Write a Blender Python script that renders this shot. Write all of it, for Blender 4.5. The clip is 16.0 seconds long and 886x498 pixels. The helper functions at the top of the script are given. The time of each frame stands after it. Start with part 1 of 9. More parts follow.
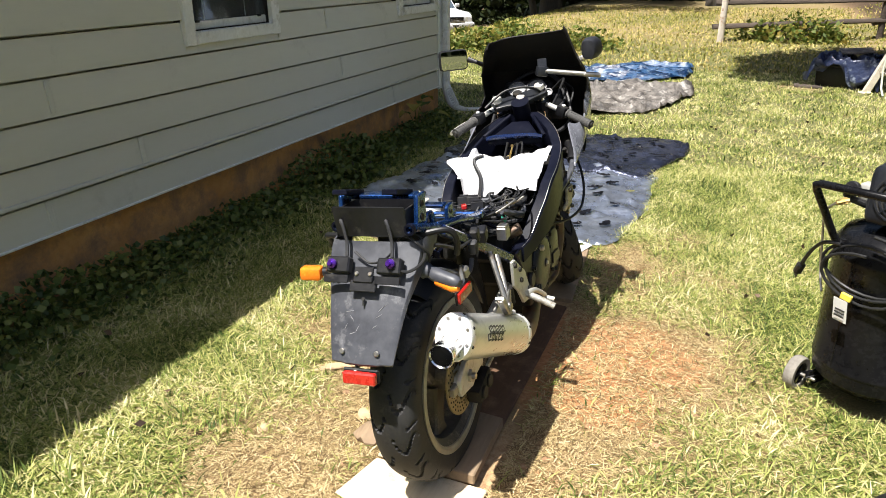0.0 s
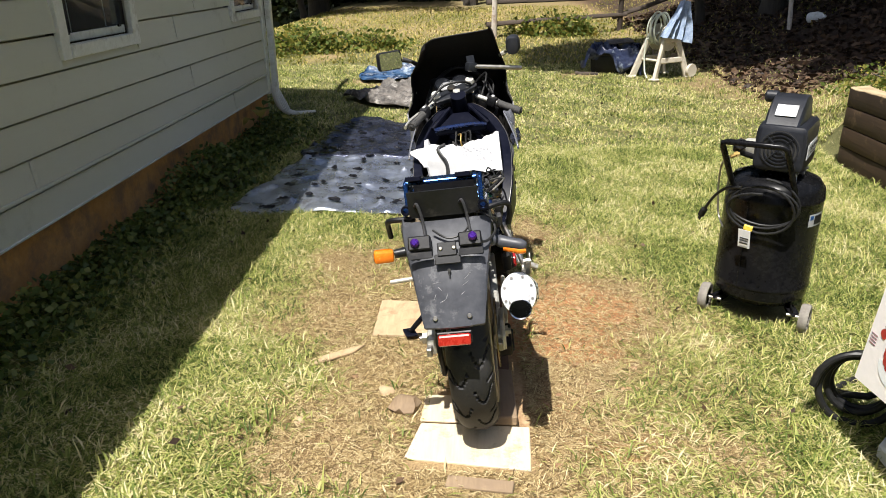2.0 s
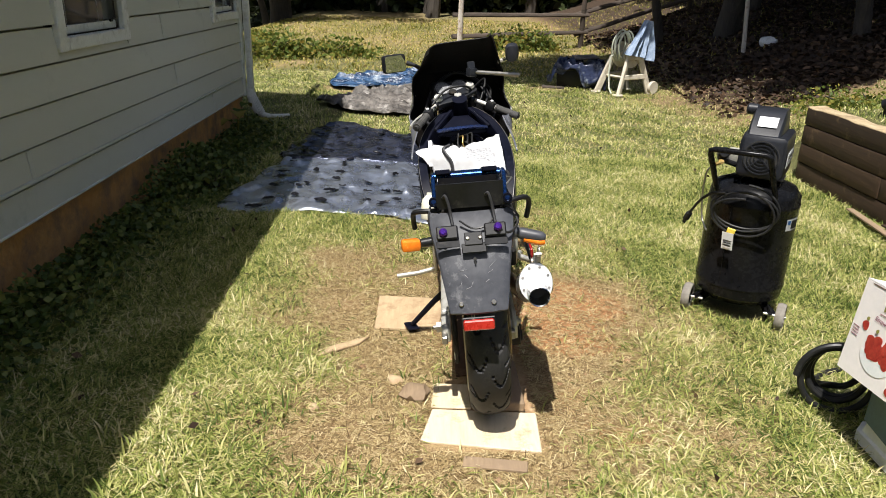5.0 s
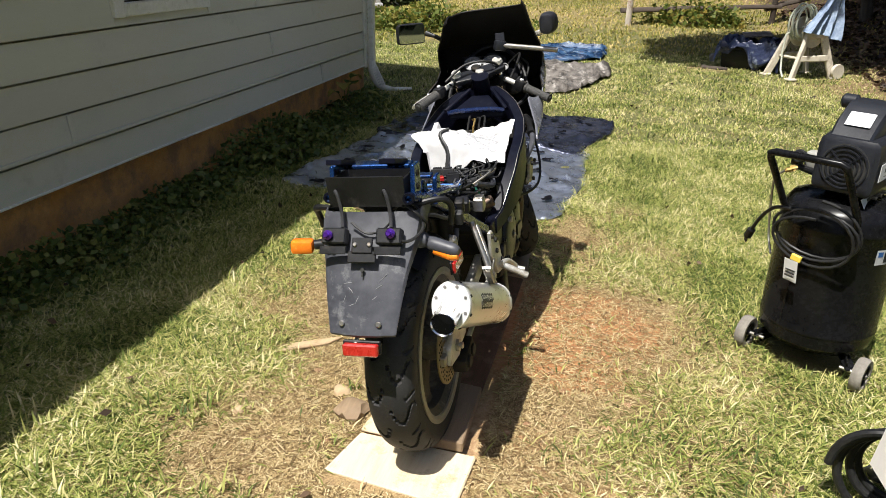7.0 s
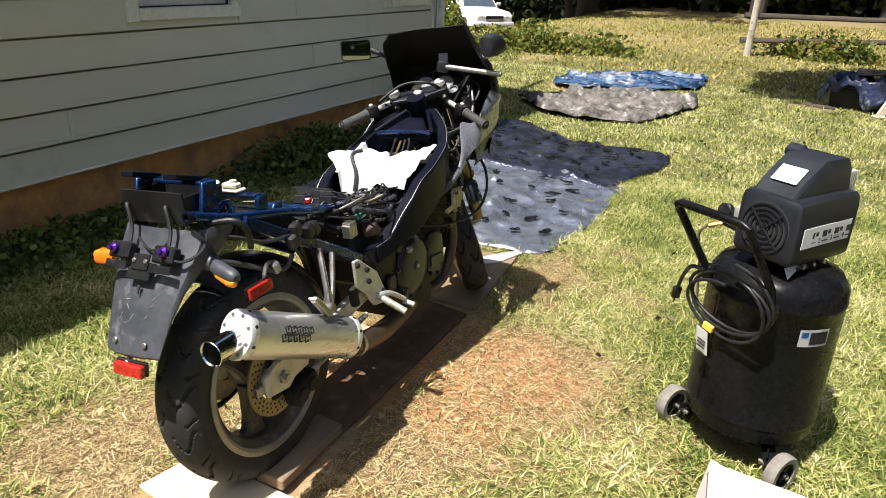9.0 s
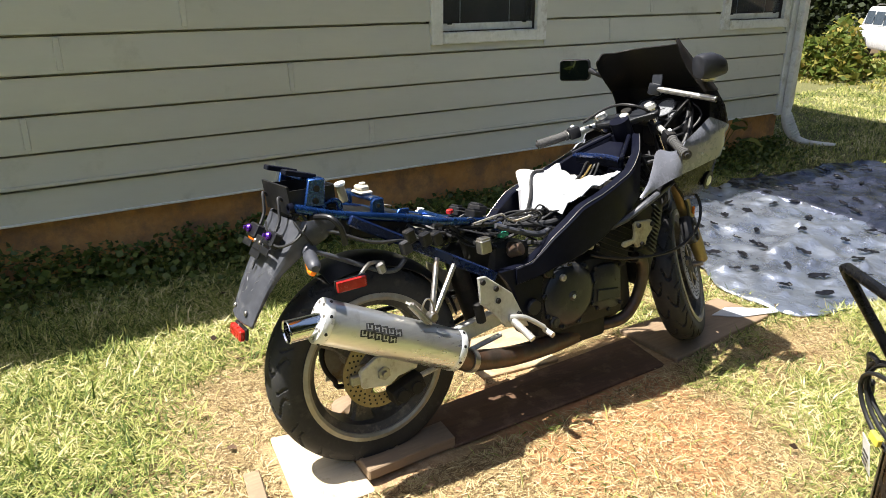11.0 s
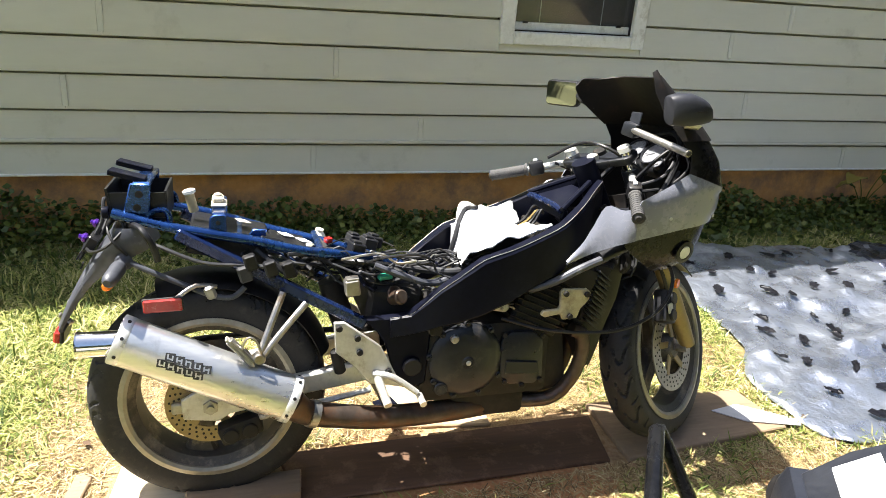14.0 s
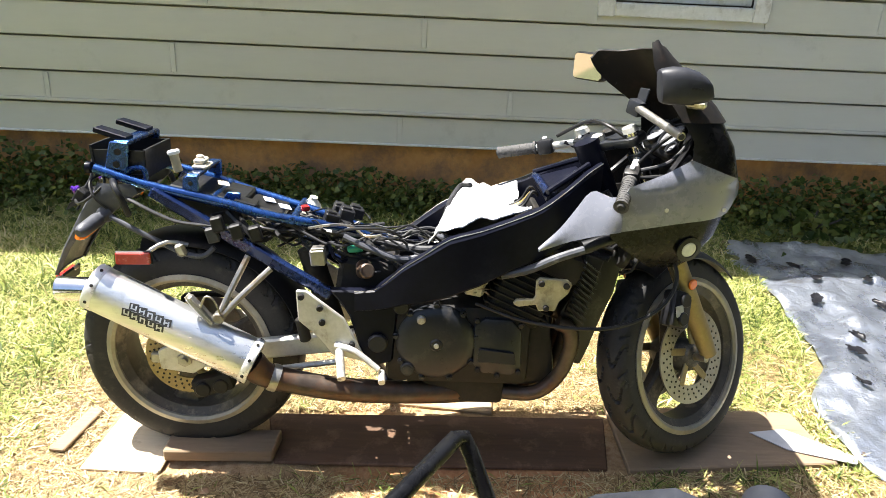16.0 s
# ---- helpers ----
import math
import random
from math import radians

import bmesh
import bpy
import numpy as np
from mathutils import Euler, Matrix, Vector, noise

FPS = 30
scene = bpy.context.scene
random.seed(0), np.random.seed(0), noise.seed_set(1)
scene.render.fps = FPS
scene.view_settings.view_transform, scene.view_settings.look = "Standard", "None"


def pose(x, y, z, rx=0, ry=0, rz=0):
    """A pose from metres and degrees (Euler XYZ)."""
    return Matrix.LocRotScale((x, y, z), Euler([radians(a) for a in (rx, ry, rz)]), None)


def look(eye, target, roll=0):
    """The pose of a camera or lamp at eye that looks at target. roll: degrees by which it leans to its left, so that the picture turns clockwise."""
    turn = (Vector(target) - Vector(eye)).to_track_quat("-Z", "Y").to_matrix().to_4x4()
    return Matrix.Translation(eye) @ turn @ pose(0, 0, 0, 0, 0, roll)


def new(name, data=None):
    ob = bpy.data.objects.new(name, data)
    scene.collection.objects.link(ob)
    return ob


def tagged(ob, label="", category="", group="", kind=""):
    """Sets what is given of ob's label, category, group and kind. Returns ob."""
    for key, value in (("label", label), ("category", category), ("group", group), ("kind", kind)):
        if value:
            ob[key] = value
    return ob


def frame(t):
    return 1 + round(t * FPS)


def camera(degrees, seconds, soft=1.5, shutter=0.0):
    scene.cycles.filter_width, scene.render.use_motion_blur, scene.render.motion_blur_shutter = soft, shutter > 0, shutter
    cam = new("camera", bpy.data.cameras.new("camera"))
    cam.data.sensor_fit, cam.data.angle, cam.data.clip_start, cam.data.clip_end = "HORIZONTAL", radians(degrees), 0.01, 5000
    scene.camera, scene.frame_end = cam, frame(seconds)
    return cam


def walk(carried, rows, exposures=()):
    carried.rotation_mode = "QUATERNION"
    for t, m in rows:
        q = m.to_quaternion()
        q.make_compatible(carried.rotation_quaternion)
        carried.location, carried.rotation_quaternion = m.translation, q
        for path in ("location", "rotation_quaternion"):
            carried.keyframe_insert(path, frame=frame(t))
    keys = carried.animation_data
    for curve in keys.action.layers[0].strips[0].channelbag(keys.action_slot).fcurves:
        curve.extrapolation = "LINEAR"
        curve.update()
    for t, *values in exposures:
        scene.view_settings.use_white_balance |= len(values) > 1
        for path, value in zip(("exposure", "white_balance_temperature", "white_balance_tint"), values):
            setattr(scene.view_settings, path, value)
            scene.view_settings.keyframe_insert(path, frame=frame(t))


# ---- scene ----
cam = camera(63.6, 16.0, soft=0.7)
PATH = [
    (0, (0.787, -1.605, 1.474), (0.085, 0.118, 0.739), -0.3),
    (0.5, (0.534, -1.644, 1.468), (0.036, 0.16, 0.762), -1.4),
    (1, (0.28, -1.698, 1.491), (-0.034, 0.13, 0.743), -2.9),
    (1.5, (0.184, -1.809, 1.5), (-0.024, 0.039, 0.765), 0.1),
    (2, (0.06, -2.048, 1.502), (-0.029, -0.19, 0.768), -0.6),
    (2.5, (-0.047, -2.19, 1.525), (-0.082, -0.316, 0.828), 1.4),
    (3, (-0.208, -2.253, 1.525), (-0.04, -0.365, 0.887), 2.1),
    (3.5, (-0.378, -2.288, 1.522), (-0.105, -0.422, 0.854), 2.7),
    (4, (-0.432, -2.29, 1.539), (-0.143, -0.426, 0.875), 3.8),
    (4.2, (-0.407, -2.289, 1.519), (-0.145, -0.42, 0.856), 3.4),
    (6.3, (0.298, -1.853, 1.466), (0.086, -0.02, 0.693), 1.4),
    (6.5, (0.349, -1.81, 1.463), (0.145, 0.04, 0.731), 0.7),
    (7, (0.58, -1.694, 1.439), (0.125, 0.093, 0.664), 1.2),
    (7.5, (0.892, -1.635, 1.446), (0.312, 0.118, 0.677), 2.2),
    (8, (1.056, -1.512, 1.424), (0.386, 0.217, 0.675), 3.3),
    (8.5, (1.224, -1.352, 1.453), (0.478, 0.342, 0.695), 4.1),
    (9, (1.305, -1.258, 1.451), (0.507, 0.419, 0.709), 2.8),
    (9.5, (1.456, -1.162, 1.434), (0.303, 0.321, 0.748), 6.7),
    (9.7, (1.542, -1.116, 1.434), (0.253, 0.25, 0.747), 6.4),
    (11.8, (1.866, -0.456, 1.433), (0.225, 0.45, 0.734), 1.6),
    (12, (1.848, -0.391, 1.464), (0.188, 0.475, 0.76), 3.4),
    (12.5, (1.939, -0.158, 1.498), (0.227, 0.546, 0.74), 5.7),
    (13, (1.957, -0.001, 1.518), (0.27, 0.636, 0.653), 4.3),
    (13.5, (1.918, 0.126, 1.492), (0.202, 0.776, 0.696), 6.4),
    (14, (1.859, 0.221, 1.493), (0.087, 0.764, 0.741), 4.4),
    (14.5, (1.827, 0.297, 1.49), (0.054, 0.825, 0.731), 5.6),
    (15, (1.82, 0.42, 1.501), (-0.006, 0.762, 0.761), 6.8),
    (15.5, (1.857, 0.637, 1.502), (0.043, 0.762, 0.67), 6.3),
    (16, (1.862, 0.773, 1.491), (0.046, 0.836, 0.655), 2.9),
]
walk(cam, [(t, look(eye, target, roll)) for t, eye, target, roll in PATH], exposures=[(0, 1.10), (2, 0.76), (3.5, 0.57), (4.2, 0.57), (6.5, 0.62), (8, 0.75), (9.5, 1.0), (12, 1.54), (14, 1.90), (15, 2.11), (16, 2.03)])

# ==== world, sun, sky ====
world = bpy.data.worlds.new("sky_world")
scene.world = world
world.use_nodes = True
wt = world.node_tree
wt.nodes.clear()
sky = wt.nodes.new("ShaderNodeTexSky")
sky.sky_type = "NISHITA"
sky.sun_disc = False
sky.sun_elevation = radians(65)
sky.sun_rotation = radians(202)
sky.dust_density = 2.5
sky.ozone_density = 0.6
sky_bg = wt.nodes.new("ShaderNodeBackground")
sky_bg.inputs["Strength"].default_value = 0.071
sky_out = wt.nodes.new("ShaderNodeOutputWorld")
wt.links.new(sky.outputs[0], sky_bg.inputs[0])
wt.links.new(sky_bg.outputs[0], sky_out.inputs[0])
sun = new("sun", bpy.data.lights.new("sun", "SUN"))
sun.data.energy = 5.0
sun.data.angle = radians(0.53)
sun.data.color = (1.0, 0.965, 0.90)
sun.matrix_world = look((-0.17 * 20, -0.42 * 20, 20), (0, 0, 0))

# ==== mesh helpers ====


def finish(bm, sharp=0.6):
    bmesh.ops.recalc_face_normals(bm, faces=bm.faces)
    for f in bm.faces:
        f.smooth = True
    for e in bm.edges:
        e.smooth = len(e.link_faces) == 2 and e.calc_face_angle(0) < sharp
    return bm


def part(name, bm, material, parent=None, label="", sharp=0.6):
    """One mesh object out of a bmesh, under parent if there is one."""
    finish(bm, sharp)
    me = bpy.data.meshes.new(name)
    bm.to_mesh(me)
    bm.free()
    me.materials.append(material)
    ob = new(name, me)
    if parent:
        ob.parent = parent
    if label:
        ob["label"] = label
    return ob


def thing(name, label, category, m=None, group="", kind=""):
    """An Empty that parents the parts of a thing."""
    ob = new(name)
    ob.empty_display_size = 0.1
    if m is not None:
        ob.matrix_world = m
    return tagged(ob, label, category, group, kind)


def moved(bm, m):
    bmesh.ops.transform(bm, matrix=m, verts=bm.verts)
    return bm


def joined(*bms):
    out = bmesh.new()
    for b in bms:
        me = bpy.data.meshes.new("joint")
        b.to_mesh(me)
        b.free()
        out.from_mesh(me)
        bpy.data.meshes.remove(me)
    return out


def box(sx, sy, sz, at=(0, 0, 0), rot=(0, 0, 0), bevel=0.0, seg=1, taper=None):
    bm = bmesh.new()
    bmesh.ops.create_cube(bm, size=1.0)
    for v in bm.verts:
        v.co = Vector((v.co.x * sx, v.co.y * sy, v.co.z * sz))
        if taper and v.co.z > 0:
            v.co.x *= taper[0]
            v.co.y *= taper[1]
    if bevel:
        bmesh.ops.bevel(bm, geom=bm.edges[:], offset=bevel, segments=seg, affect="EDGES", profile=0.5)
    return moved(bm, pose(*at, *rot))


def smooth_path(pts, n=6, closed=False):
    """Catmull-Rom through the points."""
    p = [Vector(q) for q in pts]
    out = []
    m = len(p)
    for i in range(m if closed else m - 1):
        a = p[(i - 1) % m] if closed or i > 0 else p[0]
        b, c = p[i], p[(i + 1) % m]
        d = p[(i + 2) % m] if closed or i + 2 < m else p[-1]
        for k in range(n):
            t = k / n
            out.append(0.5 * (2 * b + (c - a) * t + (2 * a - 5 * b + 4 * c - d) * t * t + (3 * b - a - 3 * c + d) * t ** 3))
    if not closed:
        out.append(p[-1])
    return out


def ring_skin(bm, rings, closed=True, cap=True, loop=False):
    rows = [[bm.verts.new(v) for v in r] for r in rings]
    pairs = list(zip(rows, rows[1:])) + ([(rows[-1], rows[0])] if loop else [])
    n = len(rows[0])
    for a, b in pairs:
        for i in range(n if closed else n - 1):
            j = (i + 1) % n
            bm.faces.new((a[i], a[j], b[j], b[i]))
    if cap and closed and not loop:
        bm.faces.new(rows[0])
        bm.faces.new(rows[-1])
    return rows


def tube(pts, r, n=10, curve=0, closed=False, cap=True, flat=1.0):
    """A round bar along the points; r is one radius or one a point."""
    p = smooth_path(pts, curve, closed) if curve else [Vector(q) for q in pts]
    m = len(p)
    if isinstance(r, (int, float)):
        rs = [r] * m
    else:
        rs = [float(q) for q in np.interp(np.linspace(0, 1, m), np.linspace(0, 1, len(r)), r)]
    bm = bmesh.new()
    rings = []
    up = None
    for i in range(m):
        a = p[(i - 1) % m] if closed or i else p[0]
        b = p[(i + 1) % m] if closed or i < m - 1 else p[-1]
        d = (b - a).normalized()
        if up is None:
            up = d.orthogonal().normalized()
        up = (up - d * up.dot(d)).normalized()
        w = d.cross(up)
        rings.append([p[i] + rs[i] * (up * math.cos(2 * math.pi * k / n) + w * math.sin(2 * math.pi * k / n) * flat) for k in range(n)])
    ring_skin(bm, rings, cap=cap, loop=closed)
    return bm


def lathe(profile, n=32, at=(0, 0, 0), rot=(0, 0, 0), closed=False):
    """A body turned round z from (radius, height) pairs."""
    bm = bmesh.new()
    rings = [[Vector((max(r, 1e-4) * math.cos(2 * math.pi * k / n), max(r, 1e-4) * math.sin(2 * math.pi * k / n), z)) for k in range(n)] for r, z in profile]
    ring_skin(bm, rings, cap=not closed, loop=closed)
    bmesh.ops.remove_doubles(bm, verts=bm.verts, dist=2e-4)
    return moved(bm, pose(*at, *rot))


def disc(r, h, at=(0, 0, 0), rot=(0, 0, 0), n=24, bevel=0.0):
    b = min(bevel, h * 0.45)
    prof = [(r - b, -h / 2), (r, -h / 2 + b), (r, h / 2 - b), (r - b, h / 2)] if b else [(r, -h / 2), (r, h / 2)]
    return lathe(prof, n, at, rot)


def plate(poly, t, m=None, bevel=0.0, seg=1):
    """A flat plate: the outline in its own x, y, the thickness along z (0 to t)."""
    bm = bmesh.new()
    vs = [bm.verts.new((x, y, 0)) for x, y in poly]
    f = bm.faces.new(vs)
    ret = bmesh.ops.extrude_face_region(bm, geom=[f])
    for v in ret["geom"]:
        if isinstance(v, bmesh.types.BMVert):
            v.co.z += t
    if bevel:
        bmesh.ops.bevel(bm, geom=bm.edges[:], offset=bevel, segments=seg, affect="EDGES", profile=0.5)
    if m is not None:
        moved(bm, m)
    return bm


def yz(x):
    """Maps a plate's x, y to the y, z of a thing, with its thickness along +x from x."""
    return Matrix(((0, 0, 1, x), (1, 0, 0, 0), (0, 1, 0, 0), (0, 0, 0, 1)))


def skin(rows, thick=0.004, closed=False):
    """A shell through rows of points, with a thickness."""
    bm = bmesh.new()
    ring_skin(bm, rows, closed=closed, cap=False)
    bmesh.ops.recalc_face_normals(bm, faces=bm.faces)
    bmesh.ops.solidify(bm, geom=bm.faces[:], thickness=thick)
    return bm


def bar_between(a, b, w, h, bevel=0.0):
    a, b = Vector(a), Vector(b)
    m = Matrix.Translation((a + b) / 2) @ (b - a).to_track_quat("Y", "Z").to_matrix().to_4x4()
    return moved(box(w, (b - a).length, h, bevel=bevel), m)


# ==== materials ====


def surf(name, c1, c2, rough=0.6, metal=0.0, fine=80.0, coarse=7.0, bump=0.15, dirt_glint=None, dirt_glint_amount=0.0, coat=0.0, stretch=(1, 1, 1), spread=0.12, island=False, dist=0.002, spec=0.5):
    """Two-scale colour variation between c1 and c2, uneven gloss, fine relief and optional patches: dirt on most
    things, painted glints on some sheets.
    """
    m = bpy.data.materials.new(name)
    m.use_nodes = True
    t = m.node_tree
    n, lk = t.nodes, t.links
    b = n["Principled BSDF"]
    tc = n.new("ShaderNodeTexCoord")
    mp = n.new("ShaderNodeMapping")
    mp.inputs["Scale"].default_value = stretch
    lk.new(tc.outputs["Object"], mp.inputs[0])
    na, nb = n.new("ShaderNodeTexNoise"), n.new("ShaderNodeTexNoise")
    for q, s, d in ((na, fine, 6), (nb, coarse, 4)):
        q.inputs["Scale"].default_value = s
        q.inputs["Detail"].default_value = d
        q.inputs["Roughness"].default_value = 0.62
        lk.new(mp.outputs[0], q.inputs["Vector"])
    ad = n.new("ShaderNodeMath")
    ad.operation = "MULTIPLY_ADD"
    lk.new(na.outputs[0], ad.inputs[0])
    ad.inputs[1].default_value = 0.45
    ml = n.new("ShaderNodeMath")
    ml.operation = "MULTIPLY"
    lk.new(nb.outputs[0], ml.inputs[0])
    ml.inputs[1].default_value = 0.55
    lk.new(ml.outputs[0], ad.inputs[2])
    rng = n.new("ShaderNodeMapRange")
    rng.inputs[1].default_value, rng.inputs[2].default_value = 0.5 - spread, 0.5 + spread
    lk.new(ad.outputs[0], rng.inputs[0])
    mix = n.new("ShaderNodeMix")
    mix.data_type = "RGBA"
    mix.inputs[6].default_value, mix.inputs[7].default_value = (*c1, 1), (*c2, 1)
    lk.new(rng.outputs[0], mix.inputs[0])
    col = mix.outputs[2]
    if island:
        info = n.new("ShaderNodeNewGeometry" if island == "geo" else "ShaderNodeObjectInfo")
        hv = n.new("ShaderNodeHueSaturation")
        mr = n.new("ShaderNodeMapRange")
        mr.inputs[3].default_value, mr.inputs[4].default_value = 0.72, 1.25
        lk.new(info.outputs["Random Per Island" if island == "geo" else "Random"], mr.inputs[0])
        lk.new(mr.outputs[0], hv.inputs["Value"])
        lk.new(col, hv.inputs["Color"])
        col = hv.outputs[0]
    if dirt_glint:
        nd = n.new("ShaderNodeTexNoise")
        nd.inputs["Scale"].default_value = coarse * 1.7
        nd.inputs["Detail"].default_value = 8
        nd.inputs["Roughness"].default_value = 0.7
        lk.new(tc.outputs["Object"], nd.inputs["Vector"])
        rd = n.new("ShaderNodeMapRange")
        rd.inputs[1].default_value, rd.inputs[2].default_value = 0.62 - 0.35 * dirt_glint_amount, 0.75 - 0.25 * dirt_glint_amount
        lk.new(nd.outputs[0], rd.inputs[0])
        md = n.new("ShaderNodeMix")
        md.data_type = "RGBA"
        md.inputs[7].default_value = (*dirt_glint, 1)
        lk.new(rd.outputs[0], md.inputs[0])
        lk.new(col, md.inputs[6])
        col = md.outputs[2]
    lk.new(col, b.inputs["Base Color"])
    rr = n.new("ShaderNodeMapRange")
    rr.inputs[3].default_value, rr.inputs[4].default_value = max(0.03, rough - 0.1), min(1, rough + 0.12)
    lk.new(ad.outputs[0], rr.inputs[0])
    rr.inputs[1].default_value, rr.inputs[2].default_value = 0.3, 0.7
    lk.new(rr.outputs[0], b.inputs["Roughness"])
    b.inputs["Metallic"].default_value = metal
    b.inputs["Specular IOR Level"].default_value = spec
    b.inputs["Coat Weight"].default_value = coat
    b.inputs["Coat Roughness"].default_value = 0.12
    if bump:
        bp = n.new("ShaderNodeBump")
        bp.inputs["Strength"].default_value = bump
        bp.inputs["Distance"].default_value = dist
        lk.new(na.outputs[0], bp.inputs["Height"])
        lk.new(bp.outputs[0], b.inputs["Normal"])
    return m


def glass(name, tint=(0.9, 0.95, 0.95), rough=0.02, alpha_trans=1.0):
    m = bpy.data.materials.new(name)
    m.use_nodes = True
    b = m.node_tree.nodes["Principled BSDF"]
    b.inputs["Base Color"].default_value = (*tint, 1)
    b.inputs["Roughness"].default_value = rough
    b.inputs["Transmission Weight"].default_value = alpha_trans
    b.inputs["IOR"].default_value = 1.45
    return m


M = {}
M["siding"] = surf("siding_paint", (0.590, 0.588, 0.520), (0.640, 0.638, 0.572), 0.55, fine=30, coarse=2.2, bump=0.25, dirt_glint=(0.51, 0.508, 0.442), dirt_glint_amount=0.1, stretch=(1, 0.25, 1), island=True, spread=0.2)
for node in M["siding"].node_tree.nodes:
    if node.type == "MAP_RANGE" and abs(node.inputs[3].default_value - 0.72) < 1e-3:
        node.inputs[3].default_value, node.inputs[4].default_value = 0.96, 1.03
M["siding_core"] = surf("sheathing", (0.10, 0.09, 0.08), (0.16, 0.14, 0.12), 0.9)
M["foundation"] = surf("stained_foundation", (0.52, 0.25, 0.075), (0.64, 0.35, 0.13), 0.9, fine=25, coarse=3, bump=0.6, dirt_glint=(0.30, 0.17, 0.09), dirt_glint_amount=0.5, dist=0.006)
M["white_trim"] = surf("white_trim_paint", (0.70, 0.70, 0.66), (0.82, 0.82, 0.79), 0.45, fine=40, coarse=5, dirt_glint=(0.50, 0.48, 0.42), dirt_glint_amount=0.3, bump=0.08)
M["pane"] = glass("window_glass", (0.75, 0.80, 0.82))
M["blind"] = surf("blind_slat", (0.26, 0.26, 0.27), (0.36, 0.36, 0.37), 0.5)
# near-black for unlit rooms and bores, their shade put into the colour
M["unlit_dark"] = surf("unlit_dark", (0.02, 0.02, 0.02), (0.035, 0.033, 0.03), 0.9)
M["roof"] = surf("asphalt_shingle", (0.06, 0.06, 0.06), (0.12, 0.11, 0.10), 0.95, fine=200, coarse=8, bump=0.6)
M["tarp"] = surf("silver_black_plastic_sheet", (0.28, 0.31, 0.385), (0.53, 0.57, 0.67), 0.28, metal=0.85, fine=9, coarse=3, bump=1.0, dirt_glint=(0.20, 0.19, 0.18), dirt_glint_amount=0.1, dist=0.018, spec=0.7)
M["tarp_dark"] = surf("dark_navy_plastic_sheet", (0.030, 0.035, 0.058), (0.10, 0.11, 0.16), 0.26, metal=0.75, fine=9, coarse=3, bump=1.0, dirt_glint=(0.10, 0.10, 0.11), dirt_glint_amount=0.1, dist=0.018, spec=0.6)
M["tarp_flap"] = surf("black_plastic_flap", (0.008, 0.008, 0.011), (0.02, 0.02, 0.026), 0.33, fine=40, coarse=9, bump=0.4, dist=0.004)
# pale patches here are white glints painted on the wrinkles
M["tarp_blue"] = surf("blue_tarp", (0.003, 0.016, 0.050), (0.030, 0.075, 0.16), 0.27, fine=22, coarse=6, bump=1.0, dirt_glint=(0.30, 0.36, 0.42), dirt_glint_amount=0.22, spread=0.04, dist=0.014, stretch=(0.45, 1.6, 1))
M["tarp_navy"] = surf("navy_plastic_cover", (0.006, 0.009, 0.028), (0.022, 0.032, 0.080), 0.3, fine=30, coarse=5, bump=0.6, dirt_glint=(0.22, 0.25, 0.30), dirt_glint_amount=0.22, dist=0.01)
# strong contrast and pale patches paint the lit and dark canvas folds
M["tarp_grey"] = surf("grey_canvas", (0.035, 0.030, 0.027), (0.16, 0.142, 0.126), 0.6, fine=24, coarse=4, bump=1.0, dirt_glint=(0.42, 0.39, 0.36), dirt_glint_amount=0.25, spread=0.09, dist=0.014)
M["plywood"] = surf("pale_plywood", (0.60, 0.48, 0.31), (0.74, 0.63, 0.46), 0.8, fine=60, coarse=6, stretch=(1, 0.12, 1), bump=0.35, dirt_glint=(0.40, 0.30, 0.19), dirt_glint_amount=0.2)
M["board"] = surf("brown_board", (0.075, 0.038, 0.020), (0.13, 0.070, 0.038), 0.8, fine=70, coarse=6, stretch=(1, 0.1, 1), bump=0.5, dirt_glint=(0.20, 0.115, 0.065), dirt_glint_amount=0.3)
M["lumber"] = surf("weathered_lumber", (0.19, 0.130, 0.08), (0.31, 0.225, 0.14), 0.85, fine=70, coarse=6, stretch=(1, 0.1, 1), bump=0.6, dirt_glint=(0.24, 0.17, 0.11), dirt_glint_amount=0.4)
M["timber"] = surf("landscape_timber", (0.026, 0.013, 0.0055), (0.052, 0.027, 0.012), 0.8, fine=45, coarse=4, stretch=(1, 0.07, 1), bump=0.4, dirt_glint=(0.12, 0.075, 0.038), dirt_glint_amount=0.2, island=True, dist=0.006)
# paler tops: bleached wood with sunlight put into the colour as well
M["timber_top"] = surf("bleached_sunlit_timber", (0.34, 0.25, 0.14), (0.52, 0.42, 0.27), 0.9, fine=45, coarse=5, stretch=(1, 0.07, 1), bump=0.9, dirt_glint=(0.22, 0.16, 0.09), dirt_glint_amount=0.4, dist=0.006)
# weathered wood, darkened to carry the shade on the fence
M["fence"] = surf("weathered_shaded_wood", (0.035, 0.026, 0.020), (0.085, 0.064, 0.05), 0.9, fine=40, coarse=5, stretch=(0.2, 0.2, 1), bump=0.8, dist=0.006)
M["rubber"] = surf("tyre_rubber", (0.014, 0.014, 0.015), (0.030, 0.029, 0.029), 0.62, fine=120, coarse=9, bump=0.25, spec=0.35, dirt_glint=(0.06, 0.052, 0.045), dirt_glint_amount=0.2)
M["wheel_paint"] = surf("dull_wheel_paint", (0.055, 0.05, 0.042), (0.10, 0.09, 0.075), 0.55, metal=0.3, fine=60, coarse=8, dirt_glint=(0.24, 0.20, 0.15), dirt_glint_amount=0.3)
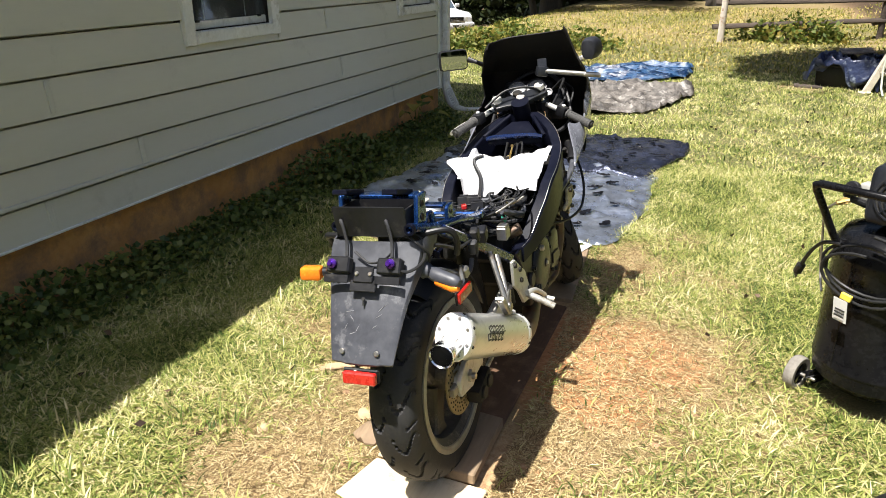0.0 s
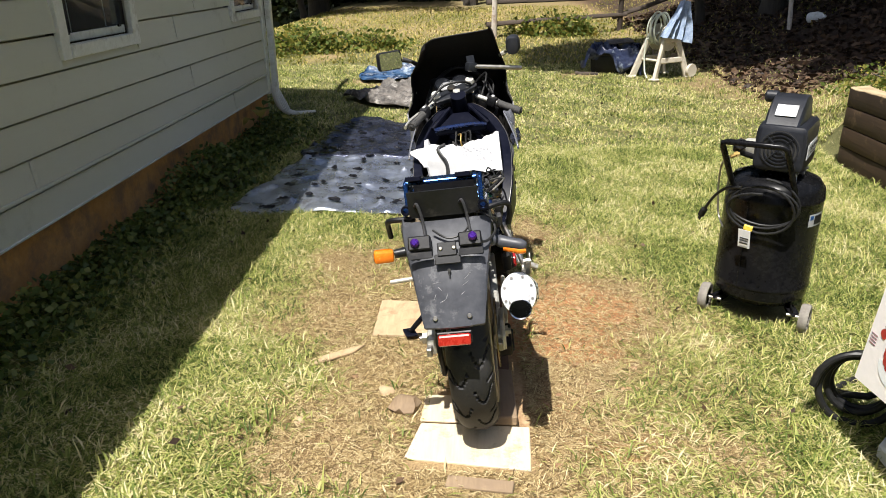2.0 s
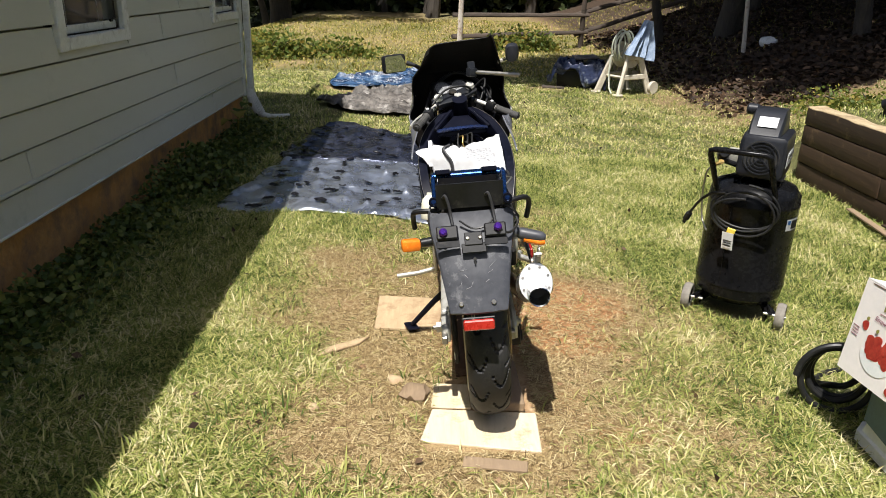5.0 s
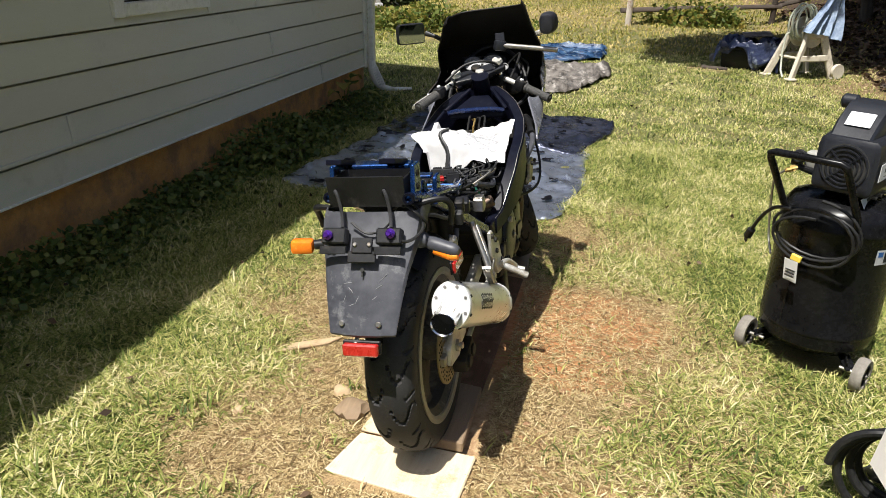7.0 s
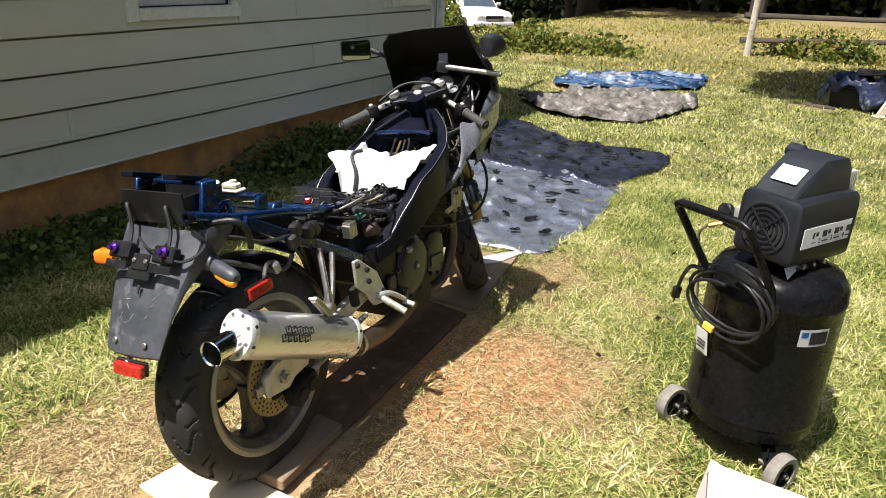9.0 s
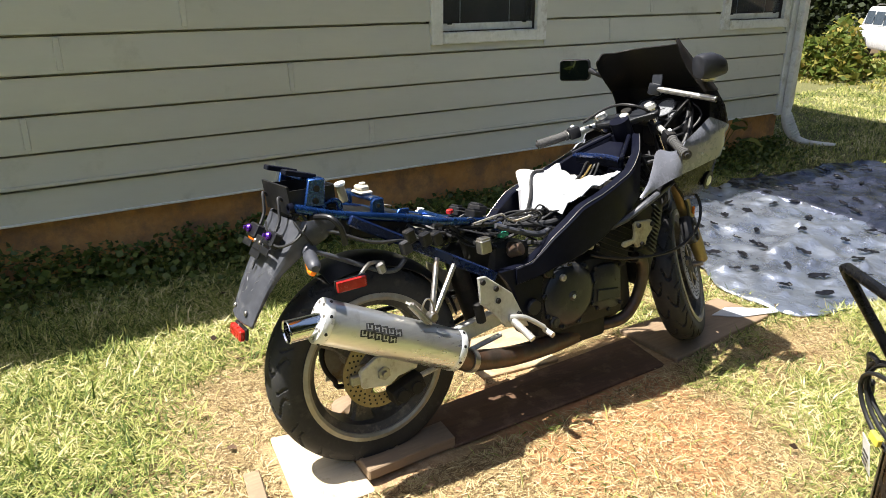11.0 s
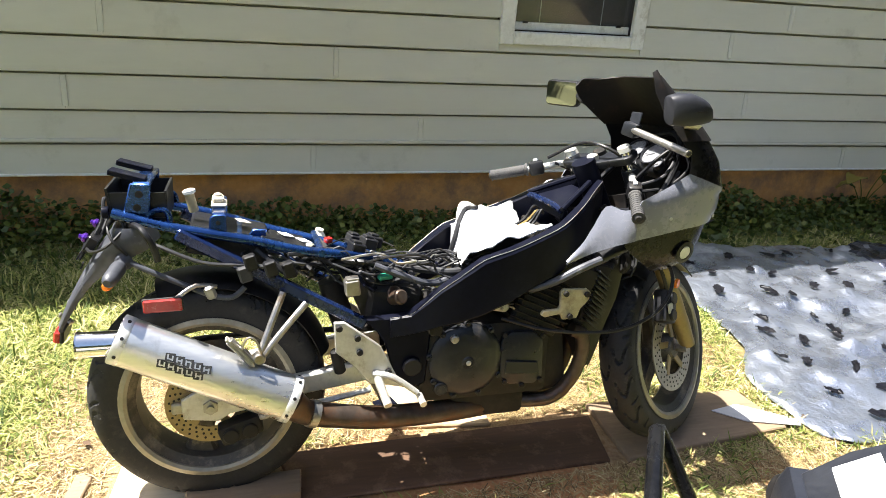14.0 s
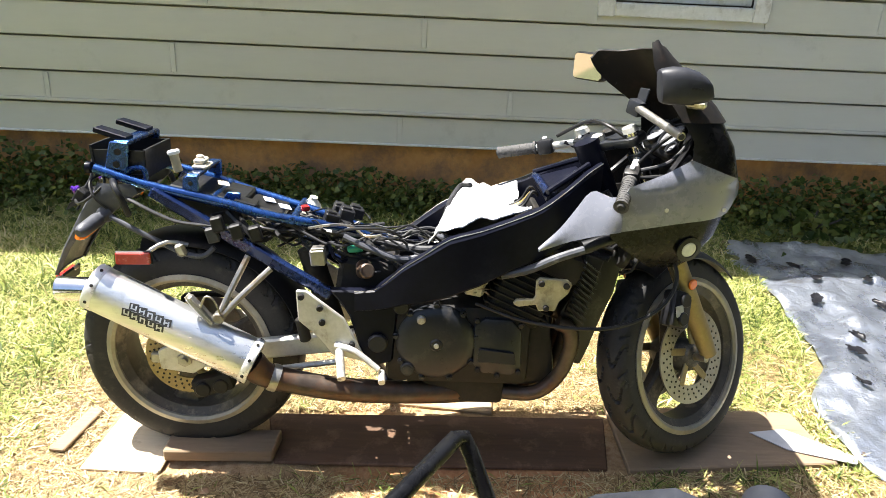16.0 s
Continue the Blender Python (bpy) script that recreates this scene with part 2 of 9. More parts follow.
M["rim_lip"] = surf("bare_rim_lip", (0.26, 0.24, 0.19), (0.38, 0.355, 0.295), 0.45, metal=0.5, fine=50, coarse=9, dirt_glint=(0.33, 0.28, 0.21), dirt_glint_amount=0.35)
M["steel"] = surf("worn_steel", (0.30, 0.285, 0.26), (0.44, 0.42, 0.39), 0.38, metal=0.9, fine=60, coarse=9, dirt_glint=(0.28, 0.20, 0.13), dirt_glint_amount=0.25)
M["brushed"] = surf("brushed_aluminium", (0.62, 0.62, 0.62), (0.74, 0.74, 0.73), 0.3, metal=0.85, fine=130, coarse=5, stretch=(1, 0.08, 1), bump=0.08, dirt_glint=(0.50, 0.50, 0.49), dirt_glint_amount=0.15)
M["chrome"] = surf("chrome", (0.72, 0.72, 0.72), (0.82, 0.82, 0.82), 0.12, metal=1.0, bump=0.03)
M["alloy"] = surf("cast_alloy", (0.48, 0.47, 0.43), (0.62, 0.61, 0.57), 0.45, metal=0.5, fine=90, coarse=9, dirt_glint=(0.30, 0.26, 0.20), dirt_glint_amount=0.25)
M["alloy_yellow"] = surf("yellowed_alloy", (0.36, 0.32, 0.20), (0.50, 0.45, 0.30), 0.5, metal=0.3, fine=60, coarse=9, dirt_glint=(0.20, 0.16, 0.10), dirt_glint_amount=0.3)
M["exhaust"] = surf("heat_stained_pipe", (0.055, 0.040, 0.031), (0.125, 0.098, 0.078), 0.45, metal=0.6, fine=30, coarse=6, dirt_glint=(0.12, 0.06, 0.032), dirt_glint_amount=0.45)
M["engine"] = surf("satin_black_engine", (0.010, 0.011, 0.014), (0.020, 0.022, 0.027), 0.32, fine=90, coarse=7, bump=0.12, spec=0.4, dirt_glint=(0.07, 0.062, 0.055), dirt_glint_amount=0.12)
M["engine_dark"] = surf("greasy_engine_block", (0.008, 0.008, 0.007), (0.022, 0.020, 0.019), 0.6, fine=50, coarse=8, spec=0.25, dirt_glint=(0.035, 0.028, 0.02), dirt_glint_amount=0.25)
M["frame_black"] = surf("dark_blue_black_frame", (0.0025, 0.003, 0.0075), (0.006, 0.007, 0.015), 0.36, fine=70, coarse=6, bump=0.03, coat=0.0, spec=0.13, dirt_glint=(0.016, 0.017, 0.024), dirt_glint_amount=0.1)
M["frame_navy"] = surf("deep_blue_frame", (0.006, 0.016, 0.07), (0.012, 0.03, 0.11), 0.25, metal=0.5, fine=70, coarse=6, bump=0.05, coat=0.4, dirt_glint=(0.02, 0.022, 0.035), dirt_glint_amount=0.2)
M["frame_blue"] = surf("metallic_blue_frame", (0.008, 0.036, 0.145), (0.020, 0.078, 0.26), 0.24, metal=0.8, fine=70, coarse=6, bump=0.05, coat=0.4, dirt_glint=(0.03, 0.035, 0.06), dirt_glint_amount=0.2)
M["fairing"] = surf("satin_black_fairing", (0.160, 0.166, 0.195), (0.190, 0.196, 0.228), 0.27, fine=60, coarse=3, bump=0.04, dirt_glint=(0.30, 0.30, 0.32), dirt_glint_amount=0.04, coat=0.5, spread=0.25)
M["mirror_shell"] = surf("grey_mirror_shell", (0.018, 0.019, 0.024), (0.028, 0.029, 0.035), 0.5, fine=80, coarse=6, bump=0.05, spec=0.3)
M["fairing_in"] = surf("matte_black_plastic", (0.006, 0.0055, 0.0055), (0.014, 0.012, 0.011), 0.6, fine=50, coarse=8, spec=0.25, dirt_glint=(0.03, 0.02, 0.014), dirt_glint_amount=0.2)
M["plastic"] = surf("black_plastic", (0.006, 0.006, 0.007), (0.014, 0.014, 0.016), 0.40, fine=80, coarse=8, bump=0.1, spec=0.35, dirt_glint=(0.05, 0.045, 0.04), dirt_glint_amount=0.1)
M["fender"] = surf("dusty_grey_black_plastic", (0.036, 0.038, 0.047), (0.066, 0.069, 0.082), 0.46, fine=50, coarse=6, bump=0.15, dirt_glint=(0.20, 0.20, 0.21), dirt_glint_amount=0.18)
M["cable"] = surf("cable_sheath", (0.008, 0.008, 0.009), (0.022, 0.022, 0.022), 0.45, bump=0.05, spec=0.3)
M["wire"] = surf("taped_wire", (0.014, 0.014, 0.016), (0.038, 0.038, 0.041), 0.55)
M["grip"] = surf("grip_rubber", (0.03, 0.03, 0.031), (0.075, 0.072, 0.068), 0.75, fine=220, coarse=20, bump=0.9)
M["paper"] = surf("white_printed_bag", (0.50, 0.50, 0.51), (0.60, 0.60, 0.61), 0.5, fine=24, coarse=8, bump=0.35, dist=0.005)
M["amber"] = surf("amber_lens", (0.85, 0.16, 0.01), (0.95, 0.26, 0.02), 0.22, coat=0.5, bump=0.05)
M["red"] = surf("red_lens", (0.34, 0.010, 0.008), (0.48, 0.022, 0.016), 0.25, coat=0.5, bump=0.05)
M["purple"] = surf("anodised_purple", (0.10, 0.03, 0.35), (0.16, 0.05, 0.45), 0.25, metal=0.8)
M["gold_fork"] = surf("dull_gold_fork", (0.24, 0.18, 0.08), (0.34, 0.265, 0.13), 0.42, metal=0.5, dirt_glint=(0.28, 0.20, 0.11), dirt_glint_amount=0.3)
M["tank"] = surf("glossy_black_tank", (0.004, 0.004, 0.0045), (0.009, 0.009, 0.010), 0.26, fine=60, coarse=6, bump=0.06, coat=0.0, spec=0.16, dirt_glint=(0.02, 0.02, 0.02), dirt_glint_amount=0.12)
M["shroud"] = surf("grey_black_shroud", (0.011, 0.012, 0.016), (0.020, 0.022, 0.028), 0.38, fine=120, coarse=8, bump=0.12, spec=0.4)
M["white_label"] = surf("white_sticker", (0.70, 0.71, 0.72), (0.80, 0.80, 0.80), 0.4, bump=0.02)
M["ink"] = surf("black_print", (0.02, 0.02, 0.02), (0.05, 0.05, 0.05), 0.5, bump=0)
M["mirror"] = bpy.data.materials.new("mirror_glass")
M["mirror"].use_nodes = True
mb = M["mirror"].node_tree.nodes["Principled BSDF"]
mb.inputs["Metallic"].default_value, mb.inputs["Roughness"].default_value = 1.0, 0.02
mb.inputs["Base Color"].default_value = (0.46, 0.48, 0.48, 1)
M["brass"] = surf("brass", (0.50, 0.33, 0.10), (0.65, 0.46, 0.18), 0.3, metal=0.9)
M["beige"] = surf("beige_plastic", (0.50, 0.45, 0.36), (0.62, 0.57, 0.47), 0.5, dirt_glint=(0.30, 0.26, 0.2), dirt_glint_amount=0.25)
M["bark"] = surf("tree_bark", (0.028, 0.023, 0.019), (0.075, 0.063, 0.052), 0.9, fine=25, coarse=4, stretch=(1, 1, 0.2), bump=1.0, dist=0.02)
M["green_plug"] = surf("green_plug", (0.02, 0.22, 0.13), (0.03, 0.32, 0.2), 0.4)
M["bottle_white"] = surf("milky_plastic", (0.66, 0.64, 0.52), (0.80, 0.78, 0.66), 0.4, fine=40, coarse=9, bump=0.05, dirt_glint=(0.40, 0.34, 0.2), dirt_glint_amount=0.1)
M["scuff"] = surf("scuffed_plastic", (0.20, 0.20, 0.21), (0.32, 0.32, 0.33), 0.7)
M["dial_grey"] = surf("grey_dial", (0.16, 0.165, 0.175), (0.26, 0.265, 0.28), 0.25, bump=0.02)
M["lens"] = surf("clear_lamp_lens", (0.55, 0.56, 0.50), (0.72, 0.72, 0.66), 0.12, coat=0.6, bump=0.05)
M["wheel_rubber"] = surf("dusty_wheel_rubber", (0.16, 0.145, 0.125), (0.25, 0.23, 0.20), 0.85, fine=90, coarse=12)
M["blue_print"] = surf("blue_print", (0.03, 0.14, 0.42), (0.04, 0.18, 0.50), 0.4, bump=0)
M["yellow_tag"] = surf("yellow_tag", (0.72, 0.52, 0.05), (0.82, 0.64, 0.10), 0.5, bump=0.02)
M["white_plastic"] = surf("white_plastic", (0.68, 0.69, 0.70), (0.80, 0.81, 0.82), 0.4, fine=40, coarse=5, dirt_glint=(0.55, 0.54, 0.50), dirt_glint_amount=0.2, bump=0.05)
M["blue_panel"] = surf("blue_panel", (0.03, 0.07, 0.13), (0.06, 0.12, 0.20), 0.35, bump=0.02)
M["carton"] = surf("white_carton", (0.76, 0.73, 0.72), (0.84, 0.80, 0.79), 0.55, fine=50, coarse=4, bump=0.05)
M["card_brown"] = surf("gap_shade", (0.12, 0.07, 0.05), (0.2, 0.12, 0.09), 0.8, bump=0)
M["berry"] = surf("berry_print", (0.27, 0.016, 0.013), (0.50, 0.055, 0.035), 0.5, fine=160, coarse=30, bump=0, island="geo")
M["berry_light"] = surf("berry_highlight", (0.70, 0.25, 0.22), (0.80, 0.40, 0.36), 0.5, bump=0)
M["leaf_print"] = surf("leaf_print", (0.16, 0.17, 0.03), (0.30, 0.28, 0.08), 0.5, fine=90, bump=0)
M["bowl_print"] = surf("bowl_print", (0.70, 0.74, 0.75), (0.79, 0.81, 0.82), 0.5, bump=0)
M["maroon"] = surf("maroon_print", (0.26, 0.09, 0.14), (0.34, 0.13, 0.18), 0.5, bump=0)
M["fence_pale"] = surf("bleached_post", (0.48, 0.42, 0.36), (0.66, 0.60, 0.53), 0.9, fine=40, coarse=5, stretch=(1, 1, 0.2), bump=0.8, dirt_glint=(0.32, 0.20, 0.13), dirt_glint_amount=0.3, dist=0.006)
M["hose_green"] = surf("pale_hose", (0.36, 0.38, 0.30), (0.48, 0.50, 0.42), 0.5)
M["denim"] = surf("faded_blue_cloth", (0.16, 0.22, 0.34), (0.34, 0.42, 0.54), 0.85, fine=40, coarse=9, bump=0.5)
M["soil_clod"] = surf("soil_clod", (0.30, 0.16, 0.08), (0.50, 0.33, 0.20), 0.95, fine=60, coarse=20, island="geo")
M["splinter"] = surf("weathered_ply", (0.40, 0.29, 0.17), (0.52, 0.39, 0.24), 0.85, fine=70, coarse=6, stretch=(1, 0.15, 1), bump=0.5, dirt_glint=(0.32, 0.21, 0.12), dirt_glint_amount=0.35)
M["cap"] = surf("polished_end_cap", (0.72, 0.72, 0.72), (0.84, 0.84, 0.83), 0.32, metal=0.35, bump=0.04)
M["print_grey"] = surf("grey_print", (0.30, 0.30, 0.32), (0.42, 0.42, 0.44), 0.6, bump=0)
# near-black green: the shade of the far woods is put into the colour
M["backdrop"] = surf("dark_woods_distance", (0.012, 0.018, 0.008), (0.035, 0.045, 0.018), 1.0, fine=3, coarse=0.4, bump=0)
M["car_white"] = surf("white_car_paint", (0.66, 0.68, 0.70), (0.74, 0.75, 0.77), 0.25, coat=0.6, bump=0, dirt_glint=(0.5, 0.48, 0.44), dirt_glint_amount=0.15, coarse=2)
M["car_glass"] = surf("dark_car_glass", (0.05, 0.07, 0.09), (0.08, 0.10, 0.13), 0.05, bump=0, spec=0.9)


# ==== ground ====
BIKE = (0.087, 0.127, 0.014)


def step(a, b, v):
    t = np.clip((np.asarray(v, float) - a) / (b - a), 0, 1)
    return t * t * (3 - 2 * t)


def wave(x, y, s, seed):
    """Cheap smooth noise from a few rotated sines, about -1 to 1."""
    g = np.random.RandomState(seed)
    out = 0
    for k in range(5):
        a, ph, f = g.uniform(0, 6.28), g.uniform(0, 6.28), s * g.uniform(0.6, 1.7)
        out = out + np.sin((x * math.cos(a) + y * math.sin(a)) * f + ph + 0.7 * np.sin((y * math.cos(a) - x * math.sin(a)) * f * 0.7))
    return out / 3.0


def ground_z(x, y):
    x, y = np.asarray(x, float), np.asarray(y, float)
    z = 0.026 * np.clip(y - 4.5, 0, 30) + 0.012 * wave(x, y, 1.3, 3) * step(1.0, 3.0, np.hypot(x - 0.1, y - 0.8))
    near = 0.60 * step(3.07, 3.2, x) + 0.09 * np.clip(x - 3.2, 0, 12)
    far = 0.75 * step(2.6, 6.5, x) + 0.09 * np.clip(x - 4.5, 0, 12)
    k = step(3.62, 4.6, y)
    z = z - 1.72 * step(-3.5, -9.0, x) * step(9, 20, y)
    return z + near * (1 - k) + far * k


def bare(x, y):
    """How bare and dusty the soil is, 0 to 1."""
    x, y = np.asarray(x, float), np.asarray(y, float)
    d = np.minimum(np.hypot((x - 0.42) / 0.60, (y - 0.85) / 1.45), np.minimum(np.hypot((x + 0.15) / 0.66, (y - 0.20) / 0.80), np.hypot((x + 0.35) / 0.62, (y - 1.0) / 1.10)))
    v = 1 - step(0.38, 1.38, d + 0.34 * wave(x, y, 6.0, 5) + 0.16 * wave(x, y, 19.0, 16))
    v = np.maximum(v, 0.45 * (1 - step(0.30, 1.05, np.hypot((x - 0.75) / 0.75, (y - 0.45) / 1.35) + 0.35 * wave(x, y, 5.0, 17) + 0.2 * wave(x, y, 15.0, 18))))
    v = np.maximum(v, 0.55 * step(0.55, 1.0, wave(x, y, 2.2, 8)) * step(4, 8, y))
    v = np.maximum(v, 0.45 * step(10.5, 14, y + 2 * wave(x, y, 0.6, 4)) * (0.35 + 0.65 * step(-0.2, 0.6, wave(x, y, 1.0, 9))))
    v = np.maximum(v, 0.95 * step(2.4, 3.6, x + 0.4 * wave(x, y, 2, 6)) * step(4.6, 6.5, y))
    v = np.maximum(v, step(-1.75, -1.98, x) * 0.8 * step(5.8, 5.2, y))
    return v


def spread_axis(lo, hi, fine, far):
    core = np.arange(lo, hi + 1e-6, fine)
    out, d = [hi], fine
    while out[-1] < far:
        d *= 1.22
        out.append(out[-1] + d)
    back, d = [lo], fine
    while back[-1] > -far:
        d *= 1.22
        back.append(back[-1] - d)
    return np.concatenate([np.array(back[1:])[::-1], core, np.array(out[1:])])


gx, gy = spread_axis(-3.0, 5.0, 0.07, 400), spread_axis(-2.5, 8.0, 0.07, 400)
GX, GY = np.meshgrid(gx, gy)
GZ = ground_z(GX, GY)
GZ = GZ + 0.006 * wave(GX, GY, 14, 2) * np.exp(-(np.hypot(GX, GY) / 12) ** 2)
me = bpy.data.meshes.new("ground")
nxg, nyg = len(gx), len(gy)
idx = np.arange(nxg * nyg).reshape(nyg, nxg)
quads = np.stack([idx[:-1, :-1], idx[:-1, 1:], idx[1:, 1:], idx[1:, :-1]], -1).reshape(-1, 4)
me.from_pydata(np.stack([GX, GY, GZ], -1).reshape(-1, 3).tolist(), [], quads.tolist())
att = me.attributes.new("bare", "FLOAT", "POINT")
att.data.foreach_set("value", bare(GX, GY).reshape(-1).astype(np.float32))
clay = lambda x, y: 0.72 - 0.72 * step(0.40, 1.15, np.hypot((x - 0.44) / 0.42, (y - 0.90) / 0.85) + 0.35 * wave(x, y, 7, 15) + 0.25 * wave(x, y, 23, 17))
# dark humus, deepened to carry the shade under the trees and woods
humus_shade = lambda x, y: np.maximum(step(2.8, 3.8, x + 0.4 * wave(x, y, 2, 6)) * step(5.2, 6.8, y), 0.8 * step(22.5, 25, y)) * step(3.6, 6, y)
ath = me.attributes.new("humus_shade", "FLOAT", "POINT")
ath.data.foreach_set("value", humus_shade(GX, GY).reshape(-1).astype(np.float32))
atc = me.attributes.new("clay", "FLOAT", "POINT")
atc.data.foreach_set("value", clay(GX, GY).reshape(-1).astype(np.float32))
me.polygons.foreach_set("use_smooth", np.ones(len(me.polygons), bool))


def soil_material():
    m = bpy.data.materials.new("lawn_soil")
    m.use_nodes = True
    t = m.node_tree
    n, lk = t.nodes, t.links
    b = n["Principled BSDF"]
    tc = n.new("ShaderNodeTexCoord")
    at = n.new("ShaderNodeAttribute")
    at.attribute_name = "bare"

    def noise_of(scale, detail=8):
        q = n.new("ShaderNodeTexNoise")
        q.inputs["Scale"].default_value, q.inputs["Detail"].default_value, q.inputs["Roughness"].default_value = scale, detail, 0.7
        lk.new(tc.outputs["Object"], q.inputs["Vector"])
        return q.outputs[0]

    def ramp(src, stops):
        r = n.new("ShaderNodeValToRGB")
        r.color_ramp.elements[0].position, r.color_ramp.elements[0].color = stops[0][0], (*stops[0][1], 1)
        r.color_ramp.elements[1].position, r.color_ramp.elements[1].color = stops[-1][0], (*stops[-1][1], 1)
        for p, c in stops[1:-1]:
            e = r.color_ramp.elements.new(p)
            e.color = (*c, 1)
        lk.new(src, r.inputs[0])
        return r.outputs[0]

    fine, mid, big = noise_of(140), noise_of(34), noise_of(1.6, 5)
    # dark turf tones stand for the shade in gaps between blades
    turf = ramp(fine, [(0.30, (0.030, 0.030, 0.011)), (0.5, (0.105, 0.106, 0.034)), (0.7, (0.26, 0.235, 0.092))])
    soil = ramp(mid, [(0.30, (0.22, 0.125, 0.062)), (0.5, (0.37, 0.235, 0.125)), (0.7, (0.52, 0.39, 0.235))])
    straw = ramp(fine, [(0.35, (0.19, 0.12, 0.055)), (0.65, (0.47, 0.34, 0.17))])
    mx = n.new("ShaderNodeMix")
    mx.data_type = "RGBA"
    rb = n.new("ShaderNodeMapRange")
    rb.inputs[1].default_value, rb.inputs[2].default_value = 0.42, 0.58
    lk.new(big, rb.inputs[0])
    lk.new(rb.outputs[0], mx.inputs[0])
    lk.new(soil, mx.inputs[6])
    lk.new(straw, mx.inputs[7])
    ac = n.new("ShaderNodeAttribute")
    ac.attribute_name = "clay"
    red = ramp(mid, [(0.30, (0.32, 0.115, 0.040)), (0.5, (0.50, 0.20, 0.075)), (0.7, (0.62, 0.31, 0.14))])
    mc = n.new("ShaderNodeMix")
    mc.data_type = "RGBA"
    lk.new(ac.outputs["Fac"], mc.inputs[0])
    lk.new(mx.outputs[2], mc.inputs[6])
    lk.new(red, mc.inputs[7])
    my = n.new("ShaderNodeMix")
    my.data_type = "RGBA"
    lk.new(at.outputs["Fac"], my.inputs[0])
    lk.new(turf, my.inputs[6])
    lk.new(mc.outputs[2], my.inputs[7])
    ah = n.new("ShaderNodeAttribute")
    ah.attribute_name = "humus_shade"
    # litter brown with tree shade painted into it
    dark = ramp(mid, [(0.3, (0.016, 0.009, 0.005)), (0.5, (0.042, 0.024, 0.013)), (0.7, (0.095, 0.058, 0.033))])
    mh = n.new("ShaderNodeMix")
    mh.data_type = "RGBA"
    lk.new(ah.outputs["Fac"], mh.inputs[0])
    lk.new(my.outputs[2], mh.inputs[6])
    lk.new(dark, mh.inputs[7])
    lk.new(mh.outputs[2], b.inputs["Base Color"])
    b.inputs["Roughness"].default_value = 0.95
    bp = n.new("ShaderNodeBump")
    bp.inputs["Strength"].default_value, bp.inputs["Distance"].default_value = 0.9, 0.012
    lk.new(mid, bp.inputs["Height"])
    lk.new(bp.outputs[0], b.inputs["Normal"])
    return m


me.materials.append(soil_material())
ground = tagged(new("ground", me), "sunny lawn with dry straw and bare reddish soil", "ground", kind="structure")

# ==== house ====
WX, Y0, Y1 = -2.09, -7.0, 5.46
house_wall = thing("wall_east", "pale grey-green painted lap siding house wall", "wall", kind="structure")
part("sheathing", box(0.10, Y1 - Y0 - 0.02, 2.3, (WX - 0.115, (Y0 + Y1) / 2, 1.43)), M["siding_core"], house_wall)
tagged(part("foundation", box(0.22, Y1 - Y0 - 0.04, 0.626, (WX - 0.15, (Y0 + Y1) / 2, 0.008), bevel=0.006), M["foundation"]), "low foundation stained with reddish clay", "foundation", kind="structure")
LIPS = [0.316, 0.487] + [0.660 + 0.183 * k for k in range(11)]
WINS = [(1.664, 2.576), (4.415, 5.305)]
WZ0, WZ1 = 1.068, 2.42
JOINTS = {0: [0.630, 4.3], 1: [1.241, -1.3], 2: [3.4, -0.6], 3: [0.750, -2.2], 4: [-0.4, 3.2], 5: [0.2, 3.6]}


def siding_row(z0, z1, ya, yb, first):
    """One lap board: thick at its lower lip, tucked in at its top."""
    t0, t1 = (0.040, 0.024) if first else (0.038, 0.022)
    bm = bmesh.new()
    g = 0.014
    prof = [(WX - 0.062, z0), (WX - 0.034 + t0, z0), (WX - 0.034 + t0 + 0.001, z0 + 0.008), (WX - 0.034 + t1, z1 - g), (WX - 0.058, z1 - g), (WX - 0.058, z1 + 0.004), (WX - 0.062, z1 + 0.004)]
    rings = [[Vector((x, y, z)) for x, z in prof] for y in (ya, yb)]
    ring_skin(bm, rings)
    return bm


for k, (za, zb) in enumerate(zip(LIPS, LIPS[1:] + [2.66])):
    cuts = sorted([Y0] + JOINTS.get(k, [0.9 * k - 4]) + [Y1 - 0.11])
    spans = []
    for a, b in zip(cuts, cuts[1:]):
        segs = [(a + 0.001, b - 0.001)]
        if zb > WZ0 + 0.05 and za < WZ1:
            for w0, w1 in WINS:
                nxt = []
                for p, q in segs:
                    if q <= w0 or p >= w1:
                        nxt.append((p, q))
                    else:
                        if p < w0:
                            nxt.append((p, w0 + 0.004))
                        if q > w1:
                            nxt.append((w1 - 0.004, q))
                segs = nxt
        spans += segs
    if za < WZ0 < zb:
        for w0, w1 in WINS:
            part("siding_board", siding_row(za, WZ0 + 0.016, w0 + 0.005, w1 - 0.005, False), M["siding"], house_wall)
    for a, b in spans:
        part("siding_board", siding_row(za, zb, a, b, k == 0), M["siding"], house_wall)
# cover strips on the board joints
for k, ys_ in JOINTS.items():
    for y_ in ys_:
        h_ = LIPS[k + 1] - LIPS[k] - 0.030
        part("joint_strip", joined(box(0.006, 0.026, h_, (WX - 0.001, y_, LIPS[k] + 0.014 + h_ / 2), (0, -4, 0), bevel=0.002), box(0.009, 0.005, h_, (WX - 0.001, y_ - 0.013, LIPS[k] + 0.014 + h_ / 2), (0, -4, 0), bevel=0.002), box(0.009, 0.005, h_, (WX - 0.001, y_ + 0.013, LIPS[k] + 0.014 + h_ / 2), (0, -4, 0), bevel=0.002)), M["siding"], house_wall)
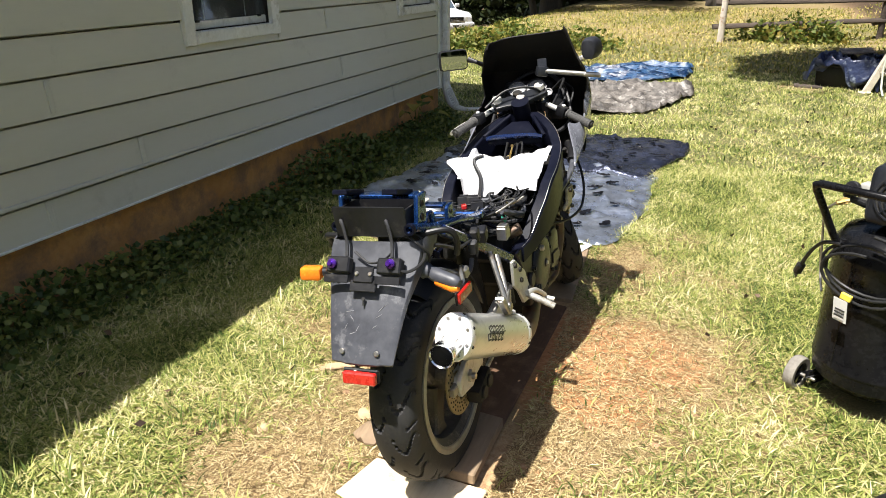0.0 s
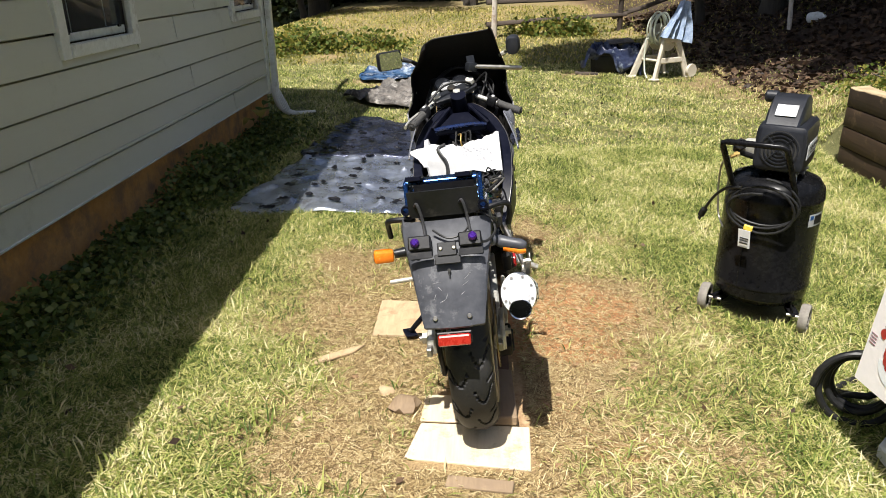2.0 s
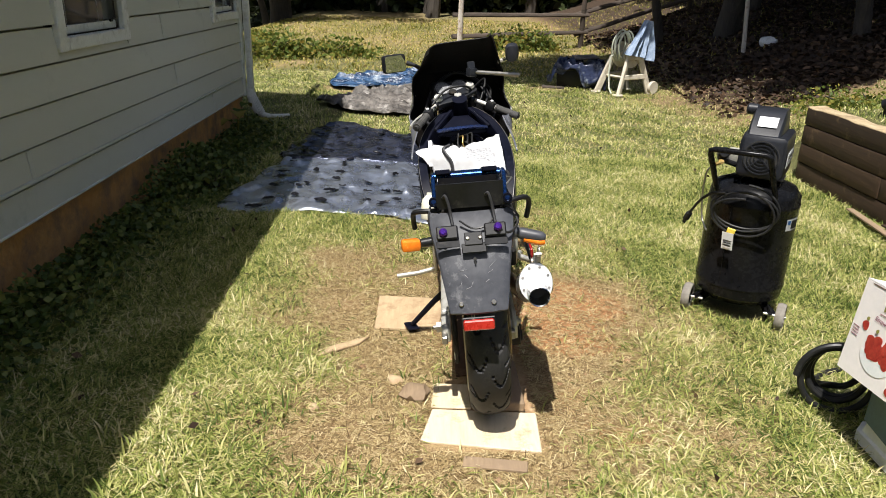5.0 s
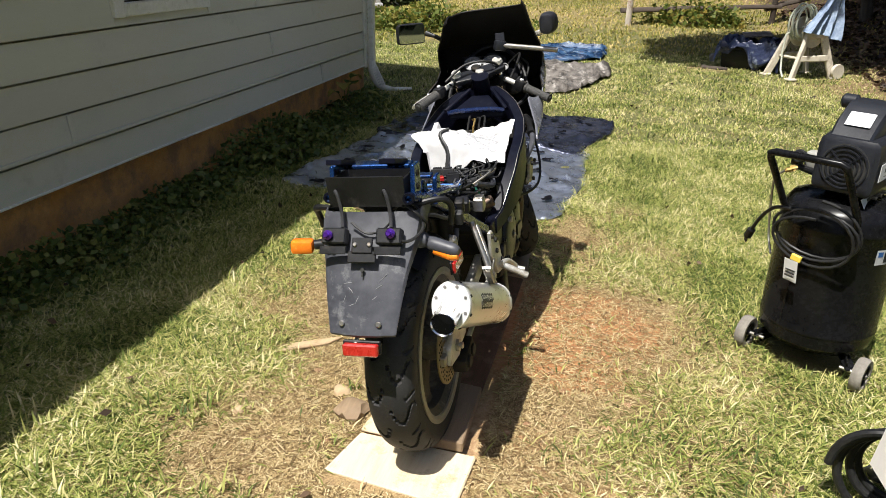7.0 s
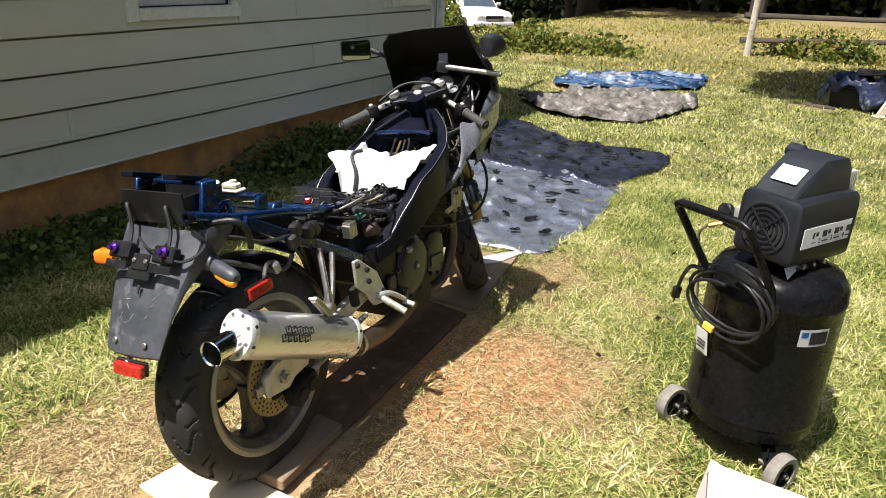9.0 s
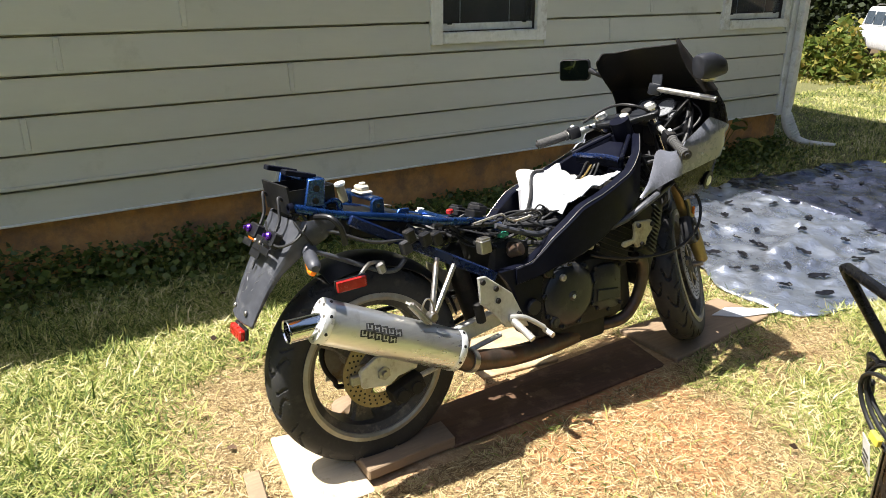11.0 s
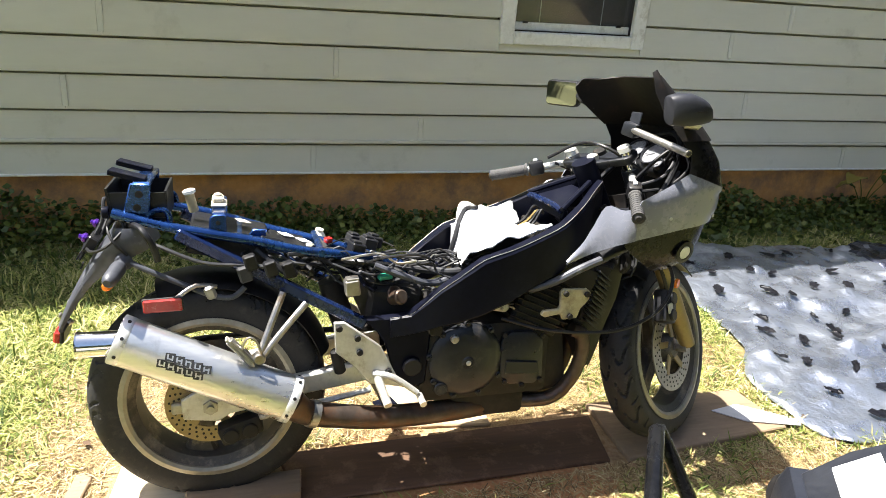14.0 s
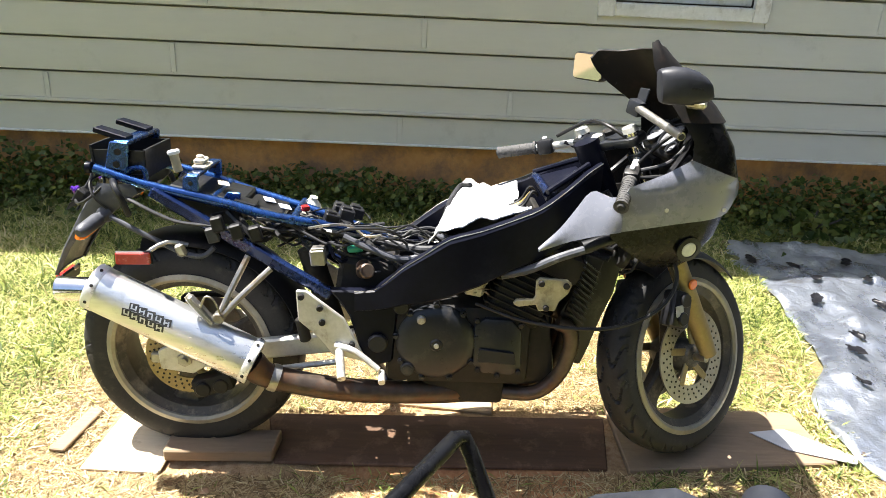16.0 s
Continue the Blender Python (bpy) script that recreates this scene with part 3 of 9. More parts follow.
tagged(part("trim_base", box(0.018, Y1 - Y0 - 0.12, 0.012, (WX + 0.008, (Y0 + Y1) / 2 - 0.05, 0.318), bevel=0.004, seg=2), M["white_trim"]), "pale rim along the foot of the siding", "trim", kind="structure")
# drip strip over the lowest board
tagged(part("trim_drip", box(0.022, Y1 - Y0 - 0.12, 0.020, (WX + 0.004, (Y0 + Y1) / 2 - 0.05, 0.499), bevel=0.005, seg=2), M["siding"]), "thin painted drip strip along the siding", "trim", kind="structure")
tagged(part("trim_corner", box(0.03, 0.10, 2.26, (WX - 0.006, Y1 - 0.055, 1.42), bevel=0.004), M["white_trim"]), "white painted corner board", "trim", kind="structure")


def window(i, y0, y1):
    w = thing("window_%d" % i, "white framed sash window with closed dark blinds", "window", kind="structure")
    c = 0.085
    x = WX + 0.004
    for name, b in (("casing", box(0.034, c, WZ1 - WZ0, (x, y0 + c / 2, (WZ0 + WZ1) / 2), bevel=0.004)), ("casing", box(0.034, c, WZ1 - WZ0, (x, y1 - c / 2, (WZ0 + WZ1) / 2), bevel=0.004)),
                    ("casing", box(0.034, y1 - y0 - 2 * c, c, (x, (y0 + y1) / 2, WZ1 - c / 2), bevel=0.004)), ("window_sill", box(0.044, y1 - y0 - 2 * c, 0.07, (x, (y0 + y1) / 2, WZ0 + 0.038), bevel=0.006)),
                    ("sash_rail", box(0.022, y1 - y0 - 2 * c, 0.045, (x - 0.045, (y0 + y1) / 2, WZ0 + 0.10), bevel=0.003)), ("sash_rail", box(0.022, y1 - y0 - 2 * c, 0.04, (x - 0.045, (y0 + y1) / 2, (WZ0 + WZ1) / 2), bevel=0.003))):
        part(name, b, M["white_trim"], w)
    pane = part("pane", box(0.004, y1 - y0 - 2 * c, WZ1 - WZ0 - 2 * c, (x - 0.048, (y0 + y1) / 2, (WZ0 + WZ1) / 2)), M["pane"], w)
    pane.visible_shadow = False
    # dark sheet behind the blind stands for the unlit room
    part("room_shade", box(0.02, y1 - y0 - 0.03, WZ1 - WZ0 - 0.03, (x - 0.125, (y0 + y1) / 2, (WZ0 + WZ1) / 2)), M["unlit_dark"], w)
    z = WZ0 + 0.125
    sl = joined(*[box(0.022, y1 - y0 - 2 * c - 0.02, 0.0025, (x - 0.08, (y0 + y1) / 2, z + 0.024 * q), (0, 28, 0)) for q in range(int((WZ1 - z - c) / 0.024))])
    part("blind", sl, M["blind"], w, "dark horizontal blind slats")
    for yy in (y0 + 0.26, y1 - 0.26):
        part("blind_cord", tube([(x - 0.066, yy, z), (x - 0.066, yy, WZ1 - c)], 0.003, 6), M["white_trim"], w)
    for yy in (y0 + 0.16, y1 - 0.16):
        part("sash_latch", box(0.012, 0.03, 0.014, (x - 0.03, yy, WZ0 + 0.123), bevel=0.002), M["plastic"], w)
    return w


for i, (a, b) in enumerate(WINS):
    window(i + 1, a, b)
# far walls, ceiling and roof of the house
for nm, b in (("wall_north", box(7.0, 0.14, 2.6, (WX - 3.65, Y1 - 0.08, 1.25))), ("wall_south", box(7.0, 0.14, 2.6, (WX - 3.65, Y0 + 0.08, 1.25))), ("wall_west", box(0.14, Y1 - Y0 - 0.4, 2.6, (WX - 7.2, (Y0 + Y1) / 2, 1.25)))):
    tagged(part(nm, b, M["siding"]), "plain grey-green house wall", "wall", kind="structure")
EAVE = (-1.585, 2.56)
roof = thing("roof", "dark shingle gable roof with white eaves", "roof", kind="structure")
for sgn in (1, -1):
    cx = -5.65
    half = EAVE[0] - cx
    bm = bmesh.new()
    pr = [(cx + sgn * half, EAVE[1]), (cx + sgn * half, EAVE[1] + 0.14), (cx, EAVE[1] + 1.6), (cx, EAVE[1] + 1.45)]
    ring_skin(bm, [[Vector((x, y, z)) for x, z in pr] for y in (Y0 - 0.4, Y1 + 0.42)])
    part("roof_slope", bm, M["roof"], roof)
part("soffit", box(0.52, Y1 - Y0 + 0.7, 0.012, (-1.84, (Y0 + Y1) / 2, 2.548)), M["white_trim"], roof)
part("gutter", box(0.10, Y1 - Y0 + 0.8, 0.10, (EAVE[0] - 0.03, (Y0 + Y1) / 2, 2.58), bevel=0.015, seg=2), M["white_trim"], roof)
for sgn in (Y0 + 0.08, Y1 - 0.08):
    part("gable", plate([(-9.0, 2.5), (-2.2, 2.5), (-5.65, 3.9)], 0.05, Matrix(((1, 0, 0, 0), (0, 0, -1, sgn), (0, 1, 0, 0), (0, 0, 0, 1)))), M["siding"], roof)
tagged(part("ceiling", box(6.9, Y1 - Y0 - 0.3, 0.04, (-5.65, (Y0 + Y1) / 2, 2.50)), M["unlit_dark"]), "plain ceiling", "ceiling", kind="structure")
# downspout with an elbow at its foot
ds = thing("downspout", "white metal downspout with a corrugated elbow at the corner", "downspout")
part("pipe", box(0.06, 0.08, 2.12, (WX + 0.055, Y1 - 0.02, 1.44), bevel=0.012, seg=2), M["white_trim"], ds)
part("elbow", tube([(WX + 0.055, Y1 - 0.02, 0.42), (WX + 0.055, Y1 - 0.02, 0.26), (WX + 0.10, Y1 + 0.03, 0.12), (WX + 0.20, Y1 + 0.14, 0.05), (WX + 0.38, Y1 + 0.30, 0.035)], [0.040, 0.040, 0.038, 0.026, 0.020], 10, curve=5), M["white_trim"], ds)
for k in range(9):
    t_ = k / 8
    q_ = Vector((WX + 0.055, Y1 - 0.02, 0.30)).lerp(Vector((WX + 0.12, Y1 + 0.05, 0.11)), t_)
    part("elbow_ridge", tube([q_, q_ + Vector((0.003, 0.004, -0.010))], 0.050, 12), M["white_trim"], ds)

# ==== sheets on the lawn ====


def inside(poly, x, y):
    p = np.array(poly)
    c = np.zeros(np.shape(x), bool)
    for (x1, y1), (x2, y2) in zip(p, np.roll(p, -1, 0)):
        c ^= ((y1 > y) != (y2 > y)) & (x < (x2 - x1) * (y - y1) / (y2 - y1 + 1e-9) + x1)
    return c


def sheet(name, poly, h, wrinkle, material, label, cell=0.022, lift=0.02, seed=1, holes=False, thick=0.004):
    """A thin crumpled sheet that lies on the lawn: a trimmed grid pushed up into folds."""
    p = np.array([(q.x, q.y) for q in smooth_path([(*a, 0) for a in poly], 5, closed=True)])
    xs, ys = np.arange(p[:, 0].min(), p[:, 0].max() + cell, cell), np.arange(p[:, 1].min(), p[:, 1].max() + cell, cell)
    X, Y = np.meshgrid(xs, ys)
    X = X + 0.006 * wave(X, Y, 40, seed + 11)
    Y = Y + 0.006 * wave(X, Y, 40, seed + 12)
    X2, Y2 = X + 0.03 * wave(X, Y, 9, seed + 5), Y + 0.03 * wave(X, Y, 9, seed + 6)
    keep = inside(p, X2, Y2)
    Z = wrinkle(X, Y)
    Z = Z + ground_z(X, Y) + lift
    id_ = -np.ones(X.shape, int)
    q = keep[:-1, :-1] & keep[1:, :-1] & keep[:-1, 1:] & keep[1:, 1:]
    used = np.zeros(X.shape, bool)
    for a in (0, 1):
        for b in (0, 1):
            used[a:X.shape[0] - 1 + a, b:X.shape[1] - 1 + b] |= q
    id_[used] = np.arange(used.sum())
    quads_ = np.stack([id_[:-1, :-1][q], id_[:-1, 1:][q], id_[1:, 1:][q], id_[1:, :-1][q]], -1)
    m_ = bpy.data.meshes.new(name)
    m_.from_pydata(np.stack([X[used], Y[used], Z[used]], -1).tolist(), [], quads_.tolist())
    bm = bmesh.new()
    bm.from_mesh(m_)
    bpy.data.meshes.remove(m_)
    rim = [v for v in bm.verts if v.is_boundary]
    for _ in range(5):
        near = {v: [e.other_vert(v).co.copy() for e in v.link_edges if e.is_boundary] for v in rim}
        for v in rim:
            if len(near[v]) == 2:
                v.co = v.co * 0.5 + (near[v][0] + near[v][1]) * 0.25
    for v in rim:
        g_ = float(ground_z(v.co.x, v.co.y)) + 0.006
        v.co.z = g_ + 0.6 * max(0.0, v.co.z - g_)
    bmesh.ops.solidify(bm, geom=bm.faces[:], thickness=thick)
    return tagged(part(name, bm, material, sharp=1.2), label, "tarp")


def bumps(X, Y, pitch, seed, r0, h0):
    """Scattered pinched bumps, as where stubble pushes a plastic sheet up."""
    g = np.random.RandomState(seed)
    Z = np.zeros(X.shape)
    for i, u in enumerate(np.arange(X.min(), X.max(), pitch)):
        for v in np.arange(Y.min() + (i % 2) * pitch / 2, Y.max(), pitch):
            cx_, cy_ = u + g.uniform(-0.3, 0.3) * pitch, v + g.uniform(-0.3, 0.3) * pitch
            r, h, a, e = r0 * g.uniform(0.6, 1.3), h0 * g.uniform(0.4, 1.4), g.uniform(0, 6.28), g.uniform(0.8, 2.2)
            dx, dy = X - cx_, Y - cy_
            p_, q_ = dx * math.cos(a) + dy * math.sin(a), (dy * math.cos(a) - dx * math.sin(a)) * e
            d = np.abs(p_) + np.abs(q_)
            Z = np.maximum(Z, h * np.clip(1 - d / r, 0, 1))
    return Z


TARP1 = [(-1.59, 2.50), (-1.50, 2.36), (-1.33, 2.30), (-1.13, 2.37), (-0.6, 2.33), (-0.28, 2.22), (-0.1, 2.16), (0.22, 2.22), (0.33, 2.75), (0.36, 3.15), (0.27, 3.8), (0.42, 4.3), (0.50, 4.75), (0.2, 4.95), (-0.07, 4.90), (-0.44, 5.06), (-0.91, 5.28), (-1.24, 5.26), (-1.38, 4.6), (-1.44, 3.7)]
TARP_FAR = [(-1.43, 3.80), (-1.0, 3.72), (-0.5, 3.78), (0.0, 3.66), (0.27, 3.70), (0.42, 4.3), (0.50, 4.75), (0.2, 4.95), (-0.07, 4.90), (-0.44, 5.06), (-0.91, 5.28), (-1.24, 5.26), (-1.38, 4.6)]
TARP_NEAR = [(-1.59, 2.50), (-1.50, 2.36), (-1.33, 2.30), (-1.13, 2.37), (-0.6, 2.33), (-0.28, 2.22), (-0.1, 2.16), (0.22, 2.22), (0.33, 2.75), (0.36, 3.15), (0.27, 3.86), (-0.4, 3.95), (-1.0, 3.92), (-1.40, 3.95), (-1.44, 3.7)]
tarp_base = lambda X, Y: 0.030 - 0.030 * np.minimum(1, np.abs(wave(X, Y, 5, 21))) + 0.014 * np.clip(wave(X, Y, 3.5, 22), 0, 1) - 0.016 * np.minimum(1, np.abs(wave(X + 0.4 * Y, Y, 11, 24)))
tarp_fn = lambda X, Y: 0.5 * bumps(X, Y, 0.21, 7, 0.085, 0.055) + tarp_base(X, Y) - 0.006 * np.abs(wave(X, Y, 26, 23))
tarp_ob = sheet("plastic_sheet", TARP_NEAR, 0, tarp_fn, M["tarp"], "silver grey plastic sheet with torn black flaps spread on grass", seed=3)
# far part of the sheet: darker material, laid slightly higher
tarp_far = sheet("plastic_sheet", TARP_FAR, 0, lambda X, Y: tarp_fn(X, Y) + 0.012, M["tarp_dark"], "darker navy far part of the plastic sheet spread on grass", seed=3)
frng = np.random.RandomState(5)
tp = np.array([(q.x, q.y) for q in smooth_path([(*a, 0) for a in TARP1], 5, closed=True)])
flaps = []
for i_, u_ in enumerate(np.arange(-1.46, 0.5, 0.21)):
    for v_ in np.arange(2.34 + (i_ % 2) * 0.08, 5.3, 0.165):
        x_, y_ = u_ + frng.uniform(-0.07, 0.07), v_ + frng.uniform(-0.06, 0.06)
        if not all(inside(tp, np.array(x_ + dx), np.array(y_ + dy)) for dx, dy in ((0.09, 0), (-0.09, 0), (0, 0.09), (0, -0.09))):
            continue
        z_ = float(tarp_fn(np.array([[x_]]), np.array([[y_]]))[0, 0]) + float(ground_z(x_, y_)) + 0.032
        a_, ln, wd = frng.normal(0, 0.6), frng.uniform(0.05, 0.12), frng.uniform(0.028, 0.052)
        if frng.uniform() < 0.30:
            continue
        # a torn tongue: ragged outline, creased along its length, curled at one side
        bm = bmesh.new()
        rws = []
        for p_ in range(9):
            t_ = p_ / 8
            lo_, hi_ = -wd * (0.30 + 0.5 * frng.uniform()), wd * (0.30 + 0.5 * frng.uniform())
            taper = min(1.0, 0.35 + 2.6 * min(t_, 1 - t_))
            rws.append([Vector((ln * (t_ - 0.5) + frng.uniform(-0.006, 0.006), (lo_ + (hi_ - lo_) * q_) * taper * 0.8, 0.004 + frng.uniform(0, 0.005) + 0.022 * max(0, q_ - 0.6) * math.sin(2.2 * t_ + v_ * 5) ** 2)) for q_ in (0, 0.3, 0.6, 0.85, 1)])
        ring_skin(bm, rws, closed=False, cap=False)
        bmesh.ops.solidify(bm, geom=bm.faces[:], thickness=0.002)
        flaps.append((y_ > 3.82, moved(bm, pose(x_, y_, z_ + (0.012 if y_ > 3.82 else 0), frng.uniform(-7, 7), frng.uniform(-7, 7), math.degrees(a_)))))
for back, fb in flaps:
    part("flap", fb, M["tarp_flap"], tarp_far if back else tarp_ob, sharp=1.2)
TARP2 = [(-1.47, 6.36), (-1.48, 6.62), (-1.2, 6.95), (-0.92, 7.50), (-0.45, 7.76), (0.1, 7.72), (0.33, 7.3), (0.24, 6.85), (0.05, 6.25), (-0.2, 5.98), (-0.5, 5.88), (-0.8, 5.86), (-1.15, 6.0)]
sheet("canvas_sheet", TARP2, 0, lambda X, Y: 0.006 + 0.085 * (1 - np.minimum(1, 1.9 * np.abs(wave(X * 0.8, Y * 1.8, 2.2, 31)))) ** 2.2 + 0.055 * (1 - np.minimum(1, 2.0 * np.abs(wave(X + Y, Y * 1.5, 8, 32)))) ** 1.3 + 0.024 * (1 - np.minimum(1, 2.0 * np.abs(wave(X, Y, 17, 35)))) + 0.010 * wave(X, Y, 19, 33), M["tarp_grey"], "crumpled grey-brown canvas sheet lying on the grass", seed=9, lift=0.012)
TARP3 = [(-1.52, 7.62), (-1.56, 8.1), (-1.35, 8.6), (-0.9, 8.95), (-0.4, 9.3), (0.15, 9.35), (0.2, 8.9), (0.18, 8.35), (-0.3, 7.96), (-0.62, 7.86), (-0.95, 7.66), (-1.3, 7.46)]
sheet("blue_tarp", TARP3, 0, lambda X, Y: 0.006 + 0.060 * (1 - np.minimum(1, 1.9 * np.abs(wave(X * 0.5, Y * 2.2, 2.6, 41)))) ** 1.8 + 0.050 * (1 - np.minimum(1, 2.0 * np.abs(wave(X * 0.5, Y * 2.0, 6.5, 42)))) ** 1.3 + 0.022 * (1 - np.minimum(1, 2.0 * np.abs(wave(X * 0.6, Y * 1.6, 15, 45)))) + 0.008 * wave(X, Y, 18, 43), M["tarp_blue"], "crumpled blue tarp with painted pale glints lying on the lawn", cell=0.032, seed=15, lift=0.012)

# ==== boards under the motorcycle ====


def slab(name, poly, z, t, material, label, category="board", bevel=0.004):
    cx_, cy_ = np.mean(np.array(poly), 0)
    ob = part(name, plate([(x - cx_, y - cy_) for x, y in poly], t, None, bevel), material)
    ob.location = (cx_, cy_, z)
    return tagged(ob, label, category)


slab("plywood_offcut", [(-0.168, -0.135), (0.245, -0.185), (0.255, 0.045), (-0.125, 0.06)], 0.001, 0.013, M["plywood"], "pale plywood offcut under the rear tyre")
slab("wood_block", [(0.115, 0.045), (0.212, 0.045), (0.205, 0.36), (0.10, 0.37)], 0.015, 0.038, M["lumber"], "short weathered lumber block beside the rear tyre", "block")
slab("long_board", [(-0.03, 0.30), (0.20, 0.362), (0.195, 1.36), (-0.05, 1.40)], 0.001, 0.013, M["board"], "long dark brown board lying under the motorcycle")
slab("front_board", [(-0.11, 1.415), (0.205, 1.42), (0.15, 2.09), (-0.10, 2.05)], 0.001, 0.022, M["lumber"], "weathered plank under the front tyre")
# white sheet added to paint the sunlit patch on the plank end
slab("paper_scrap", [(0.02, 1.86), (0.10, 1.95), (0.16, 2.14), (0.13, 2.16), (0.0, 1.98)], 0.026, 0.003, M["paper"], "thin white piece standing for the sunlit end of the plank", "paper", bevel=0)
slab("stand_board", [(-0.385, 0.70), (-0.10, 0.69), (-0.06, 1.03), (-0.385, 1.045)], 0.001, 0.015, M["splinter"], "square plywood piece under the side stand")
slab("plywood_offcut", [(-0.13, 0.075), (0.02, 0.07), (0.015, 0.235), (-0.12, 0.24)], 0.001, 0.012, M["plywood"], "small pale plywood offcut beside the rear tyre")
slab("wood_scrap", [(-0.60, 0.42), (-0.44, 0.53), (-0.40, 0.60), (-0.56, 0.50)], 0.012, 0.012, M["splinter"], "broken plywood splinter lying in the straw")


# ==== motorcycle ====
bike = thing("motorcycle", "half-dismantled dark blue motorcycle leaning on its side stand", "motorcycle", pose(*BIKE, 0, -6.5, 0))
XC = -0.022
bike_rng = random.Random(11)


def bp(name, bm, mat, label="", sharp=0.6):
    return part(name, bm, M[mat], bike, label, sharp)


def tyre_mesh(r_tyre, w, r_rim, around, pattern):
    """A tyre with its tread grooves pressed in."""
    nv = 44
    rings = []
    P = 2 * math.pi / pattern
    for i in range(around):
        u = 2 * math.pi * i / around
        ring = []
        for k in range(nv):
            a = math.pi * k / (nv - 1) - math.pi / 2
            v = a / (math.pi / 2)
            r = r_rim - 0.004 + (r_tyre - r_rim + 0.004) * max(0.0, math.cos(a)) ** 0.5
            x = math.sin(a) * w / 2 * (0.82 + 0.18 * max(0.0, math.cos(a)) ** 0.5)
            g = 0.0
            av = abs(v)
            if 0.06 < av < 0.74:
                ph = (u + (0.5 * P if v > 0 else 0.0) - 0.30 * av - 0.16 * math.sin(av * 7)) % P
                if ph < 0.038:
                    g = 0.0085
                ph2 = (u + 0.3 * P + 0.22 * av) % P
                if 0.40 < av and ph2 < 0.028:
                    g = 0.007
            r -= g
            ring.append(Vector((x, r * math.cos(u), r * math.sin(u))))
        rings.append(ring)
    bm = bmesh.new()
    rows = [[bm.verts.new(p) for p in ring] for ring in rings]
    for i in range(around):
        a, b = rows[i], rows[(i + 1) % around]
        for k in range(nv - 1):
            bm.faces.new((a[k], a[k + 1], b[k + 1], b[k]))
        bm.faces.new((a[nv - 1], a[0], b[0], b[nv - 1]))
    return bm


def wheel_parts(name, r_tyre, w_tyre, r_rim, m, spokes, label, pattern, discs, disc_r, turn=0.5, disc_mat="steel"):
    w = new(name)
    w.parent = bike
    w.matrix_local = m
    w["label"] = label
    part("tyre", tyre_mesh(r_tyre, w_tyre, r_rim, 500, pattern), M["rubber"], w, "worn black road tyre with curved grooves", sharp=0.5)
    rw = w_tyre * 0.41
    for s in (-1, 1):
        part("rim_lip", lathe([(r_rim + 0.007, s * (rw - 0.004)), (r_rim + 0.009, s * (rw + 0.006)), (r_rim - 0.004, s * (rw + 0.009)), (r_rim - 0.013, s * (rw + 0.004)), (r_rim - 0.014, s * (rw - 0.010))], 72, (0, 0, 0), (0, 90, 0), closed=True), M["rim_lip"], w, "bare pale rim edge")
    part("rim", lathe([(r_rim - 0.010, -rw), (r_rim - 0.034, -rw * 0.72), (r_rim - 0.040, 0), (r_rim - 0.034, rw * 0.72), (r_rim - 0.010, rw), (r_rim - 0.004, rw * 0.5), (r_rim - 0.004, -rw * 0.5)], 72, (0, 0, 0), (0, 90, 0), closed=True), M["wheel_paint"], w)
    part("hub", lathe([(0.014, -0.075), (0.030, -0.072), (0.048, -0.050), (0.052, -0.02), (0.052, 0.02), (0.048, 0.050), (0.030, 0.072), (0.014, 0.075)], 28, (0, 0, 0), (0, 90, 0)), M["wheel_paint"], w)
    for k in range(spokes):
        a = 360.0 * k / spokes + turn * 57.3
        bm = bmesh.new()
        rings = []
        for rr, hw, ht in ((0.035, 0.046, 0.024), (0.08, 0.034, 0.021), (0.13, 0.029, 0.018), (0.165, 0.034, 0.018), (r_rim - 0.034, 0.050, 0.022)):
            rings.append([Vector((ht * sx, hw * sy + 0.012 * math.sin(rr * 12), rr)) for sx, sy in ((-1, -0.75), (-0.6, -1), (0.6, -1), (1, -0.75), (1, 0.75), (0.6, 1), (-0.6, 1), (-1, 0.75))])
        ring_skin(bm, rings)
        part("spoke", moved(bm, pose(0, 0, 0, a)), M["wheel_paint"], w)
    for x in discs:
        part("brake_disc", lathe([(disc_r * 0.62, x - 0.0025), (disc_r, x - 0.0025), (disc_r, x + 0.0025), (disc_r * 0.62, x + 0.0025)], 64, (0, 0, 0), (0, 90, 0), closed=True), M[disc_mat], w, "drilled steel brake disc")
        side = 1 if x > 0 else -1
        hs = []
        for k in range(30):
            a = 2 * math.pi * k / 30
            for q, rr in enumerate((0.70, 0.80, 0.90)):
                aa = a + q * 0.07
                hs.append(disc(0.0034, 0.0012, (x + side * 0.0030, disc_r * rr * math.cos(aa), disc_r * rr * math.sin(aa)), (0, 90, 0), 7))
        # dark discs stand for the shaded drill holes
        part("disc_hole", joined(*hs), M["engine_dark"], w)
        for k in range(5):
            a = 2 * math.pi * k / 5
            part("disc_carrier", bar_between((x, 0.03 * math.cos(a), 0.03 * math.sin(a)), (x, disc_r * 0.68 * math.cos(a + 0.3), disc_r * 0.68 * math.sin(a + 0.3)), 0.007, 0.022, 0.002), M["gold_fork"], w)
    return w


rear = wheel_parts("rear_wheel", 0.318, 0.160, 0.226, pose(0, 0, 0.318), 3, "cast three-spoke rear wheel with a wide worn tyre", 15, (0.088,), 0.118, 0.9, "gold_fork")
ax = Vector((0.80, 0.53, 0.26)).normalized()
zz = Vector((0, 0, 1))
zz = (zz - ax * zz.dot(ax)).normalized()
FW = Matrix.Translation((-0.022, 1.428, 0.318)) @ Matrix((ax, zz.cross(ax), zz)).transposed().to_4x4()
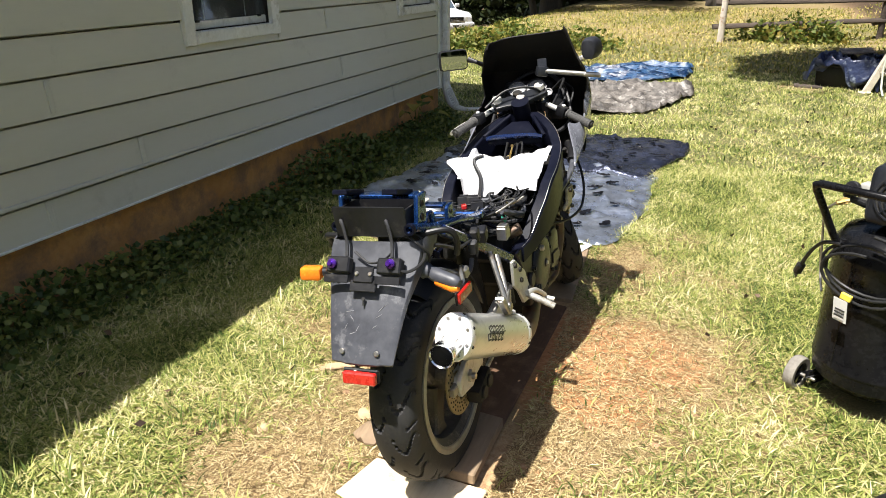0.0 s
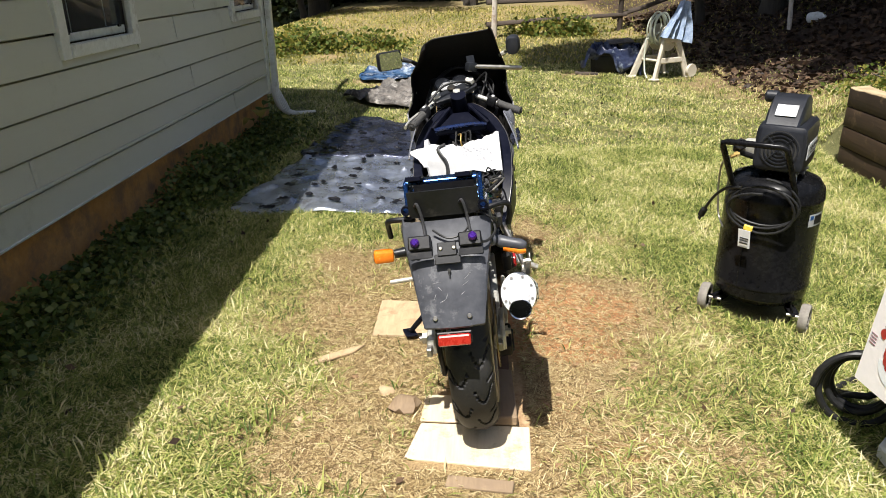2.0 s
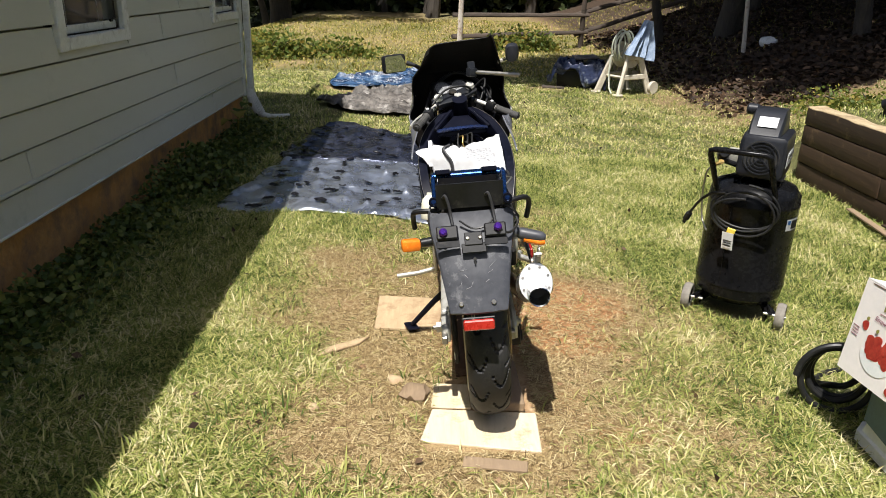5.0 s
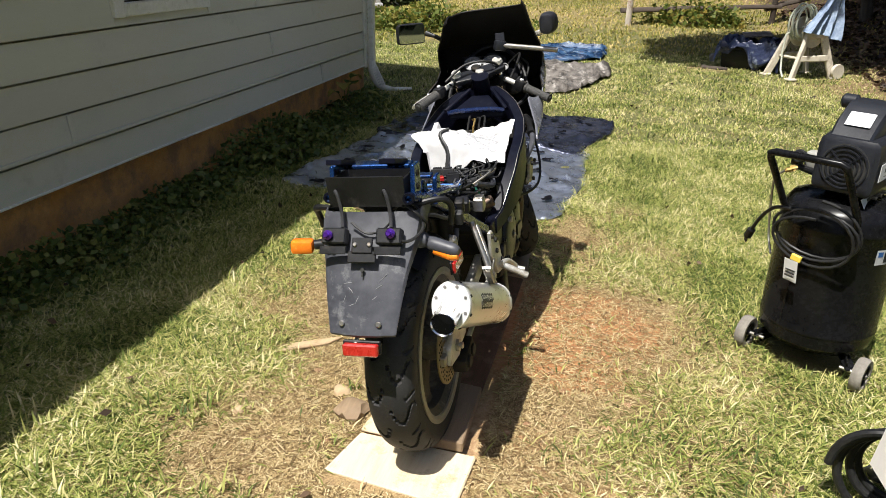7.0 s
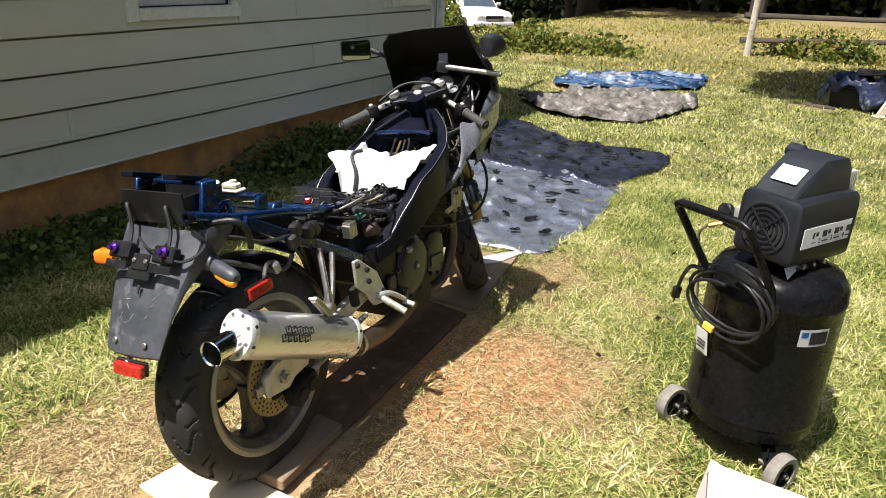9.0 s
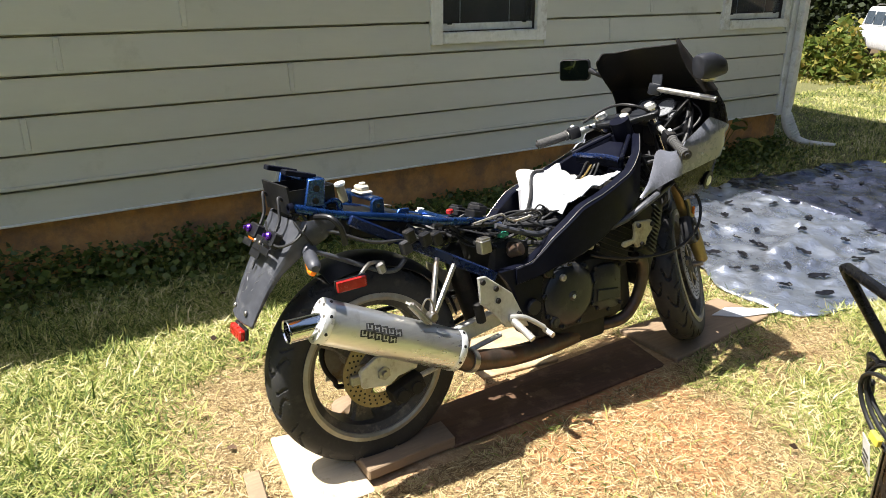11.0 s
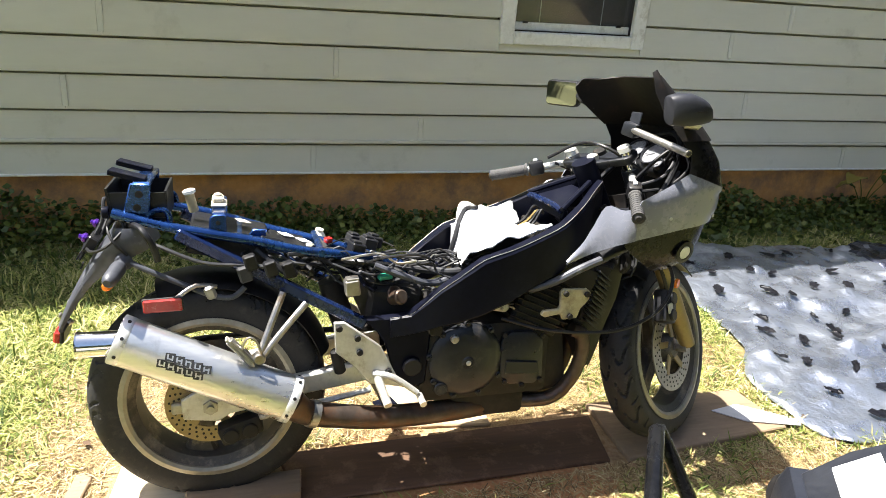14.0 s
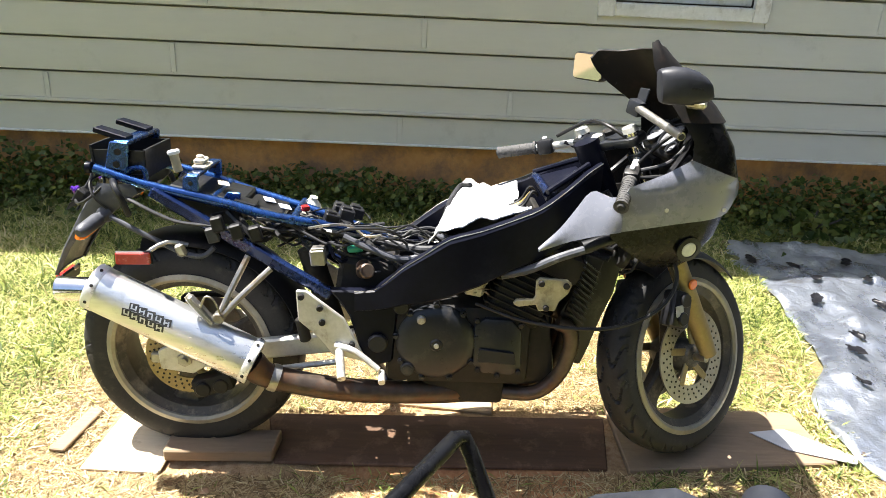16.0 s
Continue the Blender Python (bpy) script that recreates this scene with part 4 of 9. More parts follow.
front = wheel_parts("front_wheel", 0.300, 0.128, 0.226, FW, 3, "cast front wheel turned to full lock", 17, (0.062, -0.062), 0.142, 0.2)

# swingarm, caliper, chain
for s in (1, -1):
    bp("swingarm", joined(bar_between((XC + s * 0.105, 0.50, 0.385), (XC + s * 0.112, 0.06, 0.325), 0.030, 0.058, 0.006), box(0.034, 0.13, 0.062, (XC + s * 0.112, 0.0, 0.318), (4, 0, 0), bevel=0.010, seg=2)), "alloy", "grey alloy swingarm")
    bp("axle_nut", joined(disc(0.021, 0.018, (XC + s * 0.138, 0, 0.318), (0, 90, 0), 6), disc(0.010, 0.030, (XC + s * 0.142, 0, 0.318), (0, 90, 0), 12)), "steel")
    bp("chain_adjuster", box(0.02, 0.05, 0.03, (XC + s * 0.118, -0.075, 0.312), bevel=0.004), "steel")
bp("caliper_bracket", plate([(-0.07, 0.285), (-0.075, 0.34), (-0.02, 0.372), (0.09, 0.365), (0.125, 0.33), (0.115, 0.30), (0.05, 0.292), (0.02, 0.272)], 0.016, yz(0.100), 0.003), "alloy", "pale alloy caliper bracket")
bp("brake_caliper", joined(box(0.055, 0.115, 0.055, (0.108, 0.075, 0.245), (18, 0, 0), bevel=0.010, seg=2), disc(0.022, 0.02, (0.132, 0.10, 0.247), (0, 90, 0), 16, 0.003), disc(0.022, 0.02, (0.132, 0.05, 0.235), (0, 90, 0), 16, 0.003)), "engine_dark", "black rear brake caliper")
bp("torque_rod", tube([(0.118, 0.10, 0.27), (0.122, 0.43, 0.33)], 0.009, 8), "alloy")
bp("sprocket", lathe([(0.05, -0.004), (0.104, -0.004), (0.108, 0), (0.104, 0.004), (0.05, 0.004)], 44, (XC - 0.082, 0, 0.318), (0, 90, 0), closed=True), "steel")
bp("chain", tube([(XC - 0.082, 0.0, 0.426), (XC - 0.082, 0.50, 0.42), (XC - 0.082, 0.545, 0.385), (XC - 0.082, 0.50, 0.345), (XC - 0.082, 0.0, 0.21), (XC - 0.082, -0.075, 0.24), (XC - 0.082, -0.106, 0.318), (XC - 0.082, -0.075, 0.395)], 0.009, 6, curve=5, closed=True), "engine_dark", "greasy drive chain")
# inner mudguard over the rear tyre


def guard(rad, width, a0, a1, cx, cy, cz, mat, name, n=18, drop=0.03, m=None):
    rows = []
    for i in range(n + 1):
        a = radians(a0 + (a1 - a0) * i / n)
        row = []
        for k in range(9):
            u = (k - 4) / 4
            rr = rad - drop * abs(u) ** 3
            row.append(Vector((cx + u * width / 2, cy + rr * math.cos(a), cz + rr * math.sin(a))))
        rows.append(row)
    bm = skin(rows, 0.004)
    if m is not None:
        moved(bm, m)
    return bp(name, bm, mat, "black plastic mudguard")


guard(0.346, 0.175, 18, 112, XC, 0.0, 0.318, "plastic", "inner_mudguard")
guard(0.322, 0.14, 42, 118, 0, 0, 0, "plastic", "front_mudguard", m=FW)

# muffler
MA, MB = Vector((0.170, -0.205, 0.552)), Vector((0.196, 0.212, 0.357))
mt = Matrix.Translation(MA) @ (MB - MA).to_track_quat("Z", "Y").to_matrix().to_4x4()
ML = (MB - MA).length


def oval(prof, n=40, sx=0.84):
    bm = lathe(prof, n)
    for v in bm.verts:
        v.co.x *= sx
    return moved(bm, mt)


muf = bp("muffler", oval([(0.058, 0.0), (0.0625, 0.004), (0.0635, 0.02), (0.0635, ML - 0.02), (0.0625, ML - 0.004), (0.055, ML)]), "brushed", "brushed aluminium oval muffler can")
for nm, z0, z1 in (("end_cap", -0.003, 0.024), ("end_band", ML - 0.022, ML + 0.002)):
    bm = lathe([(0.050, z0), (0.0628, z0), (0.0648, z0 + 0.003), (0.0648, z1 - 0.002), (0.0635, z1)], 40)
    for v in bm.verts:
        v.co.x *= 0.84
    part(nm, moved(bm, mt), M["cap"], muf)
for k in range(8):
    a = 2 * math.pi * k / 8 + 0.35
    for z0 in (0.012, ML - 0.010):
        part("rivet", moved(disc(0.0045, 0.005, n=8), mt @ Matrix.Translation((0.0648 * 0.84 * math.cos(a), 0.0648 * math.sin(a), z0)) @ pose(0, 0, 0, 0, 90, math.degrees(a))), M["engine_dark"], muf)
    part("rivet", moved(disc(0.0045, 0.004, n=8), mt @ Matrix.Translation((0.052 * 0.84 * math.cos(a), 0.052 * math.sin(a), -0.004))), M["steel"], muf)
pm_ = pose(0.170, -0.213, 0.541, -90, 0, 0)
part("tail_pipe", moved(lathe([(0.030, 0.06), (0.0320, 0.02), (0.0320, -0.076), (0.0335, -0.081), (0.0320, -0.083), (0.0290, -0.079), (0.0280, 0.05)], 28, closed=True), pm_), M["chrome"], muf, "polished round tail pipe")
part("pipe_bore", moved(disc(0.0285, 0.004, (0, 0, -0.02)), pm_), M["unlit_dark"], muf)
# badge on the can: plain bars in two rows, with a thin outline
sd = (mt.to_3x3().inverted() @ Vector((1, 0, 0.25))).normalized()
ba = math.degrees(math.atan2(sd.y / 1.0, sd.x / 0.84))
for off, zs, n_ in ((9.0, 0.118, 5), (-9.5, 0.130, 5)):
    for k in range(n_):
        pieces = []
        for rr_, wu, wv, dv, du in ((0.0641, 0.0205, 0.0235, 0, 0), (0.0646, 0.0125, 0.0038, -0.0058, 0), (0.0646, 0.0125, 0.0038, 0.0058, 0.0010 * (k % 3)), (0.0646, 0.0034, 0.0105, 0.0015 * (k % 2), 0.004 - 0.004 * (k % 3))):
            aa = radians(ba + off) + du / 0.06
            pieces.append(moved(box(0.0014, wu, wv), mt @ Matrix.Translation((rr_ * 0.84 * math.cos(aa), rr_ * math.sin(aa), zs + 0.0225 * k + dv)) @ pose(0, 0, 0, 14, 0, math.degrees(aa))))
        bb_ = part("badge_block", pieces[0], M["ink"], muf, "dark etched badge block")
        part("badge_fill", joined(*pieces[1:]), M["brushed"], bb_)
# exhaust pipes
bp("exhaust_pipe", tube([(0.198, 0.205, 0.350), (0.190, 0.245, 0.315), (0.175, 0.33, 0.287), (0.160, 0.45, 0.262), (0.125, 0.62, 0.240), (0.085, 0.78, 0.232), (0.06, 0.88, 0.238)], [0.042, 0.034, 0.033, 0.033, 0.033, 0.038, 0.04], 16, curve=6), "exhaust", "heat-stained steel exhaust pipe")
bp("exhaust_clamp", tube([(0.189, 0.252, 0.312), (0.186, 0.272, 0.304)], 0.038, 16), "steel")
for i, x0 in enumerate((-0.135, -0.045, 0.045, 0.135)):
    bp("header_pipe", tube([(x0, 1.03, 0.475), (x0, 1.065, 0.455), (x0 * 0.98, 1.072, 0.39), (x0 * 0.9, 1.045, 0.30), (x0 * 0.72 + 0.02, 0.98, 0.245), (x0 * 0.35 + 0.045, 0.87, 0.236)], 0.0215, 12, curve=6), "exhaust", "rust-browned header pipe")
# engine
bp("crankcase", joined(box(0.30, 0.40, 0.24, (0, 0.76, 0.40), bevel=0.025, seg=2), box(0.25, 0.24, 0.12, (0, 0.78, 0.265), bevel=0.02, seg=2, taper=(1, 1)), box(0.24, 0.18, 0.16, (0, 0.60, 0.46), bevel=0.02)), "engine_dark", "greasy black engine case")
cyl = bp("cylinder_block", box(0.30, 0.16, 0.20, (0, 0.935, 0.575), (-24, 0, 0), bevel=0.01), "engine_dark")
for k in range(9):
    part("cooling_fin", moved(box(0.318, 0.185, 0.0045, bevel=0.0015), pose(0, 0.905 + 0.0075 * k, 0.505 + 0.017 * k, -24)), M["engine_dark"], cyl)
bp("cylinder_head", box(0.35, 0.20, 0.075, (0, 0.985, 0.665), (-24, 0, 0), bevel=0.016, seg=2), "engine_dark")
for x0 in (0.176, -0.176):
    bp("cam_end_cover", plate([(0.950, 0.578), (0.948, 0.622), (0.958, 0.630), (1.030, 0.626), (1.043, 0.614), (1.035, 0.590), (1.012, 0.566), (1.004, 0.540), (0.960, 0.538), (0.952, 0.556), (0.905, 0.548), (0.893, 0.556), (0.900, 0.568), (0.945, 0.570)], 0.012, yz(x0 + (0.022 if x0 > 0 else -0.038)), 0.002), "alloy_yellow", "yellowed alloy end cover")
    for y0_, z0_ in ((0.961, 0.618), (1.026, 0.613), (0.978, 0.550)):
        bp("cover_bolt", disc(0.0085, 0.01, (x0 + (0.042 if x0 > 0 else -0.042), y0_, z0_), (0, 90, 0), 10, 0.002), "engine_dark")
cov = bp("clutch_cover", lathe([(0.104, 0.0), (0.109, 0.004), (0.109, 0.016), (0.101, 0.024), (0.082, 0.030), (0.050, 0.034), (0.018, 0.034), (0.014, 0.038), (0.0, 0.038)], 48, (0.140, 0.698, 0.413), (0, 90, 0)), "engine", "satin black round clutch cover")
for k in range(9):
    a = 2 * math.pi * k / 9 + 0.2
    part("cover_bolt", joined(disc(0.0095, 0.02, (0.152, 0.698 + 0.111 * math.cos(a), 0.413 + 0.111 * math.sin(a)), (0, 90, 0), 12, 0.002), disc(0.006, 0.008, (0.165, 0.698 + 0.111 * math.cos(a), 0.413 + 0.111 * math.sin(a)), (0, 90, 0), 6)), M["engine"], cov)
part("cover_spot", disc(0.0075, 0.006, (0.180, 0.698, 0.413), (0, 90, 0), 16, 0.002), M["alloy"], cov)
part("filler_cap", disc(0.012, 0.018, (0.174, 0.655, 0.487), (0, 90, 0), 16, 0.004), M["alloy"], cov, "bright oil filler cap")
part("sight_glass", joined(disc(0.020, 0.014, (0.165, 0.622, 0.335), (0, 90, 0), 20, 0.003), disc(0.012, 0.018, (0.165, 0.622, 0.335), (0, 90, 0), 16)), M["engine"], cov)
gen = bp("ignition_cover", plate([(0.800, 0.352), (0.800, 0.470), (0.828, 0.492), (0.900, 0.488), (0.930, 0.458), (0.935, 0.345), (0.910, 0.322), (0.830, 0.326)], 0.040, yz(0.125), 0.008, 2), "engine", "satin black side cover")
part("cover_rib", plate([(0.812, 0.365), (0.920, 0.358), (0.912, 0.395), (0.815, 0.405)], 0.006, yz(0.166), 0.002), M["engine"], gen)
for y0_, z0_ in ((0.806, 0.485), (0.925, 0.475), (0.928, 0.335), (0.815, 0.338), (0.87, 0.322)):
    part("cover_bolt", disc(0.008, 0.012, (0.166, y0_, z0_), (0, 90, 0), 8, 0.002), M["engine_dark"], gen)
bp("alternator_cover", lathe([(0.09, 0.0), (0.095, 0.01), (0.085, 0.028), (0.03, 0.034), (0, 0.034)], 36, (-0.14, 0.70, 0.40), (0, -90, 0)), "engine")
bp("oil_pan", box(0.23, 0.13, 0.22, (0, 0.965, 0.375), (8, 0, 0), bevel=0.02, seg=2), "engine_dark")
bp("oil_filter", disc(0.040, 0.08, (0.03, 1.0, 0.31), (90, 0, 0), 24, 0.006), "plastic")
bp("oil_cooler", box(0.26, 0.04, 0.17, (0, 1.09, 0.585), (-14, 0, 0), bevel=0.005), "engine_dark")
bp("cooler_frame", box(0.020, 0.05, 0.18, (-0.140, 1.09, 0.585), (-14, 0, 0), bevel=0.004), "engine_dark")
oc = bp("cooler_frame", box(0.020, 0.05, 0.18, (0.140, 1.09, 0.585), (-14, 0, 0), bevel=0.004), "engine_dark")
for k in range(11):
    part("cooler_slat", moved(box(0.020, 0.055, 0.0045), pose(0.168, 1.070 + 0.003 * k, 0.505 + 0.0145 * k, -38, 0, 10)), M["shroud"], oc)
bp("lower_duct", plate([(1.035, 0.50), (1.052, 0.418), (1.085, 0.345), (1.108, 0.34), (1.128, 0.40), (1.150, 0.48), (1.178, 0.56), (1.190, 0.64), (1.18, 0.67), (1.10, 0.67), (1.075, 0.58)], 0.25, yz(-0.125), 0.010, 2), "plastic", "black lower air duct")
# frame spars
SPAR = ((0.475, 0.498, 0.553, 0.140), (0.53, 0.508, 0.565, 0.152), (0.570, 0.520, 0.602, 0.164), (0.605, 0.534, 0.637, 0.174), (0.655, 0.545, 0.675, 0.184), (0.72, 0.565, 0.722, 0.190), (0.80, 0.600, 0.748, 0.192), (0.88, 0.645, 0.779, 0.188), (0.95, 0.672, 0.808, 0.176), (1.02, 0.700, 0.852, 0.142), (1.08, 0.735, 0.888, 0.090), (1.125, 0.755, 0.905, 0.045))
for s in (1, -1):
    bm = bmesh.new()
    rings = []
    for y, lo, hi, x in SPAR:
        t_ = 0.021
        rings.append([Vector((s * (x + dx * t_), y, lo + (hi - lo) * k)) for dx, k in ((-1, 0.03), (-0.85, 0), (0.8, 0), (1, 0.04), (1, 0.94), (0.75, 1), (-0.85, 1), (-1, 0.97))])
    ring_skin(bm, rings)
    sp = bp("frame_spar", bm, "frame_black", "glossy blue-black box frame spar", 0.42)
    # highlight of the spar edge, modelled as a thin bright line
    part("weld_bead", tube([(s * (x + 0.016), y, hi + 0.001) for y, lo, hi, x in SPAR], 0.0012, 6, curve=3), M["steel"], sp, "thin bright line standing for the highlight on the spar edge")
    bp("pivot_plate", plate([(0.405, 0.555), (0.44, 0.515), (0.462, 0.480), (0.500, 0.350), (0.535, 0.335), (0.580, 0.350), (0.592, 0.510), (0.56, 0.565), (0.50, 0.556)], 0.030, yz(0.125 if s > 0 else -0.155), 0.005), "frame_black", "blue-black frame pivot plate")
    for y0_, z0_, r_ in ((0.539, 0.408, 0.027), (0.601, 0.517, 0.022)):
        bp("pivot_cap", disc(r_, 0.016, (s * 0.162, y0_, z0_), (0, 90, 0), 24, 0.004), "plastic", "round black plastic cap")
    # lower rails take a darker blue that holds their shade
    bp("lower_rail", bar_between((s * 0.115 + XC * 0.5, -0.06, 0.795), (s * 0.135, 0.41, 0.535), 0.024, 0.032, 0.005), "frame_navy", "blue lower subframe rail, darkened for its shade")
bp("steering_head", tube([(0, 1.085, 0.955), (0, 1.165, 0.79)], 0.036, 20), "frame_black")
bp("frame_cross_brace", box(0.23, 0.022, 0.032, (0, 0.985, 0.818), (-14, 0, 0), bevel=0.006), "frame_black", "blue-black cross brace behind the steering head")
bp("brace_edge", tube([(-0.115, 0.972, 0.830), (-0.06, 0.968, 0.837), (0.06, 0.968, 0.840), (0.115, 0.972, 0.832)], 0.0095, 8, curve=4), "frame_navy", "blue rim of the cross brace")
bp("head_gusset", plate([(-0.10, -0.05), (0.10, -0.05), (0.035, 0.05), (-0.035, 0.05)], 0.008, pose(0, 1.032, 0.850, 26), 0.003), "frame_black")
for s in (1, -1):
    bp("gusset_tube", tube([(s * 0.125, 0.97, 0.838), (s * 0.045, 1.09, 0.900)], 0.008, 8), "frame_black")
# dark boxes added to hide the fins and stand for the shaded void
bp("void_shade_cover", joined(box(0.30, 0.22, 0.02, (0, 0.86, 0.690), (12, 0, 0), bevel=0.004), box(0.31, 0.02, 0.045, (0, 0.97, 0.735), (-10, 0, 0), bevel=0.004)), "engine_dark")
for k in range(2, 6):
    bp("head_wire", tube([(-0.05 + 0.012 * k, 0.965, 0.80), (-0.06 + 0.02 * k, 0.945, 0.805 + 0.006 * (k % 3)), (-0.07 + 0.022 * k, 0.92, 0.775), (-0.05 + 0.02 * k, 0.86, 0.75)], 0.0042, 6, curve=4), "brass" if k == 3 else "cable")
# white bag over the frame
def bag_at(u, v):
    """The bag's surface: a sheet from spar to spar that hangs down at the rear, with a pointed corner and creases."""
    x = -0.162 + 0.326 * u - 0.055 * (1 - u) ** 3 * math.exp(-((v - 0.30) / 0.10) ** 2)
    y0 = 0.730 - 0.066 * u
    y = y0 + 0.022 * min(v, 0.2) / 0.2 + (0.892 - y0 + 0.006 * math.sin(u * 9)) * max(0.0, v - 0.2) / 0.8 + 0.010 * math.sin(u * 7 + 1) * v
    zl = float(np.interp(v, [0, 0.20, 0.33, 1], [0.632, 0.752, 0.790, 0.770]))
    zr = float(np.interp(v, [0, 0.20, 0.60, 1], [0.700, 0.722, 0.764, 0.786])) + 0.028 * math.exp(-((u - 0.66) / 0.14) ** 2) * max(0.0, 1 - v / 0.25)
    z = (1 - u) * zl + u * zr
    z += 0.022 * math.exp(-((u - 0.33) / 0.20) ** 2 - ((v - 0.42) / 0.28) ** 2)
    z -= 0.020 * math.exp(-((u - 0.45) / 0.25) ** 2 - ((v - 0.90) / 0.3) ** 2)
    z -= 0.022 * max(0.0, 1 - abs(u - 0.34 - 0.10 * v) / 0.05) * (1 - 0.5 * v)
    z += 0.010 * max(0.0, 1 - abs(u - 0.62 + 0.25 * v) / 0.10) + 0.022 * abs(noise.noise(Vector((u * 4 + v * 3, v * 3, 4)))) + 0.007 * abs(noise.noise(Vector((u * 9 - v * 4, v * 8, 6)))) + 0.004 * noise.noise(Vector((u * 14, v * 12, 8)))
    if abs(x) > 0.145:
        z = max(z, float(np.interp(y, [q[0] for q in SPAR], [q[2] for q in SPAR])) + 0.006)
    return Vector((x, y, z))


bag_ob = part("cloth_bag", moved(skin([[bag_at(i / 40, j / 34) for i in range(41)] for j in range(35)], 0.003), bike.matrix_world), M["paper"], None, sharp=0.5)
tagged(bag_ob, "creased white printed bag draped across the bare frame", "bag")
pr = bmesh.new()
for r_ in range(11):
    for k in range(9):
        if bike_rng.random() < 0.82:
            u0_, v0_ = 0.52 + 0.042 * k, 0.22 + 0.038 * r_
            q4 = [bag_at(u0_ + du, v0_ + dv) + Vector((0, -0.0012, 0.0022)) for du, dv in ((0, 0), (0.034, 0), (0.034, 0.013), (0, 0.013))]
            pr.faces.new([pr.verts.new(bike.matrix_world @ p_) for p_ in q4])
part("bag_print", pr, M["print_grey"], bag_ob, "faint grey printed lines")
strap = thing("rubber_strap", "black rubber strap lying across the white bag", "strap")
part("strap_band", moved(tube([bag_at(0.29 + 0.02 * math.sin(7 * k / 12), k / 12 * 0.42) + Vector((0, -0.006 * (1 - k / 12), 0.007)) for k in range(13)], 0.006, 8, curve=2, flat=1.6), bike.matrix_world), M["wire"], strap)
# subframe
RAIL_R = [(0.092, -0.205, 0.847), (0.094, -0.129, 0.824), (0.094, -0.052, 0.803), (0.094, 0.038, 0.785), (0.092, 0.135, 0.764), (0.085, 0.233, 0.736), (0.066, 0.36, 0.712), (0.046, 0.46, 0.690), (0.020, 0.555, 0.640)]
RAIL_L = [(-0.135, -0.175, 0.842), (-0.132, -0.09, 0.815), (-0.128, 0.02, 0.79), (-0.120, 0.15, 0.750), (-0.108, 0.254, 0.724), (-0.095, 0.34, 0.702), (-0.082, 0.42, 0.680), (-0.062, 0.52, 0.650), (-0.05, 0.57, 0.628)]
for r_ in (RAIL_R, RAIL_L):
    bp("subframe_rail", tube(r_, 0.0135, 14, curve=4), "frame_blue", "metallic blue subframe tube")
    bp("rail_end", lathe([(0.0140, 0), (0.0150, 0.002), (0.0150, 0.014), (0.009, 0.014), (0.009, 0.0)], 16, (r_[0][0], r_[0][1] - 0.006, r_[0][2] + 0.002), (90, 0, 0), closed=True), "frame_black")
for y_, z_ in ((-0.145, 0.828), (0.09, 0.773), (0.30, 0.724)):
    bp("cross_tube", tube([(-0.125, y_, z_), (0.09, y_, z_)], 0.010, 10), "frame_blue")
# bracket holes are dark discs, shade painted on the solid plate
HOLE = "engine_dark"
for s, x0 in ((1, 0.083), (-1, -0.137)):
    b1 = bp("seat_bracket", plate([(-0.178, 0.850), (-0.160, 0.920), (-0.112, 0.918), (-0.120, 0.838)], 0.012, yz(x0), 0.003), "frame_blue", "blue upright bracket with two holes")
    for y_, z_ in ((-0.146, 0.860), (-0.140, 0.893)):
        part("bracket_hole", disc(0.009, 0.016, (x0 + 0.006, y_, z_), (0, 90, 0), 14), M[HOLE], b1)
    b2 = bp("tank_bracket", plate([(0.016, 0.785), (0.020, 0.830), (0.030, 0.838), (0.060, 0.838), (0.060, 0.775)], 0.012, yz(x0), 0.003), "frame_blue", "small blue bracket with two holes")
    for y_, z_ in ((0.040, 0.795), (0.040, 0.817)):
        part("bracket_hole", disc(0.006, 0.016, (x0 + 0.006, y_, z_), (0, 90, 0), 12), M[HOLE], b2)
    bp("loop_bracket", tube([(x0 + 0.006, -0.132, 0.820), (x0 + 0.006, -0.115, 0.846), (x0 + 0.006, -0.097, 0.852), (x0 + 0.006, -0.078, 0.845), (x0 + 0.006, -0.073, 0.808)], 0.0065, 8, curve=3, flat=1.4), "frame_blue")
    bp("tail_blade", plate([(-0.024, -0.040), (0.020, -0.043), (0.024, 0.045), (-0.024, 0.045)], 0.014, pose(0.045 if s > 0 else -0.098, -0.172, 0.925, -15), 0.002), "frame_black", "dark blue flat tail bracket")
bp("bracket_beam", box(0.215, 0.042, 0.012, (XC - 0.004, -0.135, 0.914), bevel=0.003), "frame_blue")
bp("front_beam", box(0.21, 0.034, 0.010, (XC - 0.004, 0.042, 0.834), bevel=0.003), "frame_blue")
bp("relay_bracket", plate([(0.105, 0.760), (0.125, 0.789), (0.160, 0.787), (0.155, 0.747)], 0.010, yz(0.05), 0.002), "frame_blue")
bp("tail_tray", joined(box(0.205, 0.006, 0.075, (XC, -0.212, 0.868), (6, 0, 0)), box(0.006, 0.13, 0.07, (XC + 0.095, -0.146, 0.858)), box(0.006, 0.13, 0.07, (XC - 0.100, -0.146, 0.858)), box(0.205, 0.13, 0.006, (XC, -0.146, 0.828)), box(0.19, 0.006, 0.075, (XC, -0.082, 0.858))), "plastic", "open black plastic tray")
bp("battery_tray", box(0.17, 0.20, 0.075, (XC, 0.06, 0.748), (-12, 0, 0), bevel=0.006), "plastic")
